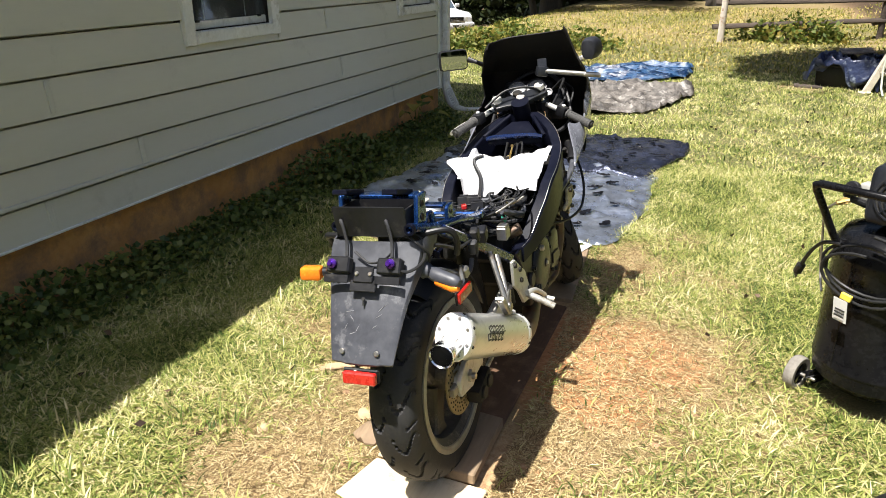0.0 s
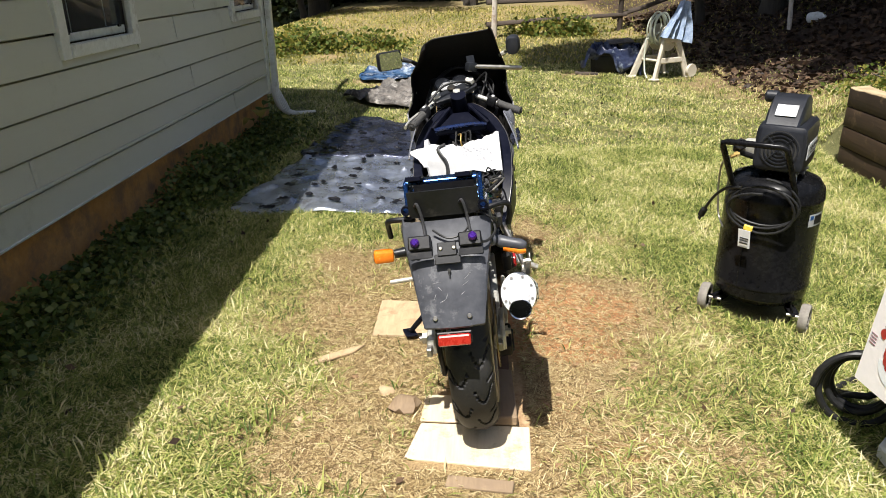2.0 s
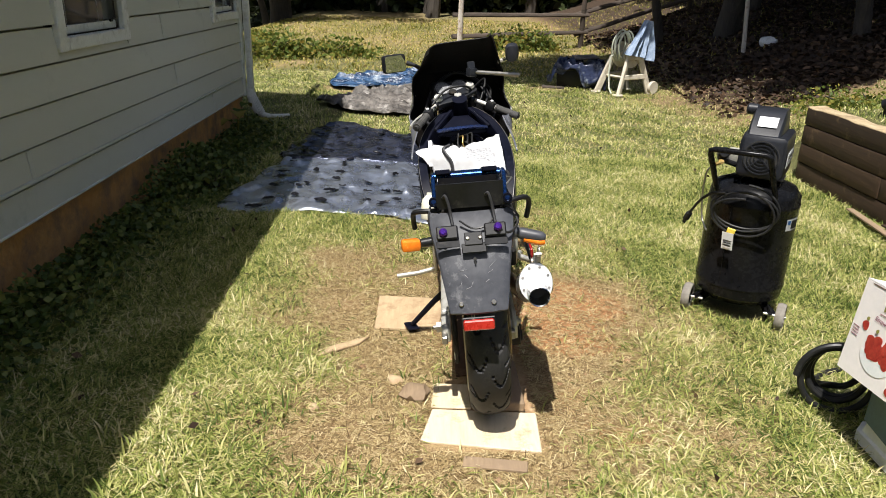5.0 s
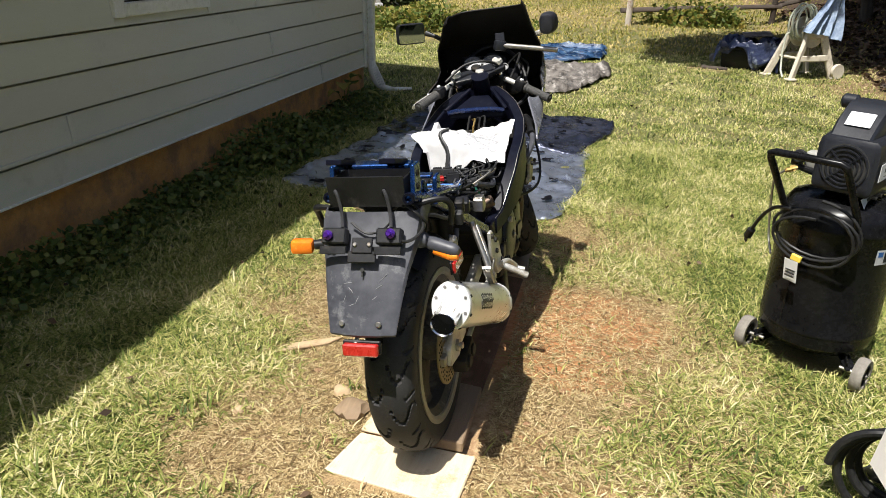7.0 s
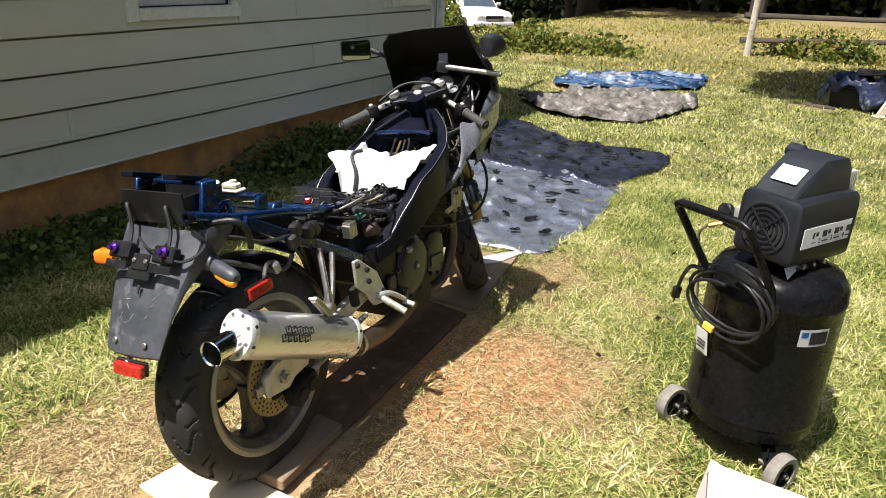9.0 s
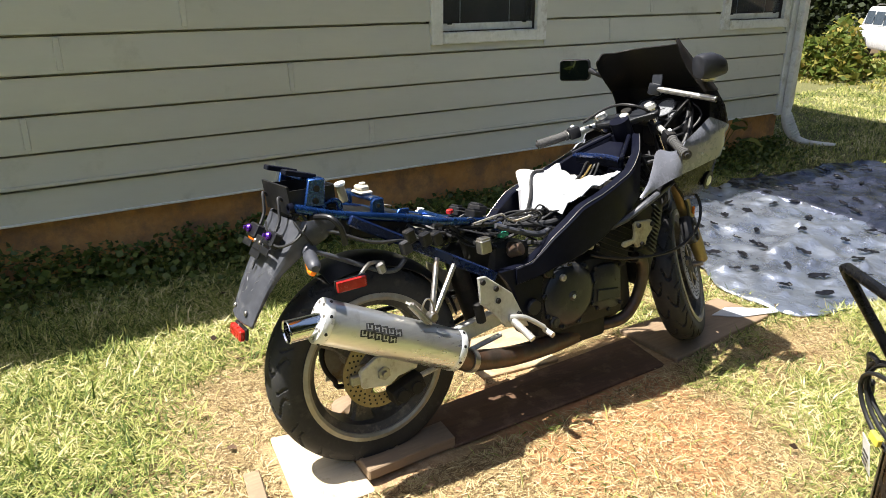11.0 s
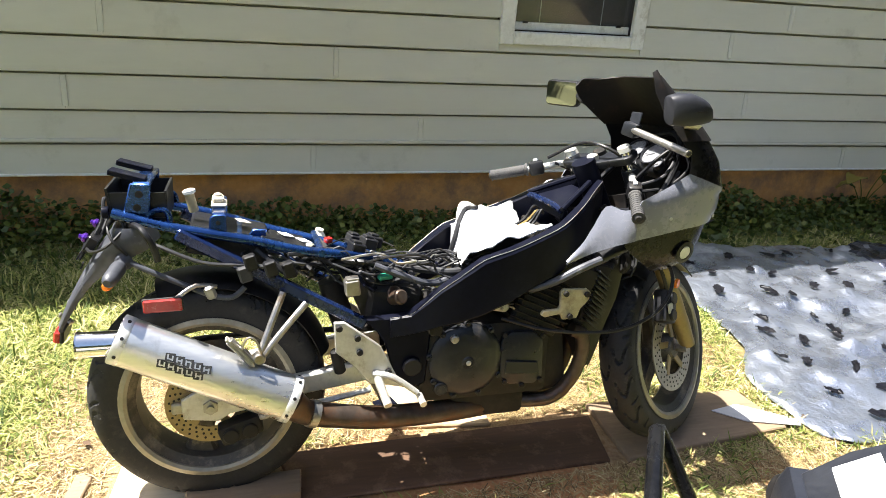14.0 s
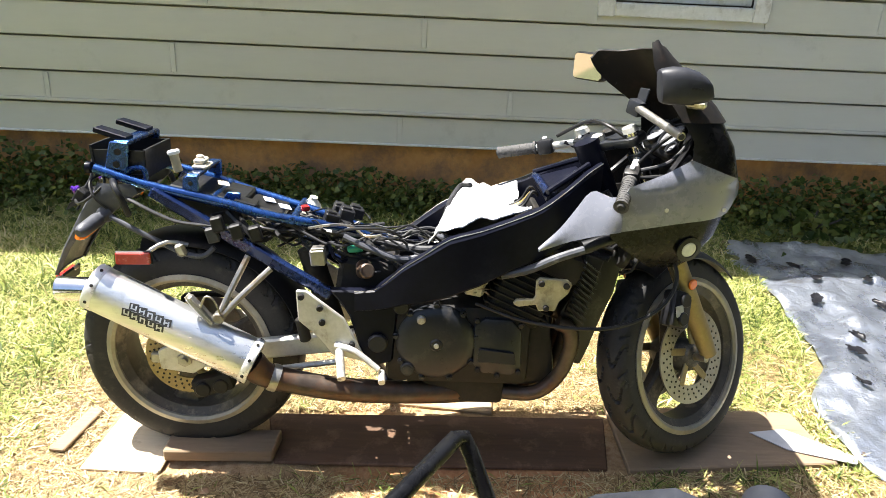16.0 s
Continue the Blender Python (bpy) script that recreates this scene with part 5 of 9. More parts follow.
bp("reservoir", joined(disc(0.0125, 0.050, (0.0, -0.026, 0.850), (12, 0, 0), 18, 0.002)), "alloy_yellow", "small yellowed fluid reservoir")
bp("reservoir_cap", disc(0.0165, 0.012, (0.0, -0.031, 0.879), (12, 0, 0), 18, 0.003), "white_plastic", "white screw cap")
bp("seat_lock", joined(box(0.07, 0.040, 0.010, (-0.01, 0.042, 0.845), bevel=0.004), box(0.05, 0.030, 0.016, (-0.008, 0.040, 0.858), bevel=0.005), disc(0.010, 0.010, (0.0, 0.040, 0.869), n=14, bevel=0.002)), "beige")
bp("ignition_box", joined(box(0.12, 0.10, 0.028, (-0.02, 0.215, 0.728), (-14, 0, 0), bevel=0.004), box(0.05, 0.06, 0.022, (0.045, 0.17, 0.755), (-14, 0, 4), bevel=0.003)), "plastic")
for x_, y_, z_, c_ in ((-0.04, 0.215, 0.746, "white_label"), (-0.02, 0.262, 0.733, "white_label"), (0.0, 0.100, 0.798, "beige")):
    bp("sticker", box(0.05, 0.03, 0.0016, (x_, y_, z_), (-14, 0, 20)), c_)
for x_, y_, z_ in ((0.012, 0.438, 0.728), (-0.03, 0.46, 0.722), (0.04, 0.40, 0.722), (-0.07, 0.41, 0.716)):
    bp("fuse_box", joined(box(0.045, 0.040, 0.030, (x_, y_, z_), (-16, 0, 12), bevel=0.003), box(0.030, 0.026, 0.008, (x_, y_, z_ + 0.018), (-16, 0, 12), bevel=0.002)), "plastic")
# tail fender
LV = ((0.812, -0.205, 0.262, 0.10), (0.79, -0.215, 0.272, 0.12), (0.755, -0.240, 0.265, 0.11), (0.715, -0.268, 0.245, 0.065), (0.67, -0.296, 0.222, 0.036), (0.62, -0.324, 0.203, 0.024), (0.57, -0.348, 0.186, 0.018), (0.540, -0.361, 0.176, 0.014), (0.534, -0.358, 0.170, 0.012))
rows = []
for z, y, w, d in LV:
    h = w / 2
    row = [(-h + 0.006, y + d), (-h, y + d * 0.6), (-h, y + min(0.03, d * 0.4)), (-h + 0.006, y + min(0.010, d * 0.2)), (-h + 0.026, y + 0.001), (-h * 0.5, y - 0.004), (0, y - 0.006), (h * 0.5, y - 0.004), (h - 0.026, y + 0.001), (h - 0.006, y + min(0.010, d * 0.2)), (h, y + min(0.03, d * 0.4)), (h, y + d * 0.6), (h - 0.006, y + d)]
    rows.append([Vector((XC + a, b, z)) for a, b in row])
fen = bp("tail_fender", skin(rows, 0.004), "fender", "scuffed grey-black plastic tail fender", 0.5)
for x_ in (-0.074, 0.024):
    part("fender_bolt", disc(0.0075, 0.006, (x_, -0.357, 0.568), (66, 0, 0), 12, 0.002), M["steel"], fen)
for x_, z_, dx, dz in ((-0.075, 0.655, 0.024, 0.004), (-0.060, 0.648, 0.012, -0.012), (0.018, 0.660, 0.022, 0.018), (0.012, 0.645, 0.018, 0.010), (-0.040, 0.612, 0.010, 0.020), (-0.058, 0.606, 0.016, 0.006), (0.005, 0.622, 0.012, 0.008), (-0.066, 0.630, -0.006, -0.014)):
    fy = lambda z: float(np.interp(z, [0.57, 0.62, 0.67, 0.715], [-0.348, -0.324, -0.296, -0.268])) - 0.0052
    part("scuff", tube([(x_, fy(z_), z_), (x_ + dx * 0.5, fy(z_ + dz * 0.5), z_ + dz * 0.5), (x_ + dx, fy(z_ + dz), z_ + dz)], [0.0003, 0.0008, 0.0003], 5), M["scuff"], fen, "pale scuff mark")
part("keyhole", joined(disc(0.005, 0.004, (XC, -0.302, 0.690), (60, 0, 0), 10), box(0.004, 0.003, 0.016, (XC, -0.305, 0.682), (-30, 0, 0))), M["unlit_dark"], fen)
for x_, nm in ((-0.100, "lamp_socket"), (0.046, "lamp_socket")):
    sk = part(nm, box(0.066, 0.026, 0.042, (x_, -0.262, 0.764), (-33, 0, 0), bevel=0.004), M["plastic"], fen)
    part("socket_flap", box(0.07, 0.004, 0.020, (x_, -0.290, 0.738), (-30, 0, 0), bevel=0.001), M["plastic"], fen)
for x_, z_, y_ in ((-0.112, 0.774, -0.278), (0.054, 0.778, -0.276)):
    bp("knob", joined(disc(0.0125, 0.016, (x_, y_, z_), (66, 0, 0), 18, 0.005), disc(0.006, 0.008, (x_, y_ - 0.01, z_ + 0.004), (66, 0, 0), 10)), "purple", "anodised purple knob")
part("centre_plate", joined(box(0.055, 0.006, 0.040, (XC, -0.282, 0.748), (-33, 0, 0), bevel=0.002), box(0.075, 0.006, 0.030, (XC, -0.294, 0.722), (-33, 0, 0), bevel=0.002)), M["plastic"], fen)
for x_ in (XC - 0.018, XC + 0.02):
    part("fender_bolt", disc(0.006, 0.006, (x_, -0.285, 0.752), (57, 0, 0), 10, 0.002), M["steel"], fen)
for x_ in (-0.085, 0.045):
    bp("strap_wire", tube([(x_ - 0.02, -0.215, 0.862), (x_ - 0.012, -0.228, 0.872), (x_ - 0.004, -0.232, 0.845), (x_, -0.236, 0.815), (x_ + 0.004, -0.252, 0.785)], 0.0048, 7, curve=4), "wire", "grey wire tail")
bp("fender_brace", tube([(XC - 0.02, -0.345, 0.525), (XC - 0.02, -0.362, 0.514)], 0.006, 8), "steel")
rl = bp("rear_reflector", box(0.094, 0.018, 0.032, (XC - 0.004, -0.372, 0.503), (-8, 0, 0), bevel=0.004), "red", "red plastic rear reflector")
part("reflector_back", box(0.102, 0.010, 0.036, (XC - 0.004, -0.360, 0.505), (-8, 0, 0), bevel=0.003), M["plastic"], rl)
sr = bp("side_reflector", box(0.010, 0.090, 0.032, (0.168, -0.096, 0.630), (2, 0, 0), bevel=0.003), "red", "red plastic side reflector")
part("reflector_back", box(0.006, 0.096, 0.037, (0.161, -0.096, 0.630), (2, 0, 0), bevel=0.002), M["plastic"], sr)
bp("reflector_stay", tube([(0.158, -0.07, 0.64), (0.13, -0.02, 0.665), (0.115, 0.03, 0.655)], 0.006, 8, curve=3), "steel")
bp("frame_boss", box(0.02, 0.026, 0.036, (0.13, 0.015, 0.645), (20, 0, 0), bevel=0.006), "steel")
# indicators
il = bp("indicator", tube([(-0.145, -0.205, 0.722), (-0.185, -0.214, 0.722)], [0.016, 0.013], 12), "plastic", "black indicator stalk with an amber lens")
part("amber_lens", box(0.060, 0.040, 0.036, (-0.216, -0.224, 0.722), (0, 4, 12), bevel=0.009, seg=2), M["amber"], il, "amber lens")
ir = bp("indicator", tube([(0.104, -0.185, 0.728), (0.122, -0.190, 0.724), (0.135, -0.194, 0.720), (0.190, -0.206, 0.708), (0.206, -0.210, 0.705)], [0.024, 0.015, 0.019, 0.018, 0.009], 14, curve=3), "fender", "grey rubber indicator body")
part("amber_lens", tube([(0.140, -0.200, 0.705), (0.186, -0.212, 0.694), (0.203, -0.215, 0.694)], [0.012, 0.0125, 0.007], 12, curve=3), M["amber"], ir, "amber lens")
bp("grab_loop", tube([(-0.115, -0.170, 0.808), (-0.175, -0.160, 0.808), (-0.200, -0.145, 0.800), (-0.206, -0.120, 0.775), (-0.205, -0.105, 0.735)], 0.0085, 10, curve=4), "plastic", "bent black luggage hook")
bp("grab_loop", tube([(0.085, -0.165, 0.815), (0.140, -0.140, 0.822), (0.164, -0.125, 0.812), (0.168, -0.110, 0.785), (0.160, -0.10, 0.742)], 0.0085, 10, curve=4), "plastic", "bent black luggage hook")
bp("muffler_hanger", tube([(0.105, -0.19, 0.735), (0.122, -0.113, 0.699), (0.122, -0.05, 0.667), (0.122, 0.018, 0.634), (0.122, 0.068, 0.627), (0.120, 0.10, 0.652)], 0.0072, 10, curve=4), "fender", "grey bent hanger hose")
# passenger peg and hanger
bp("peg_hanger", joined(tube([(0.142, 0.194, 0.640), (0.185, 0.15, 0.545), (0.205, 0.128, 0.492)], 0.0090, 10, curve=3), tube([(0.142, 0.252, 0.606), (0.185, 0.18, 0.540), (0.205, 0.134, 0.490)], 0.0090, 10, curve=3), disc(0.016, 0.03, (0.206, 0.128, 0.490), (0, 90, 0), 14, 0.004)), "steel", "bare forked steel peg hanger")
pg = bp("passenger_peg", joined(bar_between((0.212, 0.112, 0.478), (0.214, 0.055, 0.548), 0.022, 0.020, 0.004)), "steel", "folded ribbed passenger footpeg")
for k in range(8):
    f_ = k / 7
    part("peg_rib", bar_between((0.212, 0.106 - 0.046 * f_ - 0.003, 0.486 + 0.056 * f_ - 0.003), (0.212, 0.106 - 0.046 * f_ + 0.0015, 0.486 + 0.056 * f_ + 0.0015), 0.026, 0.027), M["alloy"], pg)
bp("peg_wire", tube([(0.22, 0.085, 0.52), (0.224, 0.10, 0.552), (0.222, 0.12, 0.545), (0.215, 0.135, 0.50)], 0.003, 6, curve=4), "steel")
# rider pegs and controls
rs = bp("rearset_plate", plate([(0.321, 0.557), (0.350, 0.556), (0.448, 0.480), (0.512, 0.352), (0.470, 0.362), (0.417, 0.372), (0.372, 0.430), (0.326, 0.470)], 0.012, yz(0.158), 0.003), "alloy", "cast alloy footrest plate")
for y_, z_ in ((0.384, 0.509), (0.390, 0.468), (0.470, 0.405), (0.335, 0.540)):
    part("plate_bolt", disc(0.009, 0.012, (0.172, y_, z_), (0, 90, 0), 10, 0.002), M["engine_dark"], rs)
bp("footpeg", tube([(0.165, 0.435, 0.402), (0.200, 0.440, 0.385), (0.262, 0.452, 0.350)], [0.011, 0.012, 0.0115], 12), "alloy", "alloy rider footpeg")
bp("brake_pedal", joined(tube([(0.178, 0.425, 0.405), (0.190, 0.48, 0.395), (0.205, 0.545, 0.350)], [0.010, 0.009, 0.008], 10, curve=3), tube([(0.195, 0.553, 0.338), (0.235, 0.556, 0.328)], 0.0095, 10)), "alloy", "alloy brake pedal")
bp("left_footpeg", joined(tube([(-0.16, 0.44, 0.37), (-0.24, 0.445, 0.352), (-0.328, 0.45, 0.344)], [0.009, 0.0095, 0.009], 10), plate([(0.33, 0.54), (0.44, 0.47), (0.51, 0.35), (0.42, 0.37), (0.34, 0.46)], 0.012, yz(-0.170), 0.003)), "alloy", "alloy rider footpeg")
bp("side_stand", joined(tube([(-0.13, 0.47, 0.255), (-0.19, 0.50, 0.19), (-0.295, 0.555, 0.062)], [0.014, 0.0125, 0.011], 10), box(0.05, 0.075, 0.010, (-0.300, 0.560, 0.052), (0, 6.5, 20), bevel=0.003)), "frame_black", "black side stand leg")
bp("master_cylinder", disc(0.016, 0.07, (0.145, 0.335, 0.435), (12, 0, 0), 16, 0.004), "engine_dark")
# carburettors, hoses and loom between the rails
for x0 in (-0.13, -0.045, 0.045, 0.13):
    cb = bp("carburettor", joined(disc(0.026, 0.07, (x0, 0.80, 0.625), (76, 0, 0), 20, 0.004), box(0.05, 0.055, 0.05, (x0, 0.795, 0.575), (-10, 0, 0), bevel=0.008)), "alloy", "dull alloy carburettor")
    part("carburettor_cap", disc(0.027, 0.025, (x0, 0.785, 0.667), (-12, 0, 0), 20, 0.005), M["engine_dark"], cb)
    bp("intake_rubber", disc(0.030, 0.05, (x0, 0.735, 0.625), (76, 0, 0), 20, 0.006), "plastic")
lk_ = random.Random(5)
for k in range(16):
    y_, z_ = lk_.uniform(0.665, 0.835), lk_.uniform(0.552, 0.592)
    z_ += 0.10 * (y_ - 0.75)
    dy_, dz_ = lk_.uniform(-0.022, 0.022), lk_.uniform(-0.014, 0.014)
    x_ = lk_.uniform(0.128, 0.160)
    if k % 3 == 0:
        bp("carburettor_screw", disc(lk_.uniform(0.004, 0.008), 0.014, (x_, y_, z_), (0, 90, 0), 10, 0.001), "alloy")
    else:
        bp("throttle_link", tube([(x_, y_ - dy_, z_ - dz_), (x_ + 0.006, y_, z_ + 0.004), (x_, y_ + dy_, z_ + dz_)], lk_.choice([0.0022, 0.003, 0.004]), 6), lk_.choice(["alloy", "steel", "steel", "brass"]), "bare metal throttle linkage")
bp("solenoid", joined(disc(0.021, 0.050, (0.125, 0.500, 0.602), (0, 70, 20), 20, 0.004), disc(0.0225, 0.008, (0.110, 0.495, 0.607), (0, 70, 20), 20, 0.002)), "exhaust", "browned starter solenoid")
bp("relay", joined(box(0.035, 0.040, 0.045, (0.128, 0.375, 0.640), (6, 0, 0), bevel=0.004), box(0.030, 0.034, 0.006, (0.128, 0.375, 0.664), (6, 0, 0), bevel=0.001)), "steel", "grey plug-in relay")
bp("connector", box(0.020, 0.040, 0.015, (0.10, 0.47, 0.655), (0, 0, 15), bevel=0.003), "green_plug", "green cable connector")
bp("connector", box(0.018, 0.022, 0.016, (0.02, 0.325, 0.742), (0, 0, 25), bevel=0.003), "red", "red cable connector")
for x_, y_, z_, c_ in ((0.130, 0.115, 0.720, "plastic"), (0.134, 0.165, 0.703, "plastic"), (0.128, 0.10, 0.690, "wire"), (0.12, 0.21, 0.695, "plastic")):
    bp("connector", box(0.026, 0.032, 0.042, (x_, y_, z_), (15, 0, 8), bevel=0.004), c_, "black cable connector")
bp("airbox_stub", box(0.22, 0.16, 0.12, (-0.01, 0.50, 0.56), (-8, 0, 0), bevel=0.015), "engine_dark")
bp("shock_absorber", tube([(0.0, 0.33, 0.62), (0.0, 0.42, 0.33)], 0.034, 16), "engine_dark")
for k in range(26):
    r_ = bike_rng
    y0_ = r_.uniform(0.08, 0.45)
    pts = []
    for q in range(5):
        y_ = y0_ + q * r_.uniform(0.05, 0.10)
        zc = float(np.interp(y_, [0.0, 0.3, 0.6, 0.8], [0.745, 0.690, 0.625, 0.655]))
        pts.append((r_.uniform(-0.10, 0.125), y_, zc + r_.uniform(-0.055, 0.035)))
    bp("loom_wire", tube(pts, r_.choice([0.0035, 0.0045, 0.006, 0.008]), 6, curve=4), r_.choice(["wire", "cable", "cable", "wire", "frame_black"]))
r_ = random.Random(77)
for k in range(16):
    y0_ = r_.uniform(0.22, 0.62)
    x0_ = r_.uniform(-0.02, 0.13)
    z0_ = 0.705 + r_.uniform(-0.03, 0.02)
    pts = [(x0_, y0_, z0_)]
    for q in range(4):
        pts.append((x0_ + r_.uniform(-0.05, 0.05), y0_ + 0.05 * (q + 1) + r_.uniform(-0.025, 0.025), z0_ + r_.uniform(-0.03, 0.025) - 0.004 * q))
    bp("loom_wire", tube(pts, r_.choice([0.0022, 0.003, 0.0038]), 6, curve=4), r_.choice(["cable", "wire", "steel", "cable", "wire"]))
bp("breather_hose", tube([(0.105, 0.44, 0.69), (0.12, 0.52, 0.660), (0.13, 0.60, 0.640), (0.10, 0.68, 0.655), (0.03, 0.74, 0.66), (-0.06, 0.70, 0.65)], 0.0095, 10, curve=5), "fender", "grey rubber hose")
bp("breather_hose", tube([(0.06, 0.50, 0.675), (0.09, 0.58, 0.668), (0.115, 0.655, 0.665), (0.10, 0.72, 0.670), (0.05, 0.76, 0.66)], 0.011, 10, curve=5), "wire", "grey rubber hose")
bp("tail_loom", tube([(-0.03, -0.19, 0.80), (0.07, -0.17, 0.79), (0.115, -0.10, 0.765), (0.122, 0.0, 0.722), (0.122, 0.10, 0.712), (0.125, 0.18, 0.70)], 0.0055, 7, curve=5), "wire")
bp("tail_wire", tube([(0.05, -0.28, 0.775), (0.09, -0.262, 0.752), (0.12, -0.22, 0.77), (0.10, -0.18, 0.81), (0.07, -0.20, 0.835), (0.03, -0.19, 0.80)], 0.004, 6, curve=5), "cable")
bp("tail_wire", tube([(0.112, -0.175, 0.745), (0.125, -0.20, 0.78), (0.10, -0.215, 0.815), (0.06, -0.19, 0.83)], 0.0035, 6, curve=5), "cable")
bp("tail_wire", tube([(-0.06, -0.243, 0.795), (-0.02, -0.252, 0.770), (0.02, -0.25, 0.775), (0.045, -0.24, 0.795)], 0.0032, 6, curve=5), "cable")

# fork, yokes, bars
DN = Vector((0, 0.438, -0.899))
capL, capR = Vector((-0.100, 1.100, 0.952)), Vector((0.056, 1.192, 0.985))
for c0, s in ((capL, -1), (capR, 1)):
    bp("fork_tube", tube([c0 + DN * -0.01, c0 + DN * 0.40], 0.0205, 16), "chrome", "chrome fork tube")
    sl = bp("fork_slider", tube([c0 + DN * 0.30, c0 + DN * 0.325, c0 + DN * 0.62, c0 + DN * 0.70], [0.030, 0.0275, 0.0275, 0.024], 18), "gold_fork", "dull gold fork slider")
    part("dust_seal", tube([c0 + DN * 0.29, c0 + DN * 0.315], 0.031, 18), M["plastic"], sl)
    bp("fork_cap", tube([c0 - DN * 0.010, c0 - DN * 0.024], [0.023, 0.019], 16), "alloy")
    bp("fork_reflector", joined(disc(0.016, 0.010, c0 + DN * 0.46 + ax * (0.030 * s), (0, 90, 33), 16, 0.003)), "amber", "round amber fork reflector")
    ca = c0 + DN * 0.53 + Vector((0.02 * s * 0 + 0.035, -0.055, 0.0))
    cal = bp("front_caliper", moved(joined(box(0.050, 0.075, 0.105, bevel=0.012, seg=2), disc(0.020, 0.012, (0.028, 0.0, 0.026), (0, 90, 0), 16, 0.003), disc(0.020, 0.012, (0.028, 0.0, -0.026), (0, 90, 0), 16, 0.003)), Matrix.Translation(ca) @ FW.to_3x3().to_4x4() @ pose(0, 0, 0, -20)), "plastic", "black front brake caliper")
    part("caliper_shine", moved(box(0.004, 0.03, 0.03, (0.028, -0.02, 0.0), bevel=0.001), Matrix.Translation(ca) @ FW.to_3x3().to_4x4()), M["alloy"], cal)
    bp("brake_hose", tube([ca + Vector((0, 0, 0.05)), ca + Vector((0.01, -0.04, 0.13)), c0 + DN * 0.22 + Vector((0.01, -0.05, 0)), c0 + DN * 0.05 + Vector((0.0, -0.02, 0))], 0.0058, 8, curve=5), "cable")
bp("front_axle", tube([Vector(FW.translation) - ax * 0.115, Vector(FW.translation) + ax * 0.115], 0.012, 12), "steel")
yk = (capR - capL).normalized()
for off, thick, nm in ((0.0, 0.024, "top_yoke"), (0.20, 0.030, "lower_yoke")):
    mid = (capL + capR) / 2 + DN * (off + 0.012)
    m_ = Matrix.Translation(mid) @ Matrix((yk, (-DN).cross(yk), -DN)).transposed().to_4x4()
    bp(nm, moved(plate([(-0.118, -0.024), (-0.105, -0.034), (-0.06, -0.040), (0, -0.058), (0.06, -0.040), (0.105, -0.034), (0.118, -0.024), (0.118, 0.024), (0.105, 0.034), (0.05, 0.026), (-0.05, 0.026), (-0.105, 0.034), (-0.118, 0.024)], thick, None, 0.005, 2), m_ @ Matrix.Translation((0, 0, -thick / 2))), "engine", "satin black fork yoke")
    if nm == "top_yoke":
        bp("stem_nut", moved(disc(0.019, 0.022, (0, -0.03, 0.018), n=6, bevel=0.002), m_), "alloy")
        bp("key_barrel", moved(joined(disc(0.020, 0.02, (0, 0.012, 0.016), n=20, bevel=0.003)), m_), "engine_dark")


def handlebar(base, end, s):
    base, end = Vector(base), Vector(end)
    d = (end - base).normalized()
    h = bp("handlebar", tube([base, end], 0.011, 12), "alloy", "clip-on handlebar")
    g0 = end - d * 0.118
    part("grip", tube([g0, g0 + d * 0.006, g0 + d * 0.010, end - d * 0.008, end], [0.020, 0.020, 0.0165, 0.0165, 0.019], 16), M["grip"], h, "worn dark rubber grip")
    for k in range(9):
        part("grip_rib", tube([g0 + d * (0.016 + 0.0105 * k), g0 + d * (0.021 + 0.0105 * k)], 0.0176, 14), M["grip"], h)
    part("bar_end", tube([end, end + d * 0.006], [0.012, 0.008], 10), M["unlit_dark"], h)
    side = d.cross(Vector((0, 0, 1))).normalized()
    if side.y < 0:
        side = -side
    q = g0 - d * 0.028
    part("switch_pod", moved(box(0.040, 0.046, 0.044, bevel=0.009, seg=2), Matrix.Translation(q) @ d.to_track_quat("Y", "Z").to_matrix().to_4x4()), M["plastic"], h, "black switch housing")
    part("switch_button", moved(box(0.012, 0.014, 0.008, (0, 0, 0.025), bevel=0.002), Matrix.Translation(q) @ d.to_track_quat("Y", "Z").to_matrix().to_4x4()), M["white_label"], h)
    lev = [q - d * 0.02 + side * 0.022, q + side * 0.038 + d * 0.02, q + side * 0.045 + d * 0.08, q + side * 0.036 + d * 0.135]
    if s < 0:
        part("lever", tube([v + Vector((0, 0, -0.006)) for v in lev], [0.008, 0.006, 0.0055, 0.007], 8, curve=4, flat=1.5), M["alloy"], h, "pale alloy lever")
    part("bar_clamp", tube([base + DN * -0.012, base + DN * 0.03], 0.029, 16), M["engine"], h)
    return h


handlebar(capL + DN * 0.045 + Vector((0, 0, 0.028)), (-0.206, 0.872, 0.876), -1)
handlebar(capR + DN * 0.060, (0.276, 1.124, 0.844), 1)
for k, (a, b, c, d) in enumerate((((-0.13, 1.03, 0.945), (-0.06, 1.10, 1.00), (0.04, 1.14, 1.00), (0.09, 1.25, 0.93)), ((0.12, 1.19, 0.90), (0.14, 1.27, 0.93), (0.10, 1.33, 0.98), (0.05, 1.30, 0.93)), ((-0.12, 1.05, 0.93), (-0.10, 1.12, 0.90), (-0.03, 1.18, 0.84), (0.0, 1.2, 0.72)),
                                  ((0.13, 1.19, 0.885), (0.155, 1.28, 0.905), (0.16, 1.34, 0.96), (0.10, 1.35, 1.0)), ((0.10, 1.20, 0.91), (0.13, 1.25, 0.98), (0.13, 1.30, 1.01), (0.06, 1.32, 0.95)))):
    bp("control_cable", tube([a, b, c, d], 0.0052, 8, curve=6), "cable" if k != 1 else "wire")
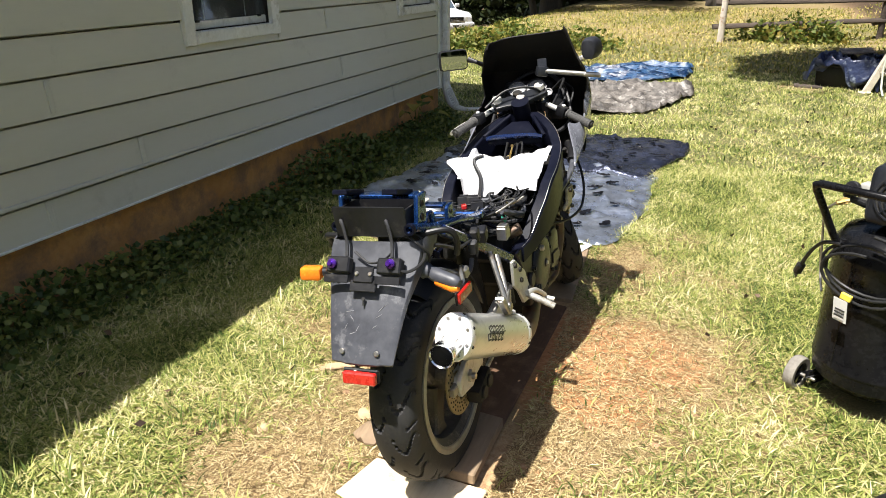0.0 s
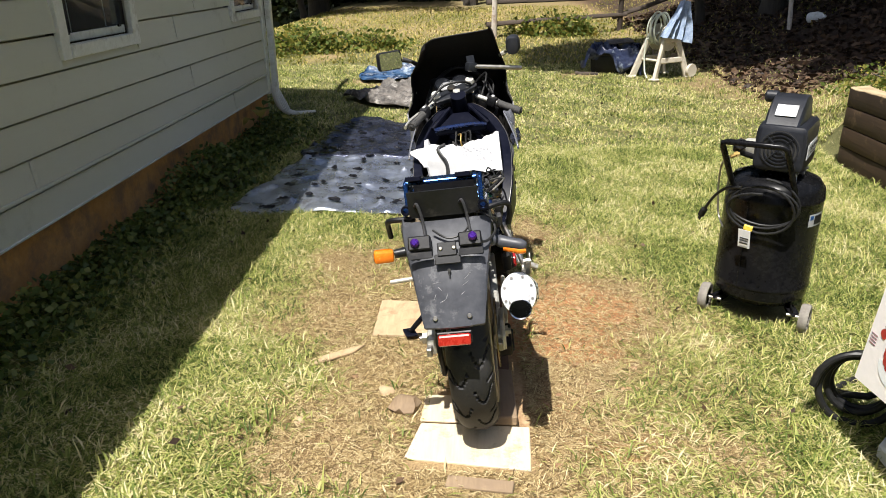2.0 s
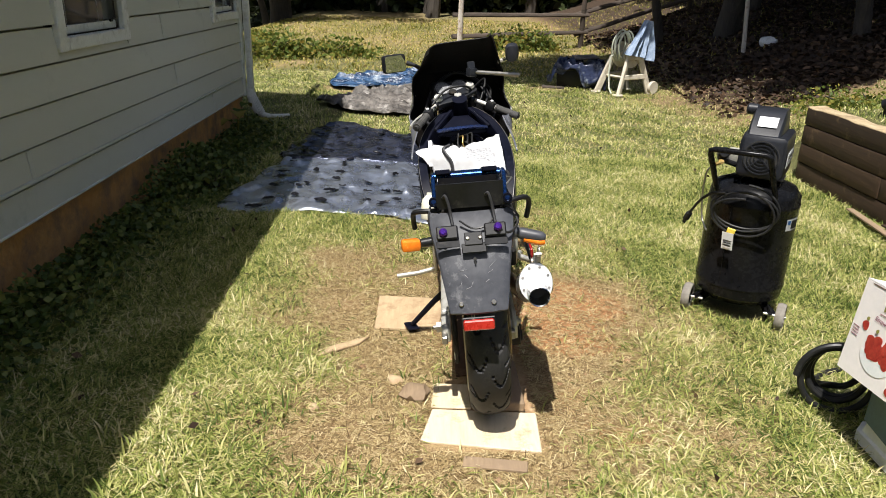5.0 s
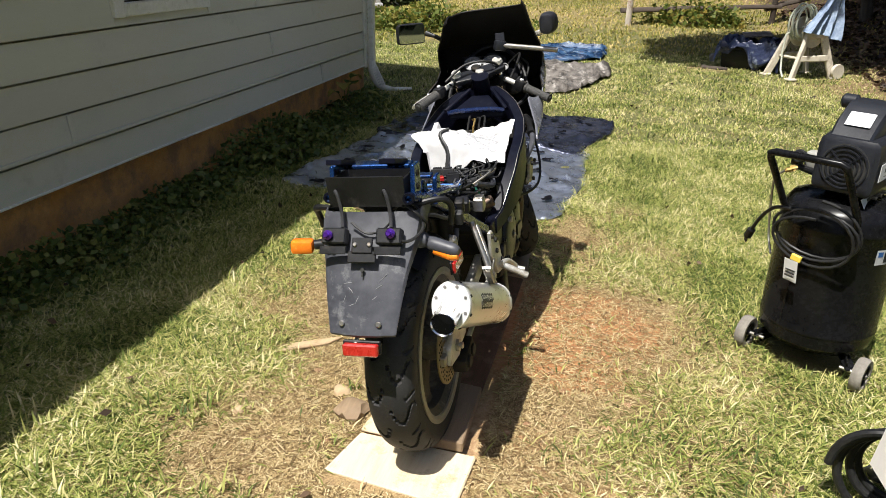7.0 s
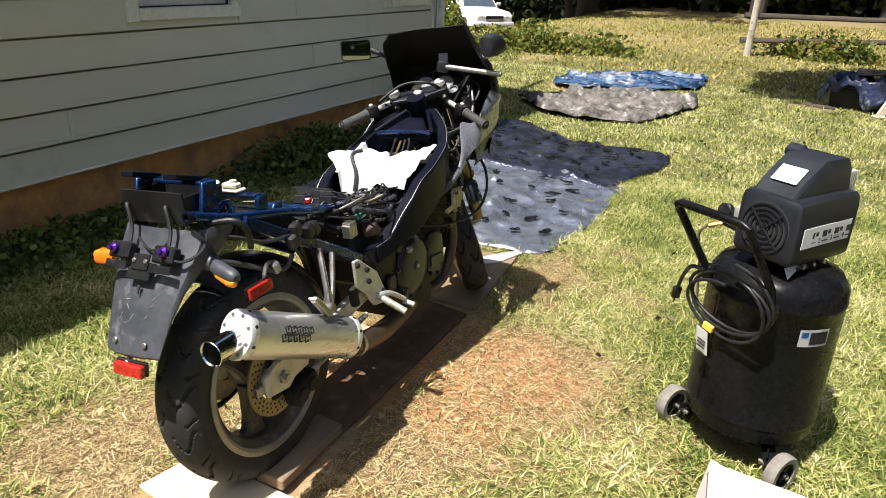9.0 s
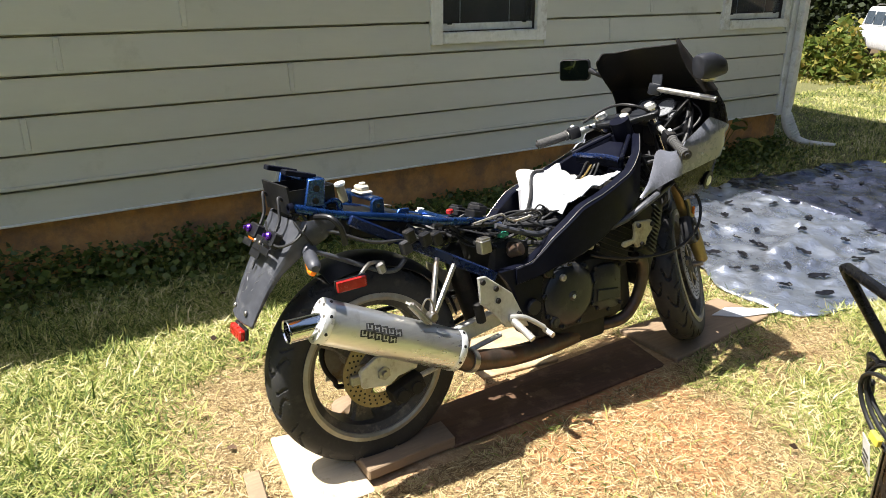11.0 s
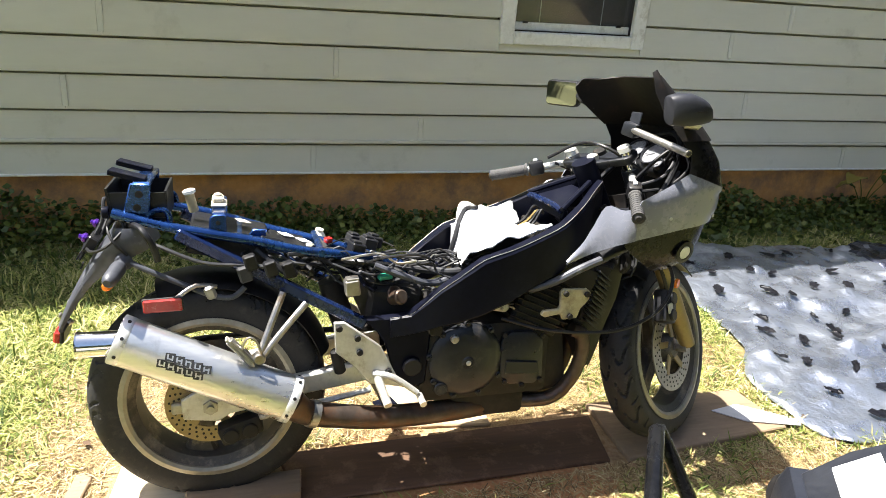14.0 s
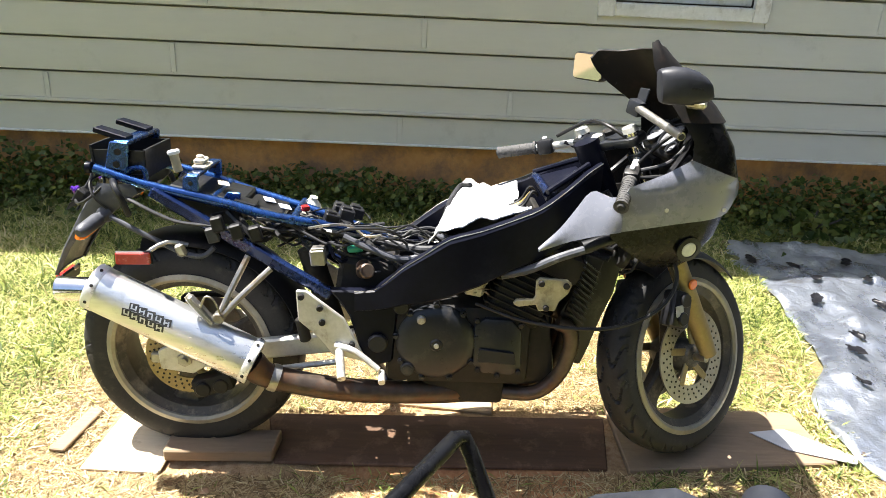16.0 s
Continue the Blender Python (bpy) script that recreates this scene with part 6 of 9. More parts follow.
# mounting rod clamped above the yoke
rd = bp("mount_rod", tube([(0.075, 1.190, 1.060), (0.300, 1.236, 1.022)], 0.0105, 14), "steel", "bare steel accessory rod")
part("rod_clamp", box(0.045, 0.04, 0.040, (0.070, 1.195, 1.058), (0, 12, 30), bevel=0.006, seg=2), M["engine"], rd)
part("rod_mount", box(0.038, 0.006, 0.036, (0.070, 1.205, 1.090), (-14, 0, 20), bevel=0.002), M["engine"], rd)
part("rod_bore", disc(0.0075, 0.002, (0.3010, 1.2362, 1.0218), (0, 100, 12), 12), M["unlit_dark"], rd)
# instruments
im = pose(-0.030, 1.312, 0.975, 46, 2, 6)
ins = bp("instrument_panel", moved(box(0.215, 0.105, 0.050, (0, 0.0, -0.028), bevel=0.020, seg=3), im), "plastic", "black instrument cluster with pale dials")
for x_, y_, r_ in ((-0.046, 0.0, 0.037), (0.040, 0.004, 0.040), (0.092, -0.026, 0.015)):
    part("dial_rim", moved(lathe([(r_, -0.004), (r_ + 0.004, -0.004), (r_ + 0.004, 0.010), (r_, 0.010)], 28, (x_, y_, 0), closed=True), im), M["engine"], ins)
    part("dial_face", moved(disc(r_, 0.003, (x_, y_, 0.002), n=28), im), M["dial_grey"], ins)
    part("dial_marks", moved(joined(*[box(0.0016, r_ * 0.18, 0.0006, (x_ + r_ * 0.82 * math.sin(a), y_ + r_ * 0.82 * math.cos(a), 0.0040), (0, 0, -math.degrees(a))) for a in [radians(-130 + 26 * q) for q in range(11)]] + [box(0.002, r_ * 0.7, 0.0008, (x_ - r_ * 0.25, y_ - r_ * 0.15, 0.0046), (0, 0, 120))]), im), M["ink"], ins)

# fairing: a bowl of upright sections, open to the rear
FA = ((0.655, 0.165, 1.36, 1.25, 0.0, 0.0), (0.685, 0.195, 1.405, 1.21, 0.0, 0.0), (0.735, 0.218, 1.445, 1.15, 0.0, 0.0), (0.775, 0.228, 1.459, 1.12, 0.0, 0.0), (0.789, 0.230, 1.461, 1.12, 0.0, 0.0), (0.79, 0.241, 1.470, 1.12, 0.0, 0.0), (0.815, 0.244, 1.478, 1.135, 0.0, 0.0), (0.84, 0.246, 1.485, 1.135, 0.0, 0.0), (0.868, 0.247, 1.485, 1.135, 0.0, 0.0), (0.89, 0.248, 1.48, 1.15, 0.0, 0.0), (0.92, 0.248, 1.47, 1.24, 0.0, 0.02), (0.955, 0.244, 1.46, 1.3, 0.0, 0.018), (1.0, 0.236, 1.435, 1.295, 0.002, 0.006), (1.05, 0.222, 1.395, 1.262, 0.004, 0.0))
SC = ((1.045, 0.224, 1.408, 1.262, 0.004), (1.08, 0.207, 1.38, 1.235, 0.008), (1.12, 0.188, 1.335, 1.205, 0.014), (1.16, 0.174, 1.29, 1.185, 0.018), (1.19, 0.164, 1.25, 1.180, 0.020), (1.207, 0.150, 1.232, 1.180, 0.022))


def edge_z(y):
    """Height of the side panel's lower edge."""
    return float(np.interp(y, [0.94, 1.017, 1.147, 1.28, 1.42, 1.48], [0.716, 0.742, 0.772, 0.794, 0.812, 0.818]))


def cowl_shade_z(y):
    """Height of the line above which the cowl is painted black for its shade."""
    return 0.955 - 0.35 * min(0.17, max(0, y - 1.30))


def bowl(levels, tip=False):
    rows = []
    for z, w, f_, r_, c_, *more in levels:
        row = []
        inset = more[0] if more else 0.0
        n_ = 28
        for k in range(n_ + 1):
            u = -1 + 2 * k / n_
            a = abs(u)
            if a > 0.55:
                t_ = (1 - a) / 0.45
                y = r_ + (f_ - (f_ - r_) * 0.42 - r_) * t_
                x = w * (1.0 - 0.06 * t_ * t_) - inset * (1 - t_) ** 1.3
            else:
                t_ = (a / 0.55)
                ph = t_ * math.pi / 2
                y = f_ - (f_ - r_) * 0.42 * (1 - math.cos(ph) ** 0.9)
                x = w * 0.94 * math.sin(ph) ** 0.85
            x = math.copysign(x, u) + c_
            zz_ = z
            if not tip:
                zz_ += max(0, 1 - abs(z - 0.79) / 0.12) * (edge_z(y) - 0.79) + max(0, 1 - abs(z - 0.955) / 0.07) * (cowl_shade_z(y) - 0.955)
            if tip:
                zz_ += (z - 1.045) / 0.155 * (0.016 * u + 0.010 * math.exp(-((u - 0.8) / 0.12) ** 2) - 0.020 * math.exp(-((u + 1.0) / 0.2) ** 2) - 0.006 * math.exp(-((u + 0.5) / 0.15) ** 2))
                if u < -0.3:
                    y -= 0.075 * (z - 1.045) / 0.155 * min(1, (-u - 0.3) / 0.4)
            row.append(Vector((x, y, zz_)))
        rows.append(row)
    return skin(rows, 0.0045)


fg = bp("fairing", bowl(FA), "fairing", "satin black half fairing, scratched, with bare edges", 0.7)
bp("windscreen", bowl(SC, True), "fairing_in", "opaque black windscreen with a torn edge", 0.7)
def inner_side(ob, cy_, dark, belly_and_shade=None):
    """The hollow side of a shell takes a second material."""
    ob.data.materials.append(dark)
    if belly_and_shade:
        ob.data.materials.append(belly_and_shade)
    # black below is the real belly, black above is shade painted on the cowl
    for f in ob.data.polygons:
        if f.normal.x * f.center.x + f.normal.y * (f.center.y - cy_) < 0:
            f.material_index = 1
        elif belly_and_shade and (f.center.z < edge_z(f.center.y) - 0.0006 or f.center.z > cowl_shade_z(f.center.y)):
            f.material_index = 2


inner_side(fg, 1.20, M["fairing_in"], M["tank"])
for s in (1, -1):
    tip_rows = []
    for k in range(17):
        t_ = k / 16
        lo_ = Vector([float(np.interp(t_, [0, 0.4, 0.75, 1], q)) for q in ((0.2400, 0.2415, 0.2410, 0.2400), (0.940, 1.017, 1.09, 1.142), (0.716, 0.742, 0.760, 0.771))])
        hi_ = Vector([float(np.interp(t_, [0, 0.22, 0.42, 0.60, 0.70, 0.80, 0.90, 1], q)) for q in ((0.2398, 0.232, 0.214, 0.195, 0.196, 0.208, 0.222, 0.2375), (0.942, 0.988, 1.026, 1.062, 1.084, 1.104, 1.122, 1.142), (0.719, 0.766, 0.811, 0.858, 0.862, 0.853, 0.852, 0.866))])
        tip_rows.append([Vector((s * (p_.x + 0.004 * math.sin(math.pi * q / 8)), p_.y, p_.z)) for q in range(9) for p_ in (lo_.lerp(hi_, q / 8),)])
    tipm = skin(tip_rows, 0.0045)
    part("fairing_tip", tipm, M["fairing"], fg)
    for x_, y_, z_ in ((0.199, 1.070, 0.847), (0.240, 1.248, 0.831), (0.212, 1.403, 0.831), (0.216, 1.390, 0.941), (0.2425, 0.952, 0.727)):
        part("fairing_screw", disc(0.006, 0.005, (s * x_, y_, z_), (0, 90, 0), 10, 0.002), M["alloy"], fg)
    lp = part("fog_lamp", lathe([(0.020, 0), (0.032, 0.004), (0.034, 0.010), (0.022, 0.012), (0.021, 0.006), (0, 0.006)], 24, (s * 0.196, 1.331, 0.722), (0, s * 100, 14)), M["plastic"], fg, "small round running lamp")
    part("lamp_lens", disc(0.0205, 0.006, (s * 0.204, 1.333, 0.720), (0, s * 100, 14), 20, 0.002), M["lens"], lp)
bp("fairing_stay", tube([(0.10, 1.12, 0.80), (0.17, 1.22, 0.85), (0.12, 1.33, 0.98), (0.0, 1.38, 1.04), (-0.12, 1.33, 0.98), (-0.17, 1.22, 0.85), (-0.10, 1.12, 0.80)], 0.009, 8, curve=5), "plastic")
bp("headlamp_shell", box(0.26, 0.10, 0.13, (0, 1.38, 0.89), bevel=0.03, seg=2), "plastic")
# mirrors
mh_ = bmesh.new()
ring_skin(mh_, [[Vector((0.272 + 0.12 * (y_ - 1.24) + hx * math.copysign(abs(math.cos(a)) ** 0.75, math.cos(a)), y_ - 0.006 * math.sin(a), (lo_ + hi_) / 2 + (hi_ - lo_) / 2 * math.copysign(abs(math.sin(a)) ** 0.62, math.sin(a)))) for a in [2 * math.pi * k / 28 for k in range(28)]]
                for y_, lo_, hi_, hx in ((1.180, 1.100, 1.162, 0.018), (1.182, 1.094, 1.167, 0.024), (1.190, 1.091, 1.171, 0.029), (1.212, 1.090, 1.176, 0.032), (1.240, 1.092, 1.176, 0.032), (1.266, 1.096, 1.168, 0.029), (1.286, 1.101, 1.156, 0.024), (1.296, 1.108, 1.146, 0.017), (1.299, 1.114, 1.138, 0.009))])
mr = bp("mirror_right", mh_, "mirror_shell", "folded grey-black mirror head")
part("mirror_badge", joined(*[box(0.0012, 0.006, 0.005, (0.3075, 1.243 + 0.0075 * k, 1.131)) for k in range(4)]), M["plastic"], mr)
part("mirror_stalk", tube([(0.205, 1.285, 1.085), (0.245, 1.270, 1.100), (0.270, 1.255, 1.120)], [0.010, 0.009, 0.012], 10), M["chrome"], mr, "bright mirror stalk")
part("mirror_foot", box(0.03, 0.05, 0.022, (0.222, 1.288, 1.090), (0, -20, -20), bevel=0.006), M["alloy"], mr)
lm_m = pose(-0.284, 1.133, 1.134, -0.3, 3, 36)
ml_ = bp("mirror_left", moved(plate([(-0.062, -0.034), (-0.054, -0.043), (0.050, -0.040), (0.060, -0.030), (0.056, 0.036), (0.046, 0.044), (-0.056, 0.040), (-0.064, 0.030)], 0.030, pose(0, 0.030, 0, 90, 0, 0), 0.008, 2), lm_m), "plastic", "rectangular black mirror with clear glass")
part("mirror_glass", moved(plate([(-0.057, -0.032), (-0.050, -0.038), (0.046, -0.035), (0.055, -0.027), (0.051, 0.033), (0.042, 0.039), (-0.052, 0.035), (-0.059, 0.027)], 0.002, pose(0, 0.0010, 0, 90, 0, 0)), lm_m), M["mirror"], ml_, "mirror glass")
part("mirror_stalk", tube([(-0.235, 1.170, 1.130), (-0.20, 1.165, 1.118), (-0.18, 1.20, 1.10)], [0.012, 0.008, 0.010], 10), M["plastic"], ml_)
# plastic bottle wedged at the left of the subframe
bp("fluid_bottle", lathe([(0.0, 0.0), (0.026, 0.002), (0.030, 0.010), (0.030, 0.062), (0.027, 0.078), (0.016, 0.092), (0.012, 0.096), (0.012, 0.104)], 24, (-0.172, 0.300, 0.628), (-12, 8, 0)), "bottle_white", "milky white plastic fluid bottle")
bp("chain_guard", plate([(-0.10, 0.235), (0.02, 0.228), (0.10, 0.25), (0.13, 0.33), (0.10, 0.378), (-0.02, 0.372), (-0.085, 0.33)], 0.004, yz(-0.112), 0.0015), "alloy", "bare silver chain guard panel")
# hoses along the right side
bp("speed_cable", tube([(0.15, 0.80, 0.530), (0.19, 0.92, 0.503), (0.215, 1.06, 0.494), (0.215, 1.18, 0.505), (0.200, 1.285, 0.555), (0.175, 1.325, 0.635), (0.14, 1.29, 0.72)], 0.0055, 8, curve=6), "cable", "loose hanging black cable")
bp("coolant_hose", tube([(0.185, 0.86, 0.625), (0.20, 0.93, 0.650), (0.215, 1.0, 0.690), (0.205, 1.08, 0.715)], 0.0115, 10, curve=4), "fender", "grey wrapped hose")
bp("front_hose", tube([(0.205, 1.06, 0.715), (0.19, 1.14, 0.740), (0.16, 1.20, 0.755)], 0.017, 12, curve=4), "plastic")
bp("horn", joined(disc(0.036, 0.030, (0.10, 1.185, 0.665), (70, 0, 30), 24, 0.006), disc(0.018, 0.05, (0.10, 1.175, 0.665), (70, 0, 30), 16, 0.004)), "engine_dark")
for k in range(12):
    r_ = bike_rng
    bp("front_wire", tube([(r_.uniform(-0.12, 0.15), 1.05 + r_.uniform(-0.05, 0.1), r_.uniform(0.68, 0.80)), (r_.uniform(-0.12, 0.15), 1.15, r_.uniform(0.62, 0.85)), (r_.uniform(-0.1, 0.16), 1.22, r_.uniform(0.62, 0.80)), (r_.uniform(-0.1, 0.12), 1.28, r_.uniform(0.7, 0.85))], r_.choice([0.004, 0.006]), 6, curve=4), r_.choice(["cable", "wire", "cable"]))


# ==== air compressor ====
CU, CV = Vector((0.846, -0.533, 0)), Vector((0.533, 0.846, 0))
CM = Matrix(((CU.x, CV.x, 0, 1.313), (CU.y, CV.y, 0, 0.908), (0, 0, 1, 0.002), (0, 0, 0, 1)))
comp = thing("air_compressor", "black upright air compressor on two wheels on the grass", "air compressor", CM)


def cp(name, bm, mat, label="", parent=None):
    return part(name, bm, M[mat], parent or comp, label)


TC = (-0.010, 0.120)
tk = cp("tank", lathe([(0.0000, 0.070), (0.0962, 0.074), (0.1635, 0.092), (0.1943, 0.125), (0.1991, 0.165), (0.1991, 0.168), (0.2015, 0.172), (0.2015, 0.182), (0.1991, 0.186), (0.1991, 0.560), (0.2015, 0.564), (0.2015, 0.574), (0.1991, 0.578), (0.1972, 0.610), (0.1732, 0.645), (0.1154, 0.668), (0.0000, 0.678)], 64, (TC[0], TC[1], 0)), "tank", "glossy black tank with welded seams")
cp("seam", tube([(TC[0] - 0.06, TC[1] - 0.1955, 0.19), (TC[0] - 0.06, TC[1] - 0.1955, 0.56)], 0.0025, 6), "tank", "", tk)
for s in (-1, 1):
    cp("axle_bracket", joined(bar_between((s * 0.182, 0.0, 0.066), (s * 0.120, 0.055, 0.100), 0.044, 0.006, 0.002), bar_between((s * 0.16, 0.0, 0.065), (s * 0.10, 0.10, 0.11), 0.006, 0.06, 0.002)), "tank", "black steel axle bracket")
for s in (-1, 1):
    cp("axle", tube([(s * 0.235, 0, 0.064), (s * 0.14, 0, 0.064)], 0.007, 10), "steel")
for s in (-1, 1):
    w = new("wheel")
    w.parent = comp
    w.matrix_local = Matrix.Translation((s * 0.212, 0, 0.064))
    part("tyre", lathe([(0.044, -0.018), (0.060, -0.019), (0.0645, -0.012), (0.0650, 0.0), (0.0645, 0.012), (0.060, 0.019), (0.044, 0.018)], 36, (0, 0, 0), (0, 90, 0), closed=True), M["wheel_rubber"], w, "dusty grey rubber tyre")
    part("rim", joined(lathe([(0.040, -0.012), (0.046, -0.014), (0.046, 0.014), (0.040, 0.012)], 28, (0, 0, 0), (0, 90, 0), closed=True), disc(0.012, 0.036, (0, 0, 0), (0, 90, 0), 14, 0.003), *[moved(box(0.012, 0.008, 0.034, (0, 0, 0.026)), pose(0, 0, 0, 60 * k)) for k in range(6)]), M["plastic"], w, "black spoked wheel")
    part("axle_cap", disc(0.008, 0.008, (s * 0.022, 0, 0), (0, 90, 0), 12, 0.002), M["chrome"], w)
cp("rubber_foot", lathe([(0.022, 0.0), (0.020, 0.03), (0.012, 0.035), (0.010, 0.10)], 16, (0.0, 0.285, 0.0)), "plastic")
cp("handle", tube([(-0.135, -0.050, 0.600), (-0.150, -0.070, 0.640), (-0.180, -0.177, 0.808), (-0.179, -0.190, 0.829), (-0.163, -0.194, 0.836), (0.045, -0.196, 0.838), (0.062, -0.192, 0.830), (0.066, -0.178, 0.808), (0.098, -0.080, 0.640), (0.105, -0.072, 0.575)], 0.0125, 12), "tank", "bent black tube handle")
for x_, y_, z_ in ((-0.135, -0.055, 0.600), (0.105, -0.075, 0.570)):
    cp("handle_lug", box(0.03, 0.04, 0.05, (x_, y_ + 0.012, z_), bevel=0.005), "tank")
# pump shroud
sh = bmesh.new()
rings = []
for v_, hw, lo, hi in ((-0.036, 0.084, 0.712, 0.872), (-0.026, 0.096, 0.700, 0.886), (0.04, 0.100, 0.696, 0.892), (0.16, 0.100, 0.694, 0.894), (0.245, 0.098, 0.694, 0.890), (0.258, 0.088, 0.702, 0.878)):
    rings.append([Vector((a * hw + 0.006, v_, lo + (hi - lo) * b)) for a, b in ((-0.86, 0), (0.86, 0), (0.97, 0.06), (1, 0.16), (1, 0.82), (0.95, 0.95), (0.84, 1), (-0.84, 1), (-0.95, 0.95), (-1, 0.82), (-1, 0.16), (-0.97, 0.06))])
ring_skin(sh, rings)
shr = cp("shroud", sh, "shroud", "dark grey moulded pump shroud")
hm = bmesh.new()
rings = []
for v_, hw, hi in ((-0.012, 0.066, 0.888), (0.035, 0.069, 0.936), (0.085, 0.070, 0.968), (0.11, 0.070, 0.984), (0.215, 0.068, 0.984), (0.236, 0.066, 0.968)):
    rings.append([Vector((a * hw - 0.004, v_, 0.845 + (hi - 0.845) * b)) for a, b in ((-1.15, 0), (1.15, 0), (1.05, 0.55), (1.0, 0.86), (0.88, 1), (-0.88, 1), (-1.0, 0.86), (-1.05, 0.55))])
ring_skin(hm, rings)
cp("shroud_hump", hm, "shroud", "", shr)
cp("air_filter", disc(0.026, 0.055, (-0.092, 0.195, 0.968), (0, 90, 0), 20, 0.008), "shroud", "round intake filter", shr)
cp("warning_label", plate([(-0.040, -0.030), (0.040, -0.030), (0.040, 0.030), (-0.040, 0.030)], 0.0012, pose(0.0, 0.036, 0.9400, 39)), "white_label", "white sticker", shr)
# round grille: rings and crossing spokes
gr = [lathe([(0.0148 * k + 0.010, -0.003), (0.0148 * k + 0.0150, -0.003), (0.0148 * k + 0.0150, 0.003), (0.0148 * k + 0.010, 0.003)], 36, (0.006, -0.0385, 0.792), (90, 0, 0), closed=True) for k in range(5)]
gr += [box(0.146, 0.006, 0.005, (0.006, -0.0405, 0.792), (0, 45 + 90 * k, 0)) for k in range(2)]
cp("fan_grille", joined(*gr), "shroud", "round moulded cooling grille", shr)
cp("grille_recess", disc(0.0775, 0.003, (0.006, -0.0352, 0.792), (90, 0, 0), 36), "unlit_dark", "", shr)
# side panel with step pictures
cp("side_label", box(0.0015, 0.235, 0.060, (0.1065, 0.110, 0.785), (0, 0, 1.0)), "white_label", "pale instruction label with numbered steps", shr)
ink = []
for k in range(4):
    y_ = 0.028 + 0.058 * k
    ink += [box(0.0012, 0.020, 0.018, (0.1079, y_ + 0.010, 0.790)), box(0.0012, 0.012, 0.012, (0.1079, y_ + 0.032, 0.792)), box(0.0012, 0.030, 0.003, (0.1079, y_ + 0.016, 0.768))]
cp("label_print", joined(*ink), "ink", "", shr)
for k, ch in enumerate("1234"):
    cu = bpy.data.curves.new("step_number", "FONT")
    cu.body, cu.size, cu.extrude = ch, 0.022, 0.0004
    dg = bpy.context.evaluated_depsgraph_get()
    tmp = bpy.data.objects.new("step_number", cu)
    scene.collection.objects.link(tmp)
    bpy.context.view_layer.update()
    me_ = bpy.data.meshes.new_from_object(tmp.evaluated_get(bpy.context.evaluated_depsgraph_get()))
    bpy.data.objects.remove(tmp)
    me_.transform(Matrix(((0, 0, 1, 0.1081), (1, 0, 0, 0.012 + 0.058 * k), (0, 1, 0, 0.764), (0, 0, 0, 1))))
    me_.materials.append(M["ink"])
    o_ = new("step_number", me_)
    o_.parent = shr
cp("lower_label", box(0.0015, 0.10, 0.035, (0.078, 0.055, 0.668), (0, -30, 0)), "white_label", "small silver rating plate")
cp("label_strip", box(0.0012, 0.045, 0.022, (0.0786, 0.075, 0.6686), (0, -30, 0)), "ink")
for k in range(3):
    cp("manifold_bolt", disc(0.007, 0.02, (0.095, 0.045 + 0.05 * k, 0.690), (0, 90, 0), 8, 0.002), "steel")
for k in range(4):
    cp("cylinder_fin", box(0.10, 0.005, 0.12, (0.006, 0.258 + 0.009 * k, 0.88), bevel=0.001), "alloy", "dull alloy cooling fin")
cp("pump_head", box(0.09, 0.05, 0.10, (0.006, 0.270, 0.84), bevel=0.01), "engine_dark")
# label on the tank
lb = bmesh.new()
rws = []
for z_ in (0.470, 0.525):
    rws.append([Vector((TC[0] + 0.2008 * math.cos(a), TC[1] + 0.2008 * math.sin(a), z_)) for a in np.linspace(-0.58, -0.10, 9).tolist()])
ring_skin(lb, rws, closed=False, cap=False)
bmesh.ops.solidify(lb, geom=lb.faces[:], thickness=0.0008)
cp("tank_label", lb, "white_label", "white and blue warning label", tk)
lb = bmesh.new()
rws = []
for z_ in (0.478, 0.517):
    rws.append([Vector((TC[0] + 0.2019 * math.cos(a), TC[1] + 0.2019 * math.sin(a), z_)) for a in np.linspace(-0.42, -0.13, 7).tolist()])
ring_skin(lb, rws, closed=False, cap=False)
bmesh.ops.solidify(lb, geom=lb.faces[:], thickness=0.0006)
cp("label_print", lb, "ink", "", tk)
lb = bmesh.new()
rws = []
for z_ in (0.500, 0.518):
    rws.append([Vector((TC[0] + 0.2019 * math.cos(a), TC[1] + 0.2019 * math.sin(a), z_)) for a in np.linspace(-0.55, -0.45, 4).tolist()])
ring_skin(lb, rws, closed=False, cap=False)
bmesh.ops.solidify(lb, geom=lb.faces[:], thickness=0.0006)
cp("label_symbol", lb, "blue_print", "", tk)
# regulator, gauge, hose
cp("regulator", joined(tube([(-0.10, 0.03, 0.735), (-0.155, 0.00, 0.755)], 0.012, 10), disc(0.024, 0.024, (-0.150, -0.005, 0.790), (75, 0, 0), 20, 0.004), disc(0.022, 0.04, (-0.165, 0.02, 0.770), (0, 90, 20), 16, 0.006)), "plastic", "black regulator knob and gauge")
cp("brass_fitting", joined(tube([(-0.150, -0.01, 0.750), (-0.178, -0.035, 0.738)], 0.009, 8), disc(0.013, 0.012, (-0.160, -0.018, 0.747), (60, 40, 0), 6)), "brass", "brass hose fitting")
cp("pressure_switch", box(0.06, 0.05, 0.06, (-0.115, 0.05, 0.775), bevel=0.008, seg=2), "alloy", "grey pressure switch")
cp("unloader_line", tube([(-0.178, -0.035, 0.738), (-0.21, -0.03, 0.70), (-0.222, 0.01, 0.60), (-0.21, 0.02, 0.47), (-0.17, -0.03, 0.42)], 0.0042, 7, curve=5), "steel", "thin grey air line")
# cord coil
cpts = []
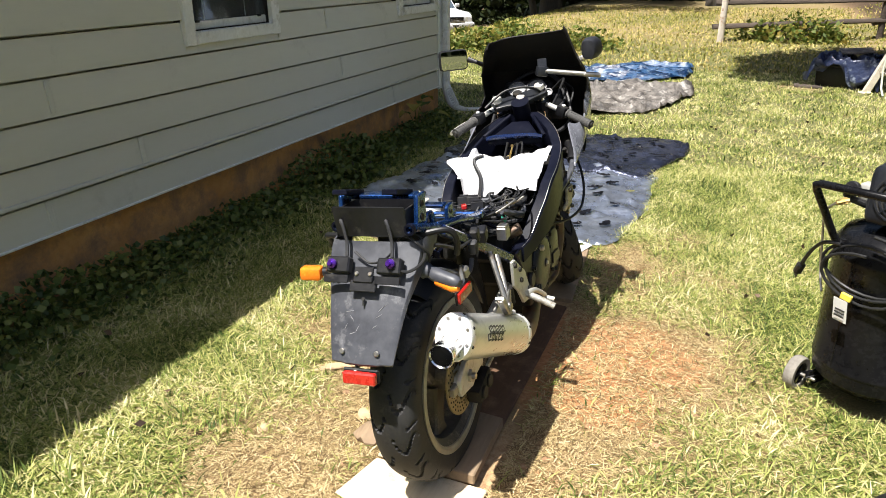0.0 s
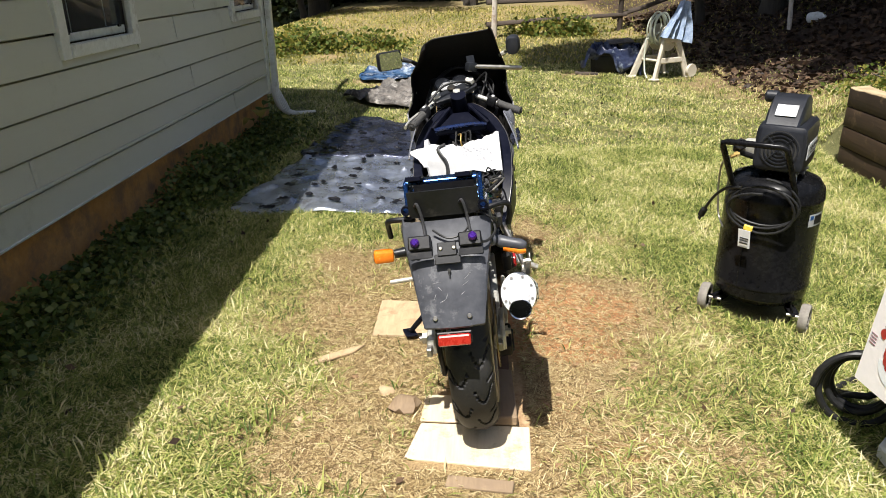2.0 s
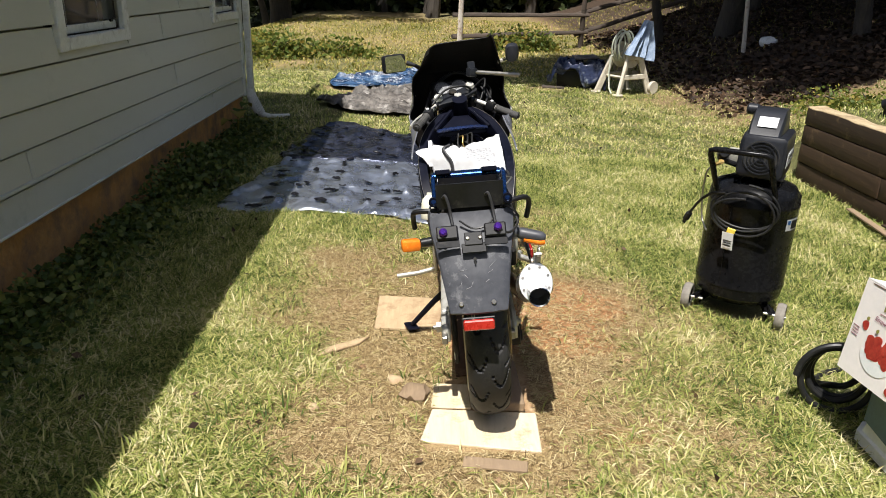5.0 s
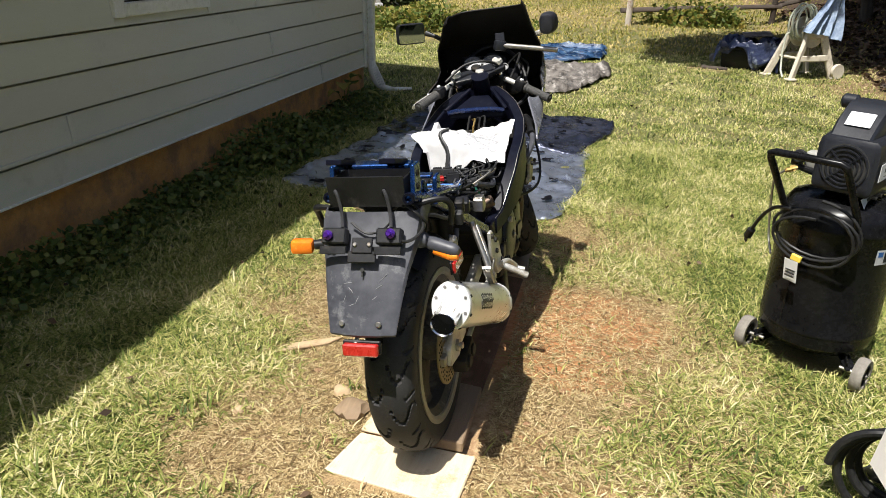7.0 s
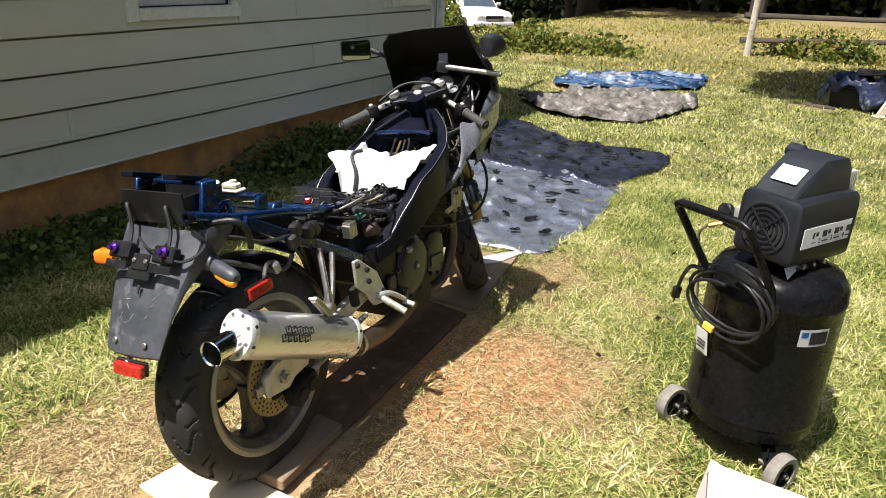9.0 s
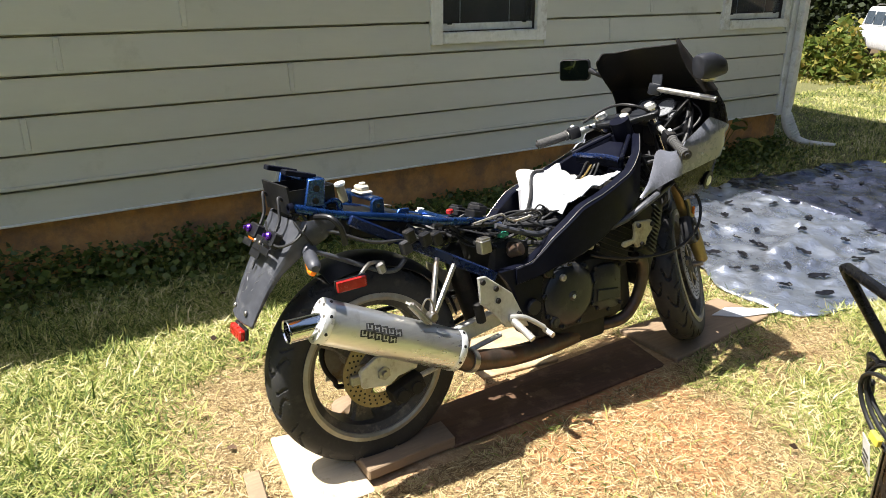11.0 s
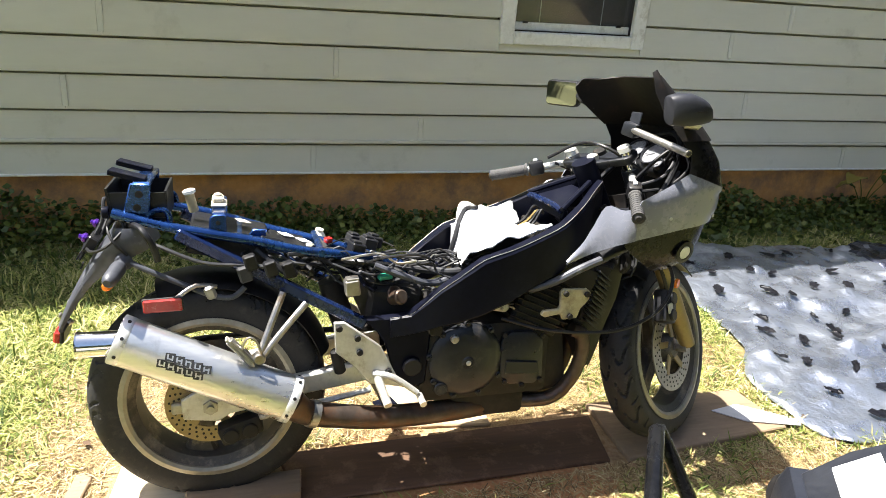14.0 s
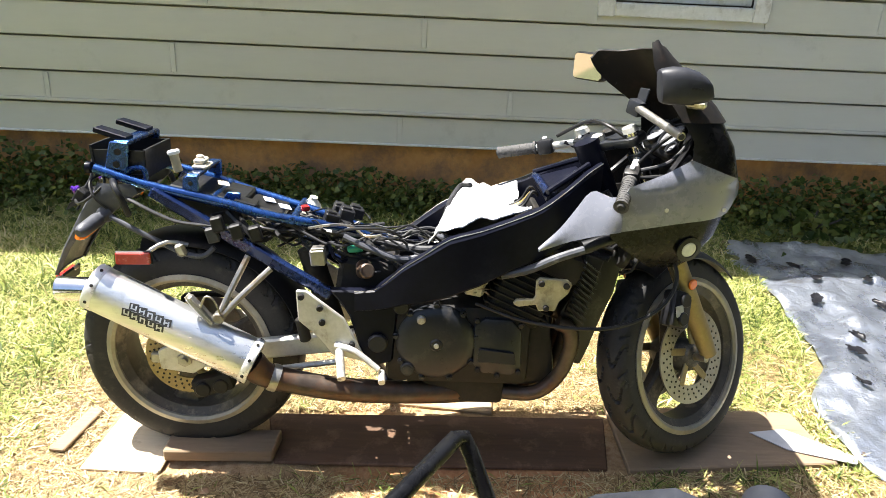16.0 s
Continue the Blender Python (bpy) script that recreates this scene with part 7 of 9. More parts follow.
for k in range(3 * 22 + 1):
    a = 2 * math.pi * k / 22
    lp_ = k / 22
    cpts.append((-0.012 + (0.136 + 0.010 * math.sin(lp_ * 2.3)) * math.sin(a), -0.092 - 0.012 * math.cos(a) - 0.008 * lp_, 0.578 + (0.094 + 0.010 * math.cos(lp_ * 3)) * math.cos(a) - 0.014 * lp_))
cord = cp("power_cord", tube(cpts, 0.0054, 8), "cable", "coiled black power cord")
cp("cord_tail", tube([(-0.10, -0.12, 0.635), (-0.16, -0.10, 0.620), (-0.215, -0.06, 0.565), (-0.262, -0.02, 0.485)], 0.0065, 8, curve=5), "cable", "", cord)
cp("plug", joined(bar_between((-0.258, -0.022, 0.492), (-0.278, -0.004, 0.446), 0.028, 0.024, 0.006), bar_between((-0.279, -0.003, 0.444), (-0.286, 0.003, 0.428), 0.003, 0.018)), "plastic", "black mains plug", cord)
cp("tie_wrap", box(0.036, 0.012, 0.022, (-0.050, -0.118, 0.466), (0, 10, 0), bevel=0.002), "yellow_tag", "yellow cord tag", cord)
tg = cp("paper_tag", plate([(-0.026, -0.042), (0.026, -0.042), (0.026, 0.042), (-0.026, 0.042)], 0.0012, pose(-0.058, -0.124, 0.418, 100, 0, -14)), "white_label", "white hanging tag", cord)
cp("tag_print", joined(*[box(0.036, 0.0015, 0.005, (-0.058, -0.1265, 0.398 + 0.011 * k), (10, 0, -14)) for k in range(5)]), "ink", "", cord)

# ==== fruit carton on a white tub ====
tub = thing("plastic_tub", "white plastic tub with a blue panel standing on grass", "tub")
rings = []
tb = bmesh.new()
for z_, gq in ((0.006, 0.012), (0.045, 0.012), (0.050, 0.0), (0.085, -0.006), (0.090, -0.014), (0.270, -0.036), (0.276, -0.034)):
    x0_, x1_, y0_, y1_ = 1.384 - gq, 1.640 + gq, -0.338 - gq, -0.030 + gq
    c_ = 0.05
    rings.append([Vector((x, y, z_)) for x, y in ((x0_ + c_, y0_), (x1_ - c_, y0_), (x1_, y0_ + c_), (x1_, y1_ - c_), (x1_ - c_, y1_), (x0_ + c_, y1_), (x0_, y1_ - c_), (x0_, y0_ + c_))])
ring_skin(tb, rings)
part("body", tb, M["white_plastic"], tub, "scuffed white moulded body")
part("panel", plate([(-0.265, 0.098), (-0.085, 0.098), (-0.09, 0.252), (-0.258, 0.252)], 0.002, Matrix(((0.10, 0, -1, 1.3865), (1, 0, 0, 0), (0, 1, 0.10, 0), (0, 0, 0, 1)))), M["blue_panel"], tub, "dark blue printed panel")
part("panel_lines", joined(*[bar_between((1.3840 + 0.002, -0.25 + 0.04 * k, 0.10), (1.4015, -0.245 + 0.038 * k, 0.25), 0.0015, 0.003) for k in range(5)], *[bar_between((1.3845 + 0.10 * dz, -0.26, 0.10 + dz), (1.3845 + 0.10 * dz, -0.09, 0.10 + dz), 0.0015, 0.003) for dz in (0.03, 0.075, 0.12)]), M["white_label"], tub)
fp = lambda x, z: (x, -0.3335 + 0.06 + (-0.0595) - (z - 0.09) * -0.12 - 0.0012, z)
part("print_block", joined(box(0.085, 0.0012, 0.046, fp(1.52, 0.225), (-6.5, 0, 0)), box(0.030, 0.0012, 0.018, fp(1.53, 0.168), (-6.5, 20, 0)), box(0.070, 0.0012, 0.006, fp(1.515, 0.136), (-6.5, 0, 0)), box(0.070, 0.0012, 0.006, fp(1.515, 0.115), (-6.5, 0, 0)), box(0.006, 0.0012, 0.022, fp(1.482, 0.126), (-6.5, 0, 0)), box(0.012, 0.0012, 0.022, fp(1.546, 0.126), (-6.5, 0, 0))), M["ink"], tub)

TL, TR, BL, BC = Vector((1.285, -0.030, 0.610)), Vector((1.313, -0.365, 0.621)), Vector((1.248, -0.065, 0.306)), Vector((1.323, -0.345, 0.278))
ex = (TR - TL).normalized()
nrm = (TR - TL).cross(BL - TL).normalized()
if nrm.x > 0:
    nrm = -nrm
up_ = -nrm.cross(ex).normalized()
if up_.z < 0:
    up_ = -up_
FC = Matrix.Translation((TL + TR + BL + BC) / 4) @ Matrix((ex, up_, nrm)).transposed().to_4x4()
carton = thing("fruit_carton", "white cardboard fruit carton with printed berries, set on a tub", "carton", FC)
CW, CH, CD = 0.325, 0.315, 0.30
t_ = 0.004
for nm, b in (("front_panel", box(CW, CH, t_, (0, 0, -t_ / 2))), ("back_panel", box(CW, CH, t_, (0, 0, -CD))), ("side_panel", box(t_, CH, CD - 2 * t_, (CW / 2 - t_ / 2, 0, -CD / 2))), ("side_panel", box(t_, CH, CD - 2 * t_, (-CW / 2 + t_ / 2, 0, -CD / 2))), ("bottom_panel", box(CW, t_, CD, (0, -CH / 2 - t_ / 2, -CD / 2))),
              ("flap", plate([(-CW / 2, 0), (CW / 2, 0), (CW / 2 - 0.02, -0.10), (CW / 2 - 0.06, -0.15), (-CW / 2 + 0.06, -0.15), (-CW / 2 + 0.015, -0.045)], t_, Matrix(((1, 0, 0, 0), (0, 0, 1, CH / 2 + 0.002), (0, 1, 0, 0), (0, 0, 0, 1))) @ pose(0, 0, 0, 5))), ("flap", box(CW - 0.06, t_, 0.13, (0.01, CH / 2 - 0.006, -CD + 0.062), (-3, 0, 0))), ("flap", box(0.16, t_, CD - 0.02, (CW / 2 + 0.075, CH / 2 + 0.01, -CD / 2), (0, 0, 10)))):
    part(nm, b, M["carton"], carton)
# brown strip paints the shade in the gap below the flap
part("flap_slot", box(CW * 0.8, 0.0035, 0.0012, (0.0, CH / 2 - 0.004, 0.0008), (0, 0, 0)), M["card_brown"], carton, "dark strip for the shaded gap under the folded flap")


def prints(name, bms, mat, label=""):
    part(name, joined(*bms), M[mat], carton, label)


Z0 = 0.0009


def berry(cx_, cy_, r_, a_, n_=14):
    pts = []
    for k in range(n_):
        a = 2 * math.pi * k / n_
        rr = r_ * (1 + 0.25 * math.cos(a)) * (0.86 if math.cos(a) < 0 else 1.0)
        x, y = rr * math.cos(a), r_ * 0.82 * math.sin(a)
        pts.append((cx_ + x * math.cos(a_) - y * math.sin(a_), cy_ + x * math.sin(a_) + y * math.cos(a_)))
    return plate(pts, 0.0012, Matrix.Translation((0, 0, Z0)))


prng = random.Random(4)
for cx_, cy_ in ((-0.013, -0.030),):
    bl = []
    for k in range(19):
        bl.append(moved(berry(cx_ + prng.uniform(-0.05, 0.052), cy_ + prng.uniform(-0.030, 0.045), prng.uniform(0.019, 0.026), prng.uniform(-2.2, -0.9)), Matrix.Translation((0, 0, 0.00012 * k))))
    bl += [berry(-0.103, 0.022, 0.017, -1.2), berry(0.076, -0.129, 0.019, -0.6)]
    for b_ in bl:
        prints("printed_berry", [b_], "berry", "printed red strawberry")
    prints("printed_leaves", [moved(berry(cx_ + dx, cy_ + dy, 0.008, da, 6), Matrix.Translation((0, 0, 0.0024))) for dx, dy, da in ((-0.03, 0.05, 1), (0.03, 0.045, 2), (0.055, 0.0, 0.3), (-0.085, 0.072, 1), (0.100, -0.082, 0.5), (0.106, -0.09, 0))], "leaf_print")
    bowl_ = plate([(cx_ - 0.074 * math.cos(a), cy_ - 0.026 - 0.062 * math.sin(a)) for a in [math.pi * k / 16 for k in range(17)]], 0.0010, Matrix.Translation((0, 0, Z0)))
    prints("printed_bowl", [bowl_], "bowl_print", "printed pale bowl")
prints("brand_plate", [plate([(-0.045, 0.126), (0.033, 0.121), (0.033, 0.146), (-0.045, 0.151)], 0.001, Matrix.Translation((0, 0, Z0)))], "ink", "dark printed brand plate")
prints("brand_bars", [box(0.009, 0.009, 0.0008, (-0.034 + 0.0115 * k, 0.1385 - 0.0006 * k, Z0 + 0.0014)) for k in range(6)], "white_label")
prints("green_panel", [plate([(-0.050, 0.090), (0.030, 0.085), (0.030, 0.113), (-0.050, 0.118)], 0.001, Matrix.Translation((0, 0, Z0)))], "leaf_print", "printed green panel")
for txt, sz, px_, py_ in (("Strawberries", 0.0225, -0.074, 0.050),):
    cu = bpy.data.curves.new("lettering", "FONT")
    cu.body, cu.size, cu.extrude, cu.shear = txt, sz, 0.0003, 0.2
    tmp = bpy.data.objects.new("lettering", cu)
    scene.collection.objects.link(tmp)
    bpy.context.view_layer.update()
    me_ = bpy.data.meshes.new_from_object(tmp.evaluated_get(bpy.context.evaluated_depsgraph_get()))
    bpy.data.objects.remove(tmp)
    me_.transform(Matrix.Translation((px_, py_, Z0 + 0.0012)) @ pose(0, 0, 0, 0, 0, -3))
    me_.materials.append(M["maroon"])
    o_ = new("lettering", me_)
    o_.parent = carton
prints("small_print", [box(0.010 + 0.004 * (k % 3), 0.0022, 0.0008, (-0.055 + 0.015 * k, 0.076, Z0 + 0.0008), (0, 0, -3)) for k in range(6)] + [box(0.03, 0.002, 0.0008, (-0.138, 0.0 - 0.010 * k, Z0 + 0.0006), (0, 0, -4)) for k in range(4)], "maroon")
sidep = Matrix(((0, 0, 1, CW / 2), (0, 1, 0, 0), (-1, 0, 0, -CD / 2), (0, 0, 0, 1)))
part("side_berries", joined(*[moved(berry(0.06 + prng.uniform(-0.03, 0.03), -0.045 + prng.uniform(-0.04, 0.03), 0.018, prng.uniform(-2, -1)), sidep) for k in range(8)]), M["berry"], carton)
part("side_print", joined(*[moved(box(0.05 - 0.006 * (k % 2), 0.003, 0.0012, (0.03, 0.075 - 0.010 * k, 0.001)), sidep) for k in range(4)]), M["berry_light"], carton)

# black hose looped beside the tub
hp = []
for k in range(3 * 18 + 14):
    a = 2 * math.pi * k / 18
    q = k / 18
    rr_ = 0.125 - 0.012 * q + 0.008 * math.sin(3 * q)
    hp.append((1.350 - rr_ * 0.95 * math.cos(a) + 0.022 * q, 0.085 + 0.03 * q + rr_ * 0.36 * math.cos(a), max(0.014, 0.145 + (rr_ * 1.12) * math.sin(a))))
tagged(part("rubber_hose", tube(hp + [(1.40, 0.30, 0.02), (1.62, 0.42, 0.016), (1.95, 0.35, 0.016)], 0.0125, 10, curve=2), M["cable"]), "black rubber hose looped on the grass", "hose")
# black bin edge beside the carton
bn = thing("black_bin", "small black plastic bin with a white lid", "bin")
part("bin_body", box(0.26, 0.20, 0.40, (1.86, -0.02, 0.203), bevel=0.02, seg=2, taper=(1.08, 1.08)), M["plastic"], bn)
part("bin_lid", box(0.29, 0.23, 0.03, (1.86, -0.02, 0.415), bevel=0.012, seg=2), M["white_plastic"], bn)

# ==== timber retaining wall ====
tw = thing("retaining_wall", "low retaining wall of stacked brown landscape timbers", "retaining wall", kind="structure")
trng = random.Random(8)
y_end = 3.70
for row in range(4):
    z0_ = 0.155 * row - 0.005
    ya = -4.6 + 0.9 * (row % 2)
    y = y_end
    while y > -4.5:
        ln = [2.42, 1.9, 2.1, 2.3][(row + int(-y)) % 4]
        if y == y_end and row % 2:
            ln *= 0.55
        lo_ = max(y - ln, -4.6)
        topw = row == 3
        bm = box(0.15, y - lo_ - 0.006, 0.150, (0, 0, 0), bevel=0.008, seg=2)
        bmesh.ops.subdivide_edges(bm, edges=[e for e in bm.edges if abs(e.verts[0].co.y - e.verts[1].co.y) > 0.5], cuts=34)
        for v in bm.verts:
            v.co += Vector((0.004, 0, 0.005 if topw else 0.002)) * noise.noise(Vector((v.co.x * 9, v.co.y * 2.5 + row * 5, v.co.z * 9)))
            if topw and v.co.z > 0:
                split = noise.noise(Vector((v.co.x * 5, v.co.y * 4.0 + y, 3.0)))
                v.co.z += 0.020 * split - (0.030 * max(0.0, split + 0.1) if v.co.x < 0 else 0)
                v.co.x += 0.016 * noise.noise(Vector((2.0, v.co.y * 5.0 + y, 6.0)))
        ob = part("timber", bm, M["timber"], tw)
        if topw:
            # up-facing faces get the bleached, sunlit colour; sides keep the dark one
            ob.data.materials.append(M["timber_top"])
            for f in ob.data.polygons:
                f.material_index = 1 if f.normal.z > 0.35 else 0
        ob.location = (3.04 + trng.uniform(-0.006, 0.006) - 0.004 * row, (y + lo_) / 2, z0_ + 0.078)
        y = lo_
tagged(part("spotlight", joined(lathe([(0.030, 0.0), (0.045, 0.01), (0.048, 0.07), (0.040, 0.10), (0.015, 0.115)], 20, (3.36, 3.35, 0.68), (62, 0, 30)), tube([(3.37, 3.33, 0.60), (3.37, 3.33, 0.70)], 0.012, 8)), M["plastic"]), "small black garden spotlight on a spike", "spotlight")
for k, (a, b) in enumerate((((2.86, 2.66), (2.74, 1.68)), ((2.90, 2.30), (2.88, 1.60)))):
    tagged(part("thin_lath", bar_between((*a, 0.045), (*b, 0.05), 0.05, 0.012, 0.002), M["lumber"] if k == 0 else M["timber"]), "thin weathered lath lying in the grass", "lath", group="loose laths")

zs_ = float(ground_z(0.08, -0.26))
tagged(part("wood_scrap", moved(box(0.21, 0.050, 0.012, bevel=0.003), pose(0.08, -0.262, zs_ + 0.016, 3, -2, -9)), M["lumber"]), "short weathered wood offcut lying in the straw", "scrap")

# ==== fence ====
fnc = thing("rail_fence", "weathered split-rail fence with grey posts", "fence")


def rough_bar(a, b, r0, r1, seed, n=9, cuts=8, flat=0.75):
    a, b = Vector(a), Vector(b)
    pts = [a.lerp(b, k / cuts) + Vector((0, 0, 0.02 * noise.noise(Vector((k * 0.7, seed, 0))))) for k in range(cuts + 1)]
    bm = tube(pts, [r0 * (1 + 0.12 * noise.noise(Vector((k, seed, 2)))) + (r1 - r0) * k / cuts for k in range(cuts + 1)], n, flat=flat)
    return bm


POSTS = [(0.40, 12.35, 1.62), (3.0, 13.45, 1.70), (5.6, 14.6, 1.65), (-2.6, 11.6, 0.0)]
for k, (x, y, h) in enumerate(POSTS[:3]):
    z_ = float(ground_z(x, y))
    # first post is bleached; the others are dark, with shade put into colour
    part("post", rough_bar((x, y, z_ - 0.1), (x + 0.01, y, z_ + h), 0.065, 0.055, 3 + k), M["fence_pale"] if k == 0 else M["fence"], fnc)
for k in range(2):
    (x0, y0_, h0), (x1, y1_, h1) = POSTS[k], POSTS[k + 1]
    za, zb = float(ground_z(x0, y0_)), float(ground_z(x1, y1_))
    for q, (ha, hb) in enumerate(((1.12, 1.10), (0.66, 0.66), (0.26, 0.32))):
        part("rail", rough_bar((x0 - 0.15, y0_ - 0.02, za + ha), (x1 + 0.12, y1_ + 0.02, zb + hb), 0.052, 0.045, 20 + 3 * k + q), M["fence"], fnc)
# ==== hose reel, covered box, jug, white stake ====
hr = thing("hose_reel", "beige plastic hose reel on splayed legs with loops of hose", "hose reel", pose(2.52, 7.86, 0.094, 0, 0, 34))
for s in (-1, 1):
    sf_ = part("side_frame", joined(bar_between((-0.31, s * 0.20, 0.0), (-0.105, s * 0.13, 0.53), 0.045, 0.085, 0.010), bar_between((0.31, s * 0.20, 0.0), (0.105, s * 0.13, 0.53), 0.045, 0.085, 0.010), box(0.42, 0.040, 0.070, (0, s * 0.170, 0.24), (s * 7, 0, 0), bevel=0.010), box(0.27, 0.045, 0.110, (0, s * 0.132, 0.52), (s * 7, 0, 0), bevel=0.018, seg=2)), M["beige"], hr, "moulded beige A-shaped side")
    for e in (-1, 1):
        part("foot", box(0.11, 0.10, 0.030, (e * 0.315, s * 0.202, 0.015), bevel=0.010), M["beige"], sf_)
    part("reel_flange", lathe([(0.03, -0.008), (0.165, -0.010), (0.170, 0), (0.165, 0.010), (0.03, 0.008)], 28, (0, s * 0.095, 0.52), (90, 0, 0)), M["beige"], hr)
part("wheel", lathe([(0.05, -0.02), (0.085, -0.022), (0.09, 0), (0.085, 0.022), (0.05, 0.02)], 24, (0.33, -0.24, 0.09), (90, 0, 0)), M["beige"], hr)
part("tie_bar", tube([(-0.20, -0.18, 0.24), (-0.20, 0.18, 0.24)], 0.018, 8), M["beige"], hr)
rp = []
for k in range(5 * 22):
    a = 2 * math.pi * k / 22
    rp.append((-0.13 + (0.155 + 0.02 * math.sin(k * 0.13)) * math.cos(a) * 0.8, -0.10 + 0.032 * (k / 22), 0.64 + (0.185 + 0.02 * math.cos(k * 0.17)) * math.sin(a)))
rp += [(-0.27, 0.04, 0.50), (-0.30, 0.02, 0.30), (-0.33, -0.04, 0.10), (-0.36, -0.12, 0.03)]
part("hose", tube(rp, 0.011, 7), M["hose_green"], hr, "pale green garden hose")
rows = []
for j in range(17):
    row = []
    for i in range(21):
        u, v = i / 20 - 0.5, j / 16
        fold = math.sin(u * 19 + 2.2 * v) * (0.35 + 0.65 * v)
        row.append(Vector((0.20 - 0.20 * v + u * (0.16 + 0.32 * v) - 0.02 * fold, -0.16 + 0.075 * fold - 0.05 * v + 0.05 * math.cos(u * 3), 0.98 - 0.46 * v - 0.10 * u * v + 0.02 * noise.noise(Vector((u * 7, v * 5, 2))) - 0.05 * abs(u))))
    rows.append(row)
tagged(part("blue_cloth", moved(skin(rows, 0.004), hr.matrix_world), M["denim"], None, sharp=1.2), "faded blue cloth hung over the hose reel", "cloth")
part("cloth_peg", tube([(0.16, -0.06, 0.50), (0.19, -0.09, 0.80), (0.21, -0.12, 0.985)], [0.016, 0.014, 0.012], 8), M["beige"], hr, "upright handle bar")
bx = thing("storage_box", "low dark plastic box on the grass under a crumpled cover", "box", pose(1.98, 8.28, 0.10, 0, 0, -12))
part("box_body", box(0.60, 0.38, 0.25, (0, 0.02, 0.125), bevel=0.02, seg=2, taper=(1.06, 1.08)), M["plastic"], bx, "dark plastic body")
part("box_rim", box(0.66, 0.43, 0.03, (0, 0.02, 0.262), bevel=0.008), M["plastic"], bx)
for s in (-1, 1):
    part("box_handle", box(0.03, 0.14, 0.04, (s * 0.335, 0.02, 0.21), bevel=0.008), M["plastic"], bx)
# crumpled cover: flat over the box, falling in folds over its front and ends
rows = []
for j in range(31):
    v = j / 30
    row = []
    for i in range(37):
        u = i / 36 * 2 - 1
        fold = 1 - 2.2 * abs(noise.noise(Vector((u * 2.6, v * 3.0, 7)))) - 0.7 * abs(noise.noise(Vector((u * 6, v * 7, 3))))
        drop = max(0, (v - 0.62) / 0.38)
        reach = 0.10 + 0.20 * min(1, max(0, (u + 0.15) / 0.5)) + 0.05 * math.sin(u * 7)
        end = max(0, abs(u) - 0.80) / 0.20
        y = 0.25 - 0.50 * min(v, 0.62) / 0.62 - 0.05 * math.sin(min(1, drop) * 2.2) + 0.030 * fold * drop - 0.02
        z = 0.335 + 0.075 * fold * (1 - 0.6 * drop) - reach * drop - 0.16 * end * end
        x = u * 0.38 + 0.03 * noise.noise(Vector((u * 3, v * 4, 11)))
        row.append(Vector((x, y, max(0.012, z))))
    rows.append(row)
tagged(part("plastic_cover", moved(skin(rows, 0.005), bx.matrix_world), M["tarp_navy"], None, sharp=1.2), "crumpled navy plastic cover thrown over the low box", "cover")
tagged(part("grey_panel", moved(box(0.34, 0.26, 0.022, (0.06, 0.04, 0.425), (5, -4, 14), bevel=0.006), bx.matrix_world), M["tarp_grey"]), "weathered grey panel lying on the plastic cover", "panel")
zb_ = float(ground_z(1.55, 8.02))
tagged(part("wood_scrap", rough_bar((1.42, 8.06, zb_ + 0.02), (1.72, 7.98, zb_ + 0.02), 0.03, 0.02, 91), M["fence"]), "grey weathered wood scrap lying beside the box", "scrap")
z_ = float(ground_z(4.9, 9.45))
tagged(part("plastic_jug", joined(lathe([(0.075, 0.0), (0.085, 0.02), (0.085, 0.14), (0.06, 0.20), (0.025, 0.225), (0.025, 0.25)], 20, (5.02, 9.38, z_ + 0.09), (80, 0, 40))), M["white_plastic"]), "white plastic jug lying on the leaf litter", "jug")
tagged(part("white_stake", rough_bar((4.74, 9.32, 0.52), (4.66, 9.38, 1.75), 0.045, 0.04, 77), M["fence_pale"]), "white painted leaning stake", "stake")


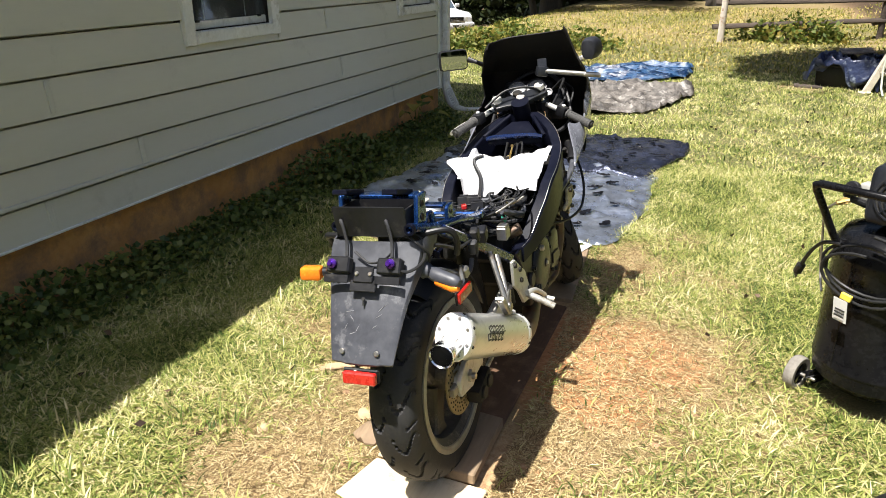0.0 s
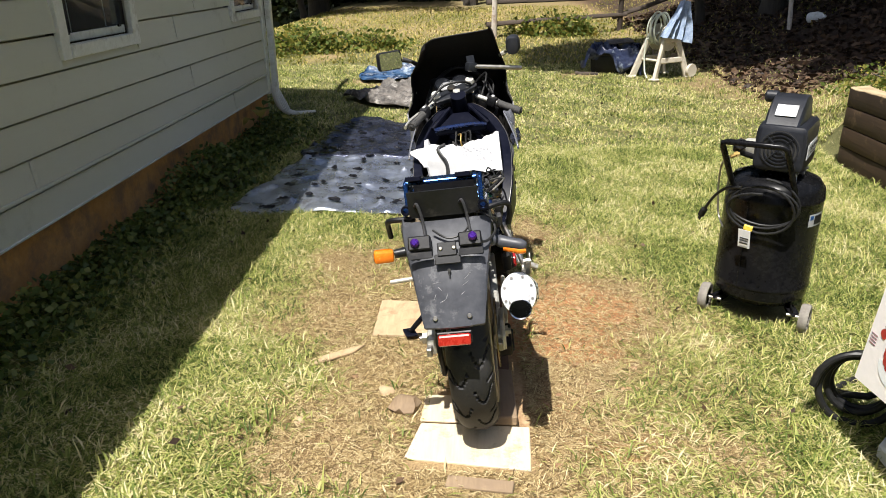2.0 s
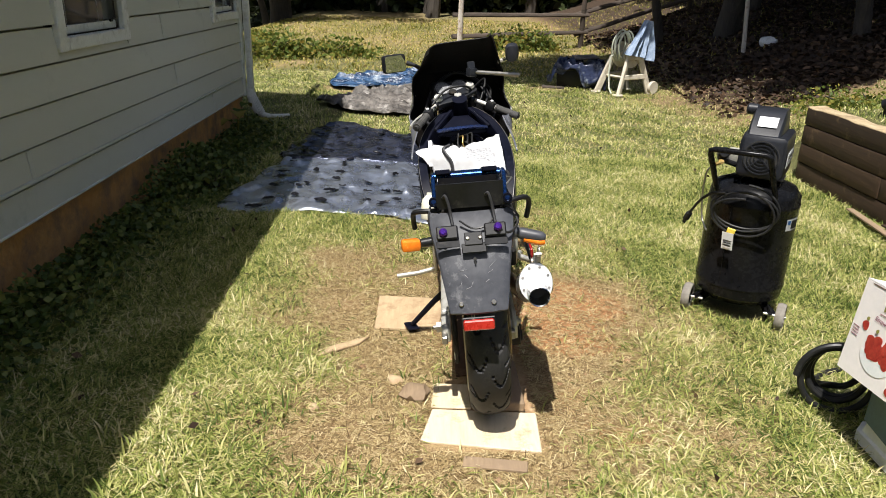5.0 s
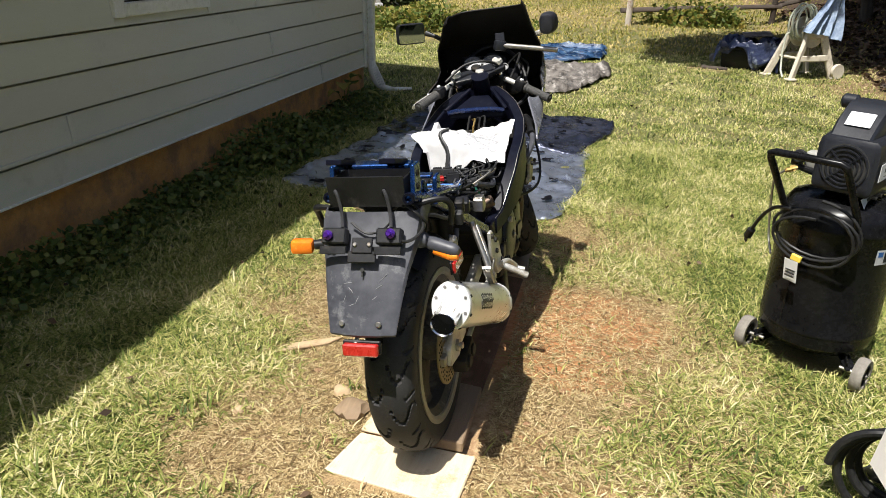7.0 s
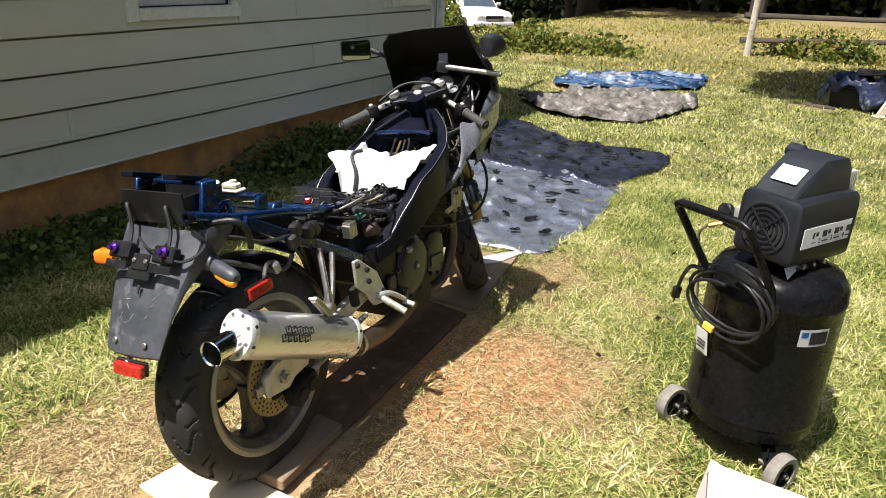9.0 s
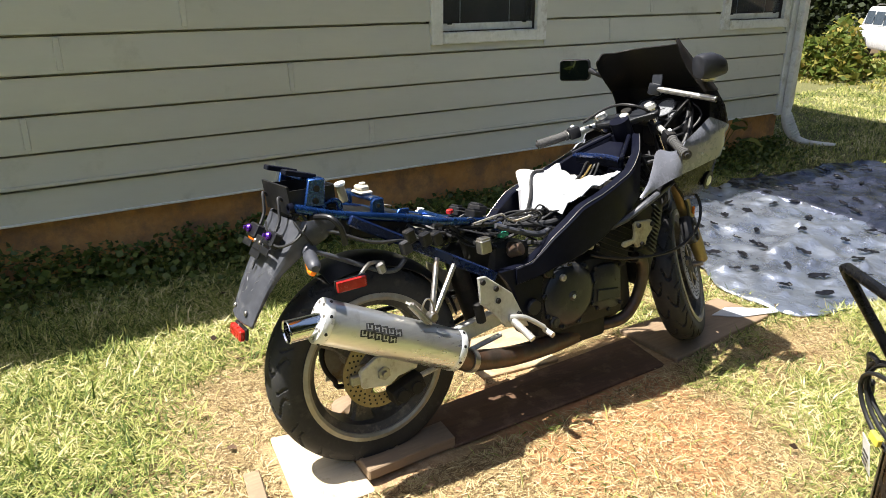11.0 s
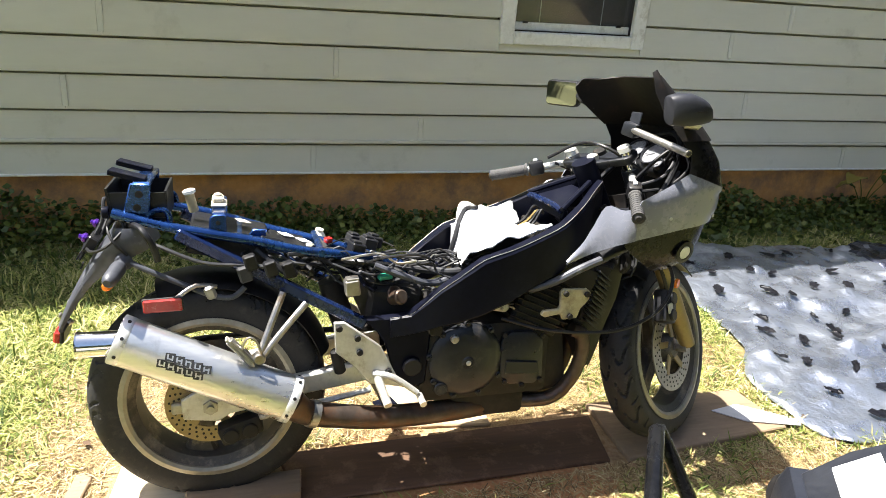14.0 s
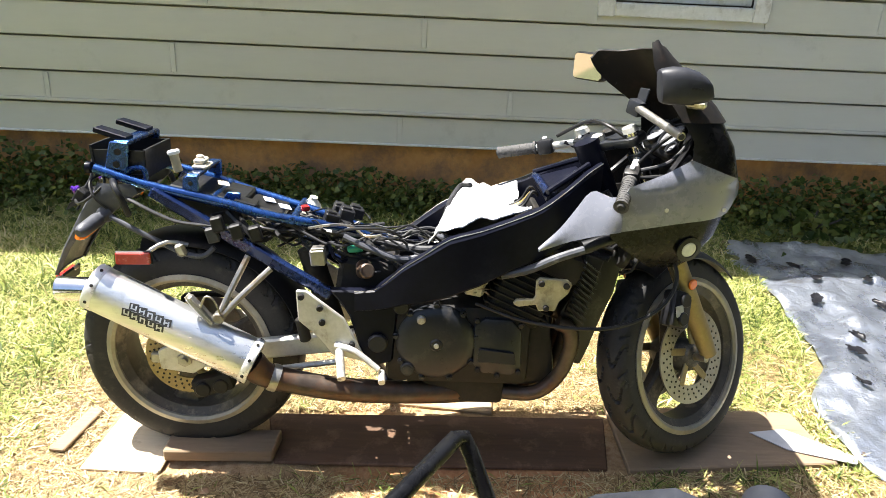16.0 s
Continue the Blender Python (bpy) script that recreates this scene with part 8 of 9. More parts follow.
# ==== plants ====
def leaf_material(name, stops, trans=0.35, rough=0.6, patch=0.0, patch_cols=None):
    """Leaves or blades: a colour a piece, and light that shines through."""
    m = bpy.data.materials.new(name)
    m.use_nodes = True
    t = m.node_tree
    n, lk = t.nodes, t.links
    out = n["Material Output"]
    b = n["Principled BSDF"]
    g = n.new("ShaderNodeNewGeometry")
    src = g.outputs["Random Per Island"]
    if patch:
        tc = n.new("ShaderNodeTexCoord")
        nz = n.new("ShaderNodeTexNoise")
        nz.inputs["Scale"].default_value, nz.inputs["Detail"].default_value = patch, 3
        lk.new(tc.outputs["Object"], nz.inputs["Vector"])
        a1 = n.new("ShaderNodeMapRange")
        a1.inputs[1].default_value, a1.inputs[2].default_value, a1.inputs[3].default_value, a1.inputs[4].default_value = 0.35, 0.65, -0.20, 0.20
        lk.new(nz.outputs[0], a1.inputs[0])
        ad = n.new("ShaderNodeMath")
        ad.operation = "ADD"
        ad.use_clamp = True
        lk.new(src, ad.inputs[0])
        lk.new(a1.outputs[0], ad.inputs[1])
        src = ad.outputs[0]
    r = n.new("ShaderNodeValToRGB")
    r.color_ramp.elements[0].position, r.color_ramp.elements[0].color = stops[0][0], (*stops[0][1], 1)
    r.color_ramp.elements[1].position, r.color_ramp.elements[1].color = stops[-1][0], (*stops[-1][1], 1)
    for p, c in stops[1:-1]:
        r.color_ramp.elements.new(p).color = (*c, 1)
    lk.new(src, r.inputs[0])
    lk.new(r.outputs[0], b.inputs["Base Color"])
    b.inputs["Roughness"].default_value = rough
    b.inputs["Specular IOR Level"].default_value = 0.3
    tr = n.new("ShaderNodeBsdfTranslucent")
    lk.new(r.outputs[0], tr.inputs["Color"])
    mx = n.new("ShaderNodeMixShader")
    mx.inputs[0].default_value = trans
    lk.new(b.outputs[0], mx.inputs[1])
    lk.new(tr.outputs[0], mx.inputs[2])
    lk.new(mx.outputs[0], out.inputs["Surface"])
    return m


GREEN = [(0.0, (0.048, 0.080, 0.013)), (0.25, (0.155, 0.205, 0.040)), (0.5, (0.335, 0.365, 0.095)), (0.74, (0.48, 0.465, 0.17)), (0.90, (0.62, 0.55, 0.27)), (1.0, (0.74, 0.66, 0.40))]
M["grass"] = leaf_material("lawn_blades", GREEN, 0.30, patch=2.2)
M["grass_far"] = leaf_material("far_lawn_blades", [(0.0, (0.11, 0.13, 0.02)), (0.4, (0.26, 0.26, 0.05)), (0.75, (0.45, 0.37, 0.12)), (1.0, (0.62, 0.48, 0.22))], 0.3, patch=0.5)
M["straw"] = leaf_material("dry_straw", [(0.0, (0.10, 0.062, 0.026)), (0.45, (0.32, 0.225, 0.105)), (0.8, (0.53, 0.41, 0.21)), (1.0, (0.66, 0.55, 0.33))], 0.10)
M["ivy"] = leaf_material("ivy_leaves", [(0.0, (0.045, 0.075, 0.016)), (0.6, (0.115, 0.155, 0.036)), (1.0, (0.24, 0.25, 0.065))], 0.25, 0.4)
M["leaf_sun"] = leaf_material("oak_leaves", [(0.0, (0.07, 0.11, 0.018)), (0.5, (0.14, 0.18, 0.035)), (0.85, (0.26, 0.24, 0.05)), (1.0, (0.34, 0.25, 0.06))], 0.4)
# brighter copy of the oak leaves, sunlight put into the colour
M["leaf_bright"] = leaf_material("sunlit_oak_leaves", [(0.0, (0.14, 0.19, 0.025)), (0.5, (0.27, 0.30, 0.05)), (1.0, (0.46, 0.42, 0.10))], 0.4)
# near-black leaf copy, with the shade inside the woods painted in
M["leaf_dark"] = leaf_material("shaded_woods_leaves", [(0.0, (0.008, 0.014, 0.004)), (0.6, (0.020, 0.032, 0.008)), (1.0, (0.05, 0.065, 0.015))], 0.2)
# brown litter, darkened for the shade it lies in
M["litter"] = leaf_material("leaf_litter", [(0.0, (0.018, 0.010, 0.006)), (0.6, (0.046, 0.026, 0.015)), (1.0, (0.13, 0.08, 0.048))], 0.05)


def fast_mesh(name, co, faces_per, nv, material, label, category, parent=None, kind="stuff"):
    """Many equal pieces of nv corners each, out of one array (pieces, nv, 3)."""
    k = len(co)
    m_ = bpy.data.meshes.new(name)
    m_.vertices.add(k * nv)
    m_.vertices.foreach_set("co", np.ascontiguousarray(co, np.float32).reshape(-1))
    f_ = np.array(faces_per)
    nf, fv = f_.shape
    loops = (np.arange(k)[:, None, None] * nv + f_[None]).reshape(-1)
    m_.loops.add(len(loops))
    m_.loops.foreach_set("vertex_index", loops.astype(np.int32))
    m_.polygons.add(k * nf)
    m_.polygons.foreach_set("loop_start", (np.arange(k * nf) * fv).astype(np.int32))
    m_.polygons.foreach_set("loop_total", np.full(k * nf, fv, np.int32))
    m_.update(calc_edges=True)
    m_.materials.append(material)
    ob = new(name, m_)
    if parent:
        ob.parent = parent
        if label:
            ob["label"] = label
        return ob
    return tagged(ob, label, category, kind=kind)


def tufts(rs, x, y, length, width, lean):
    """Short leaning leaves of one folded quad each, rooted at x, y."""
    k = len(x)
    a = rs.uniform(0, 2 * math.pi, k)
    ln, w = length * rs.uniform(0.5, 1.5, k), width * rs.uniform(0.6, 1.4, k) / 2
    ti = np.clip(rs.normal(lean, 0.32, k), 0.05, 1.5)
    dx, dy = np.cos(a), np.sin(a)
    z0 = ground_z(x, y) - 0.002 + rs.uniform(0, 0.010, k)
    co = np.zeros((k, 4, 3), np.float32)
    for i, (f, s) in enumerate(((0.0, -0.5), (0.45, -1.0), (1.0, 0.0), (0.50, 1.0))):
        rr, hh = ln * f * np.sin(ti * (0.75 + 0.45 * f)), ln * f * np.cos(np.minimum(ti * (0.75 + 0.45 * f), 1.55))
        co[:, i, 0] = x + dx * rr - dy * w * s
        co[:, i, 1] = y + dy * rr + dx * w * s
        co[:, i, 2] = z0 + np.maximum(hh, 0.001)
    return co


def blades(rs, x, y, length, width, lean, z_lift=0.0):
    """Bent grass blades rooted at x, y: five corners, a quad and a tip."""
    k = len(x)
    a = rs.uniform(0, 2 * math.pi, k)
    ln = length * rs.uniform(0.55, 1.35, k)
    w = width * rs.uniform(0.6, 1.3, k) / 2
    ti = np.clip(rs.normal(lean, 0.3, k), 0.05, 1.5)
    dx, dy = np.cos(a), np.sin(a)
    z0 = ground_z(x, y) - 0.004 + z_lift
    co = np.zeros((k, 5, 3), np.float32)
    px, py = -dy * w, dx * w
    mid_r, mid_h = ln * 0.55 * np.sin(ti * 0.75), ln * 0.55 * np.cos(ti * 0.75)
    tip_r, tip_h = mid_r + ln * 0.45 * np.sin(np.minimum(ti * 1.6, 1.9)), mid_h + ln * 0.45 * np.cos(np.minimum(ti * 1.6, 1.9))
    for i, (rr, hh, s) in enumerate(((0, 0, 1), (0, 0, -1), (mid_r, mid_h, -0.8), (mid_r, mid_h, 0.8), (tip_r, tip_h, 0))):
        co[:, i, 0] = x + dx * rr + px * s
        co[:, i, 1] = y + dy * rr + py * s
        co[:, i, 2] = z0 + np.maximum(hh, 0.002)
    return co


PADS = [np.array(TARP1), np.array(TARP2), np.array(TARP3), np.array([(-0.17, -0.19), (0.26, -0.19), (0.26, 0.37), (0.21, 1.4), (0.21, 1.42), (0.16, 2.1), (-0.11, 2.06), (-0.11, 1.40), (-0.05, 0.35), (-0.13, 0.06)]), np.array([(-0.39, 0.69), (-0.09, 0.68), (-0.05, 1.04), (-0.39, 1.05)])]


def free(x, y):
    ok = (x > WX + 0.02) | (y > 5.6)
    for p in PADS:
        ok &= ~inside(p, x, y)
    ok &= ~((x > 2.95) & (x < 3.13) & (y < 3.75))
    ok &= ~((x > 1.33) & (x < 1.69) & (y > -0.37) & (y < -0.01))
    ok &= ~((np.hypot(x - 1.382, y - 1.018)) < 0.17)
    return ok


rs = np.random.RandomState(12)


def sow(n, x0, x1, y0, y1, keep):
    x, y = rs.uniform(x0, x1, n), rs.uniform(y0, y1, n)
    k = free(x, y) & (rs.uniform(0, 1, n) < keep(x, y))
    return x[k], y[k]


clump = lambda x, y: 0.25 + 0.75 * step(-0.5, 0.6, wave(x, y, 11, 51) + 0.6 * wave(x, y, 31, 52))
lawn = []
thick = lambda x, y: 0.62 + 0.38 * clump(x, y)
x, y = sow(800000, -2.05, 3.0, -1.4, 4.2, lambda x, y: (1 - 0.985 * bare(x, y)) * thick(x, y))
near_turf = tufts(rs, x, y, 0.052, 0.0046, 1.22)
x, y = sow(60000, -2.05, 3.0, -1.4, 4.2, lambda x, y: (1 - 0.97 * bare(x, y)) * clump(x, y))
lawn.append(blades(rs, x, y, 0.060, 0.0044, 1.0))
x, y = sow(170000, -3.6, 4.5, 4.2, 9.0, lambda x, y: (1 - 0.9 * bare(x, y)) * clump(x, y))
lawn.append(blades(rs, x, y, 0.050, 0.0085, 1.0))
x, y = sow(110000, -8, 9, 9.0, 20.0, lambda x, y: (1 - 0.75 * bare(x, y)) * clump(x, y))
far_lawn = [blades(rs, x, y, 0.08, 0.018, 1.0)]
x, y = sow(90000, 3.1, 6.5, -3.5, 6.0, lambda x, y: (0.9 - 0.7 * bare(x, y)) * clump(x, y))
lawn.append(blades(rs, x, y, 0.062, 0.0062, 0.95))
for n_, bx_ in ((20000, (-2.05, 3.0, -9.0, -3.6)), (36000, (3.15, 12.0, -9.0, 6.0)), (24000, (6.5, 14.0, 6.0, 20.0))):
    x, y = sow(n_, *bx_, lambda x, y: (1 - 0.9 * bare(x, y)) * clump(x, y))
    lawn.append(blades(rs, x, y, 0.06, 0.012, 1.0))
x, y = sow(60000, -2.05, 3.0, -3.6, -1.4, lambda x, y: (1 - 0.9 * bare(x, y)) * clump(x, y))
lawn.append(blades(rs, x, y, 0.06, 0.010, 1.1))
# coarse taller tufts
x, y = sow(2600, -2.0, 3.0, -1.8, 7.0, lambda x, y: (1 - bare(x, y)) * step(0.1, 0.7, wave(x, y, 2.4, 61)))
tx = np.repeat(x, 9) + rs.normal(0, 0.022, len(x) * 9)
ty = np.repeat(y, 9) + rs.normal(0, 0.022, len(x) * 9)
k = free(tx, ty)
lawn.append(blades(rs, tx[k], ty[k], 0.085, 0.0075, 0.75))


def grass_mesh(name, co, material, label):
    gm = bpy.data.meshes.new(name)
    kk = len(co)
    gm.vertices.add(kk * 5)
    gm.vertices.foreach_set("co", co.reshape(-1))
    ii = np.arange(kk)[:, None] * 5
    loops = np.concatenate([ii + np.array([[0, 1, 2, 3]]), ii + np.array([[3, 2, 4]])], 1).reshape(-1)
    gm.loops.add(len(loops))
    gm.loops.foreach_set("vertex_index", loops.astype(np.int32))
    gm.polygons.add(kk * 2)
    st = (np.arange(kk)[:, None] * 7 + np.array([[0, 4]])).reshape(-1)
    gm.polygons.foreach_set("loop_start", st.astype(np.int32))
    gm.polygons.foreach_set("loop_total", np.tile(np.array([4, 3], np.int32), kk))
    gm.update(calc_edges=True)
    gm.materials.append(material)
    return tagged(new(name, gm), label, "grass", kind="stuff")


fast_mesh("turf", near_turf, [(0, 1, 2, 3)], 4, M["grass"], "dense short green and yellowing turf", "grass")
grass_mesh("lawn_grass", np.concatenate(lawn), M["grass"], "short green and yellowing lawn grass")
grass_mesh("far_grass", np.concatenate(far_lawn), M["grass_far"], "thin brownish grass at the far end of the lawn")

# cut straw and clippings
parts_ = []
for n_, bx_, ln, wd, kp in ((115000, (-1.9, 3.0, -1.9, 4.0), 0.034, 0.0022, lambda x, y: (0.30 + 0.70 * bare(x, y)) * (1 - 0.85 * clay(x, y))), (200000, (-1.0, 1.3, -1.0, 2.6), 0.031, 0.0023, lambda x, y: bare(x, y) * (1 - 0.8 * clay(x, y))), (30000, (-2.0, 3.5, 4.0, 12.0), 0.06, 0.006, lambda x, y: 0.25 + 0.6 * bare(x, y))):
    x, y = sow(n_, *bx_, kp)
    k = len(x)
    a = rs.uniform(0, 2 * math.pi, k)
    l_ = ln * rs.uniform(0.4, 1.6, k) / 2
    w_ = wd * rs.uniform(0.6, 1.4, k) / 2
    z = ground_z(x, y) + rs.uniform(0.003, 0.014, k)
    tz = rs.normal(0, 0.18, k) * l_
    c = np.zeros((k, 4, 3), np.float32)
    for i, (s1, s2) in enumerate(((-1, -1), (1, -1), (1, 1), (-1, 1))):
        c[:, i, 0] = x + np.cos(a) * l_ * s1 - np.sin(a) * w_ * s2
        c[:, i, 1] = y + np.sin(a) * l_ * s1 + np.cos(a) * w_ * s2
        c[:, i, 2] = z + tz * s1
    parts_.append(c)
fast_mesh("dry_straw", np.concatenate(parts_), [(0, 1, 2, 3)], 4, M["straw"], "loose dry straw and grass clippings", "straw")


def leaf_cards(rs_, p, size, flat=0.0, aspect=0.62):
    """Pointed four-cornered leaves at the points p, folded along the middle."""
    k = len(p)
    d = rs_.normal(0, 1, (k, 3))
    d[:, 2] *= 1 - flat
    d /= np.linalg.norm(d, axis=1)[:, None]
    q = rs_.normal(0, 1, (k, 3))
    q[:, 2] *= 1 - flat * 0.5
    q -= d * (q * d).sum(1)[:, None]
    q /= np.linalg.norm(q, axis=1)[:, None]
    s = (size * rs_.uniform(0.6, 1.4, k))[:, None]
    nrm = np.cross(d, q)
    c = np.zeros((k, 4, 3), np.float32)
    c[:, 0] = p - d * s * 0.5
    c[:, 1] = p + q * s * aspect * 0.5 + nrm * s * 0.10
    c[:, 2] = p + d * s * 0.5
    c[:, 3] = p - q * s * aspect * 0.5 + nrm * s * 0.10
    return c


# broad-leaved weed at the foot of the house wall
wd = thing("broadleaf_weed", "young broad-leaved green weed by the house foundation", "weed", pose(-1.93, 4.42, float(ground_z(-1.93, 4.42))))
for az, rch, h, ln in ((95, 0.16, 0.26, 0.17), (-70, 0.13, 0.31, 0.16), (20, 0.14, 0.20, 0.18), (-120, 0.07, 0.22, 0.12), (60, 0.07, 0.34, 0.13)):
    ca, sa = math.cos(math.radians(az)), math.sin(math.radians(az))
    part("stem", tube([(0, 0, 0), (0.35 * rch * ca, 0.35 * rch * sa, 0.6 * h), (rch * ca, rch * sa, h)], [0.005, 0.004, 0.0025], 6, curve=4), M["leaf_sun"], wd)
    grid_ = []
    for j in range(9):
        v = j / 8
        half = 0.42 * ln * math.sin(math.pi * (0.06 + 0.92 * v ** 0.8)) ** 0.8
        grid_.append([Vector((rch * ca + v * ln * ca - w * half * sa, rch * sa + v * ln * sa + w * half * ca, h + 0.04 * math.sin(v * 2.4) - 0.05 * v * v + 0.012 * abs(w) + 0.004 * math.sin(v * 20))) for w in (-1, -0.5, 0, 0.5, 1)])
    part("leaf", skin(grid_, 0.0012), M["leaf_sun"], wd)

# ivy and weeds along the foundation
n_ = 17000
y = rs.uniform(-3.0, 5.3, n_)
hgt = 0.11 + 0.16 * step(-0.2, 0.7, wave(y, y * 0, 2.6, 71)) + 0.03 * wave(y, y * 0, 9, 72)
x = WX + 0.03 + np.abs(rs.normal(0, 0.22, n_))
z = rs.uniform(0.01, 1, n_) ** 1.2 * np.maximum(hgt, 0.03) * np.exp(-((x - WX - 0.05) / 0.30) ** 2) + 0.012
p = np.stack([x, y, z], -1)
fast_mesh("ivy", leaf_cards(rs, p, 0.036, 0.5, 0.85), [(0, 1, 2, 3)], 4, M["ivy"], "low ivy and weeds along the house foundation", "ivy")


def bush(name, cx_, cy_, rx_, ry_, h_, n_, size, mat, label):
    u = rs.normal(0, 1, (n_, 3))
    u /= np.linalg.norm(u, axis=1)[:, None]
    r_ = rs.uniform(0.55, 1.05, n_)[:, None] * (1 + 0.25 * np.sin(u[:, :1] * 5 + u[:, 1:2] * 4))
    p_ = u * r_
    z_ = float(ground_z(cx_, cy_))
    p_ = np.stack([cx_ + p_[:, 0] * rx_, cy_ + p_[:, 1] * ry_, z_ + np.abs(p_[:, 2]) * h_], -1)
    b_ = thing(name, label, "bush")
    fast_mesh("foliage", leaf_cards(rs, p_, size, 0.2), [(0, 1, 2, 3)], 4, mat, "", "", b_)
    for q in range(5):
        a_ = q * 1.3
        part("stem", tube([(cx_, cy_, z_ - 0.05), (cx_ + 0.25 * rx_ * math.cos(a_), cy_ + 0.25 * ry_ * math.sin(a_), z_ + 0.4 * h_), (cx_ + 0.6 * rx_ * math.cos(a_), cy_ + 0.6 * ry_ * math.sin(a_), z_ + 0.75 * h_)], [0.014, 0.009, 0.005], 6), M["bark"], b_)
    return b_


bush("shrub", -4.35, 9.9, 0.75, 0.8, 0.70, 2600, 0.11, M["leaf_sun"], "ragged sunlit green shrub behind the house")
bush("shrub", -3.0, 10.6, 0.9, 0.6, 0.42, 1700, 0.09, M["leaf_sun"], "low ragged green shrub on the lawn")
bush("shrub", -1.9, 10.9, 0.9, 0.5, 0.28, 1300, 0.08, M["leaf_sun"], "low weedy clump on the lawn")
bush("shrub", 1.6, 12.8, 1.0, 0.4, 0.40, 1500, 0.09, M["leaf_sun"], "weeds growing along the fence foot")
bush("shrub", 4.3, 4.9, 0.8, 0.9, 0.25, 2600, 0.045, M["leaf_sun"], "weedy growth on the bank above the timbers")
bush("shrub", -1.72, 2.9, 0.18, 0.25, 0.16, 160, 0.07, M["ivy"], "broad-leaved weed beside the foundation")


def tree(name, x, y, trunk_r, height, crown_c, crown_r, n_leaf, size, mat, label, limbs=9, seed=1, lean=(0, 0)):
    g = random.Random(seed)
    gr_ = np.random.RandomState(seed)
    z_ = float(ground_z(x, y))
    tr_ = thing(name, label, "tree")
    c_ = Vector(crown_c)
    top = Vector((x + lean[0], y + lean[1], z_ + height))
    fork = Vector((x, y, z_)).lerp(top, 0.45) + Vector((g.uniform(-0.2, 0.2), g.uniform(-0.2, 0.2), 0))
    part("trunk", tube([(x, y, z_ - 0.3), (x + 0.02, y, z_ + 0.25), fork, top], [trunk_r * 1.45, trunk_r, trunk_r * 0.8, trunk_r * 0.4], 14, curve=6), M["bark"], tr_)
    tips = []
    for k in range(limbs):
        a_ = 2 * math.pi * k / limbs + g.uniform(-0.3, 0.3)
        el = g.uniform(-0.35, 0.8)
        e_ = c_ + Vector((crown_r[0] * 0.75 * math.cos(a_) * math.cos(el), crown_r[1] * 0.75 * math.sin(a_) * math.cos(el), crown_r[2] * 0.75 * math.sin(el)))
        s_ = fork.lerp(top, g.uniform(0.0, 0.9))
        m_ = s_.lerp(e_, 0.5) + Vector((0, 0, g.uniform(0.1, 0.5)))
        part("limb", tube([s_, m_, e_], [trunk_r * 0.38, trunk_r * 0.22, trunk_r * 0.06], 7, curve=4), M["bark"], tr_)
        tips += [e_, m_.lerp(e_, 0.5)]
    cl = []
    for t_ in tips + [c_ + Vector((g.uniform(-1, 1) * crown_r[0], g.uniform(-1, 1) * crown_r[1], g.uniform(-1, 1) * crown_r[2])) * 0.8 for _ in range(limbs * 4)]:
        k_ = n_leaf // (len(tips) + limbs * 4)
        sc = gr_.uniform(0.45, 1.1)
        cl.append(np.array(t_)[None] + gr_.normal(0, 1, (k_, 3)) * np.array([0.42, 0.42, 0.26]) * sc * (sum(crown_r) / 9))
    fast_mesh("crown", leaf_cards(gr_, np.concatenate(cl), size, 0.3), [(0, 1, 2, 3)], 4, mat, "", "", tr_)
    return tr_


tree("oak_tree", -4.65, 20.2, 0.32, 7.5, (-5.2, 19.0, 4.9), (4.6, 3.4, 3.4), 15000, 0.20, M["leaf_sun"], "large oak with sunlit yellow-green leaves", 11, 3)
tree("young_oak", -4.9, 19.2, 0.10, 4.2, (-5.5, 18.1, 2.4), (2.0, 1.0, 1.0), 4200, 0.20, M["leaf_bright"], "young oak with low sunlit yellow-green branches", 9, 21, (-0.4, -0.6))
# unseen crowns, placed so that their shade falls on litter and lawn edge
tree("shade_tree", 5.05, 10.9, 0.20, 7.5, (6.3, 7.0, 6.6), (3.3, 3.2, 1.6), 24000, 0.42, M["leaf_dark"], "dark-barked tree, unseen crown placed to shade the leaf litter", 10, 4, (0.6, -1.6))
tree("shade_tree", 9.6, 8.6, 0.22, 8.0, (10.2, 6.6, 6.8), (3.8, 3.6, 1.8), 20000, 0.44, M["leaf_dark"], "dark-barked tree, unseen crown placed to shade the leaf litter", 10, 5)
tree("shade_tree", 8.2, 14.5, 0.20, 8.0, (8.0, 12.4, 6.6), (3.6, 3.4, 1.8), 20000, 0.44, M["leaf_dark"], "dark-barked tree, unseen crown placed to shade the leaf litter", 10, 6)
tree("shade_tree", 5.9, 8.3, 0.11, 6.8, (2.5, 7.2, 6.7), (3.1, 1.9, 1.0), 15000, 0.36, M["leaf_dark"], "slim tree, unseen crown placed to shade the edge of the litter", 9, 14, (-0.8, -0.6))
tree("shade_tree", 13.0, 12.0, 0.2, 8.0, (12.4, 10.5, 6.8), (3.6, 3.4, 1.8), 12000, 0.44, M["leaf_dark"], "dark-barked tree, unseen crown placed to shade the leaf litter", 9, 15)
tree("shade_tree", 6.3, 13.0, 0.16, 7.6, (5.0, 10.2, 6.6), (2.8, 2.6, 1.3), 14000, 0.40, M["leaf_dark"], "dark-barked tree, unseen crown placed to shade the leaf litter", 9, 16)
tree("shade_tree", 10.8, 17.0, 0.2, 8.0, (9.0, 16.0, 6.8), (4.6, 3.6, 1.8), 16000, 0.46, M["leaf_dark"], "dark-barked tree, unseen crown placed to shade the leaf litter", 9, 17)
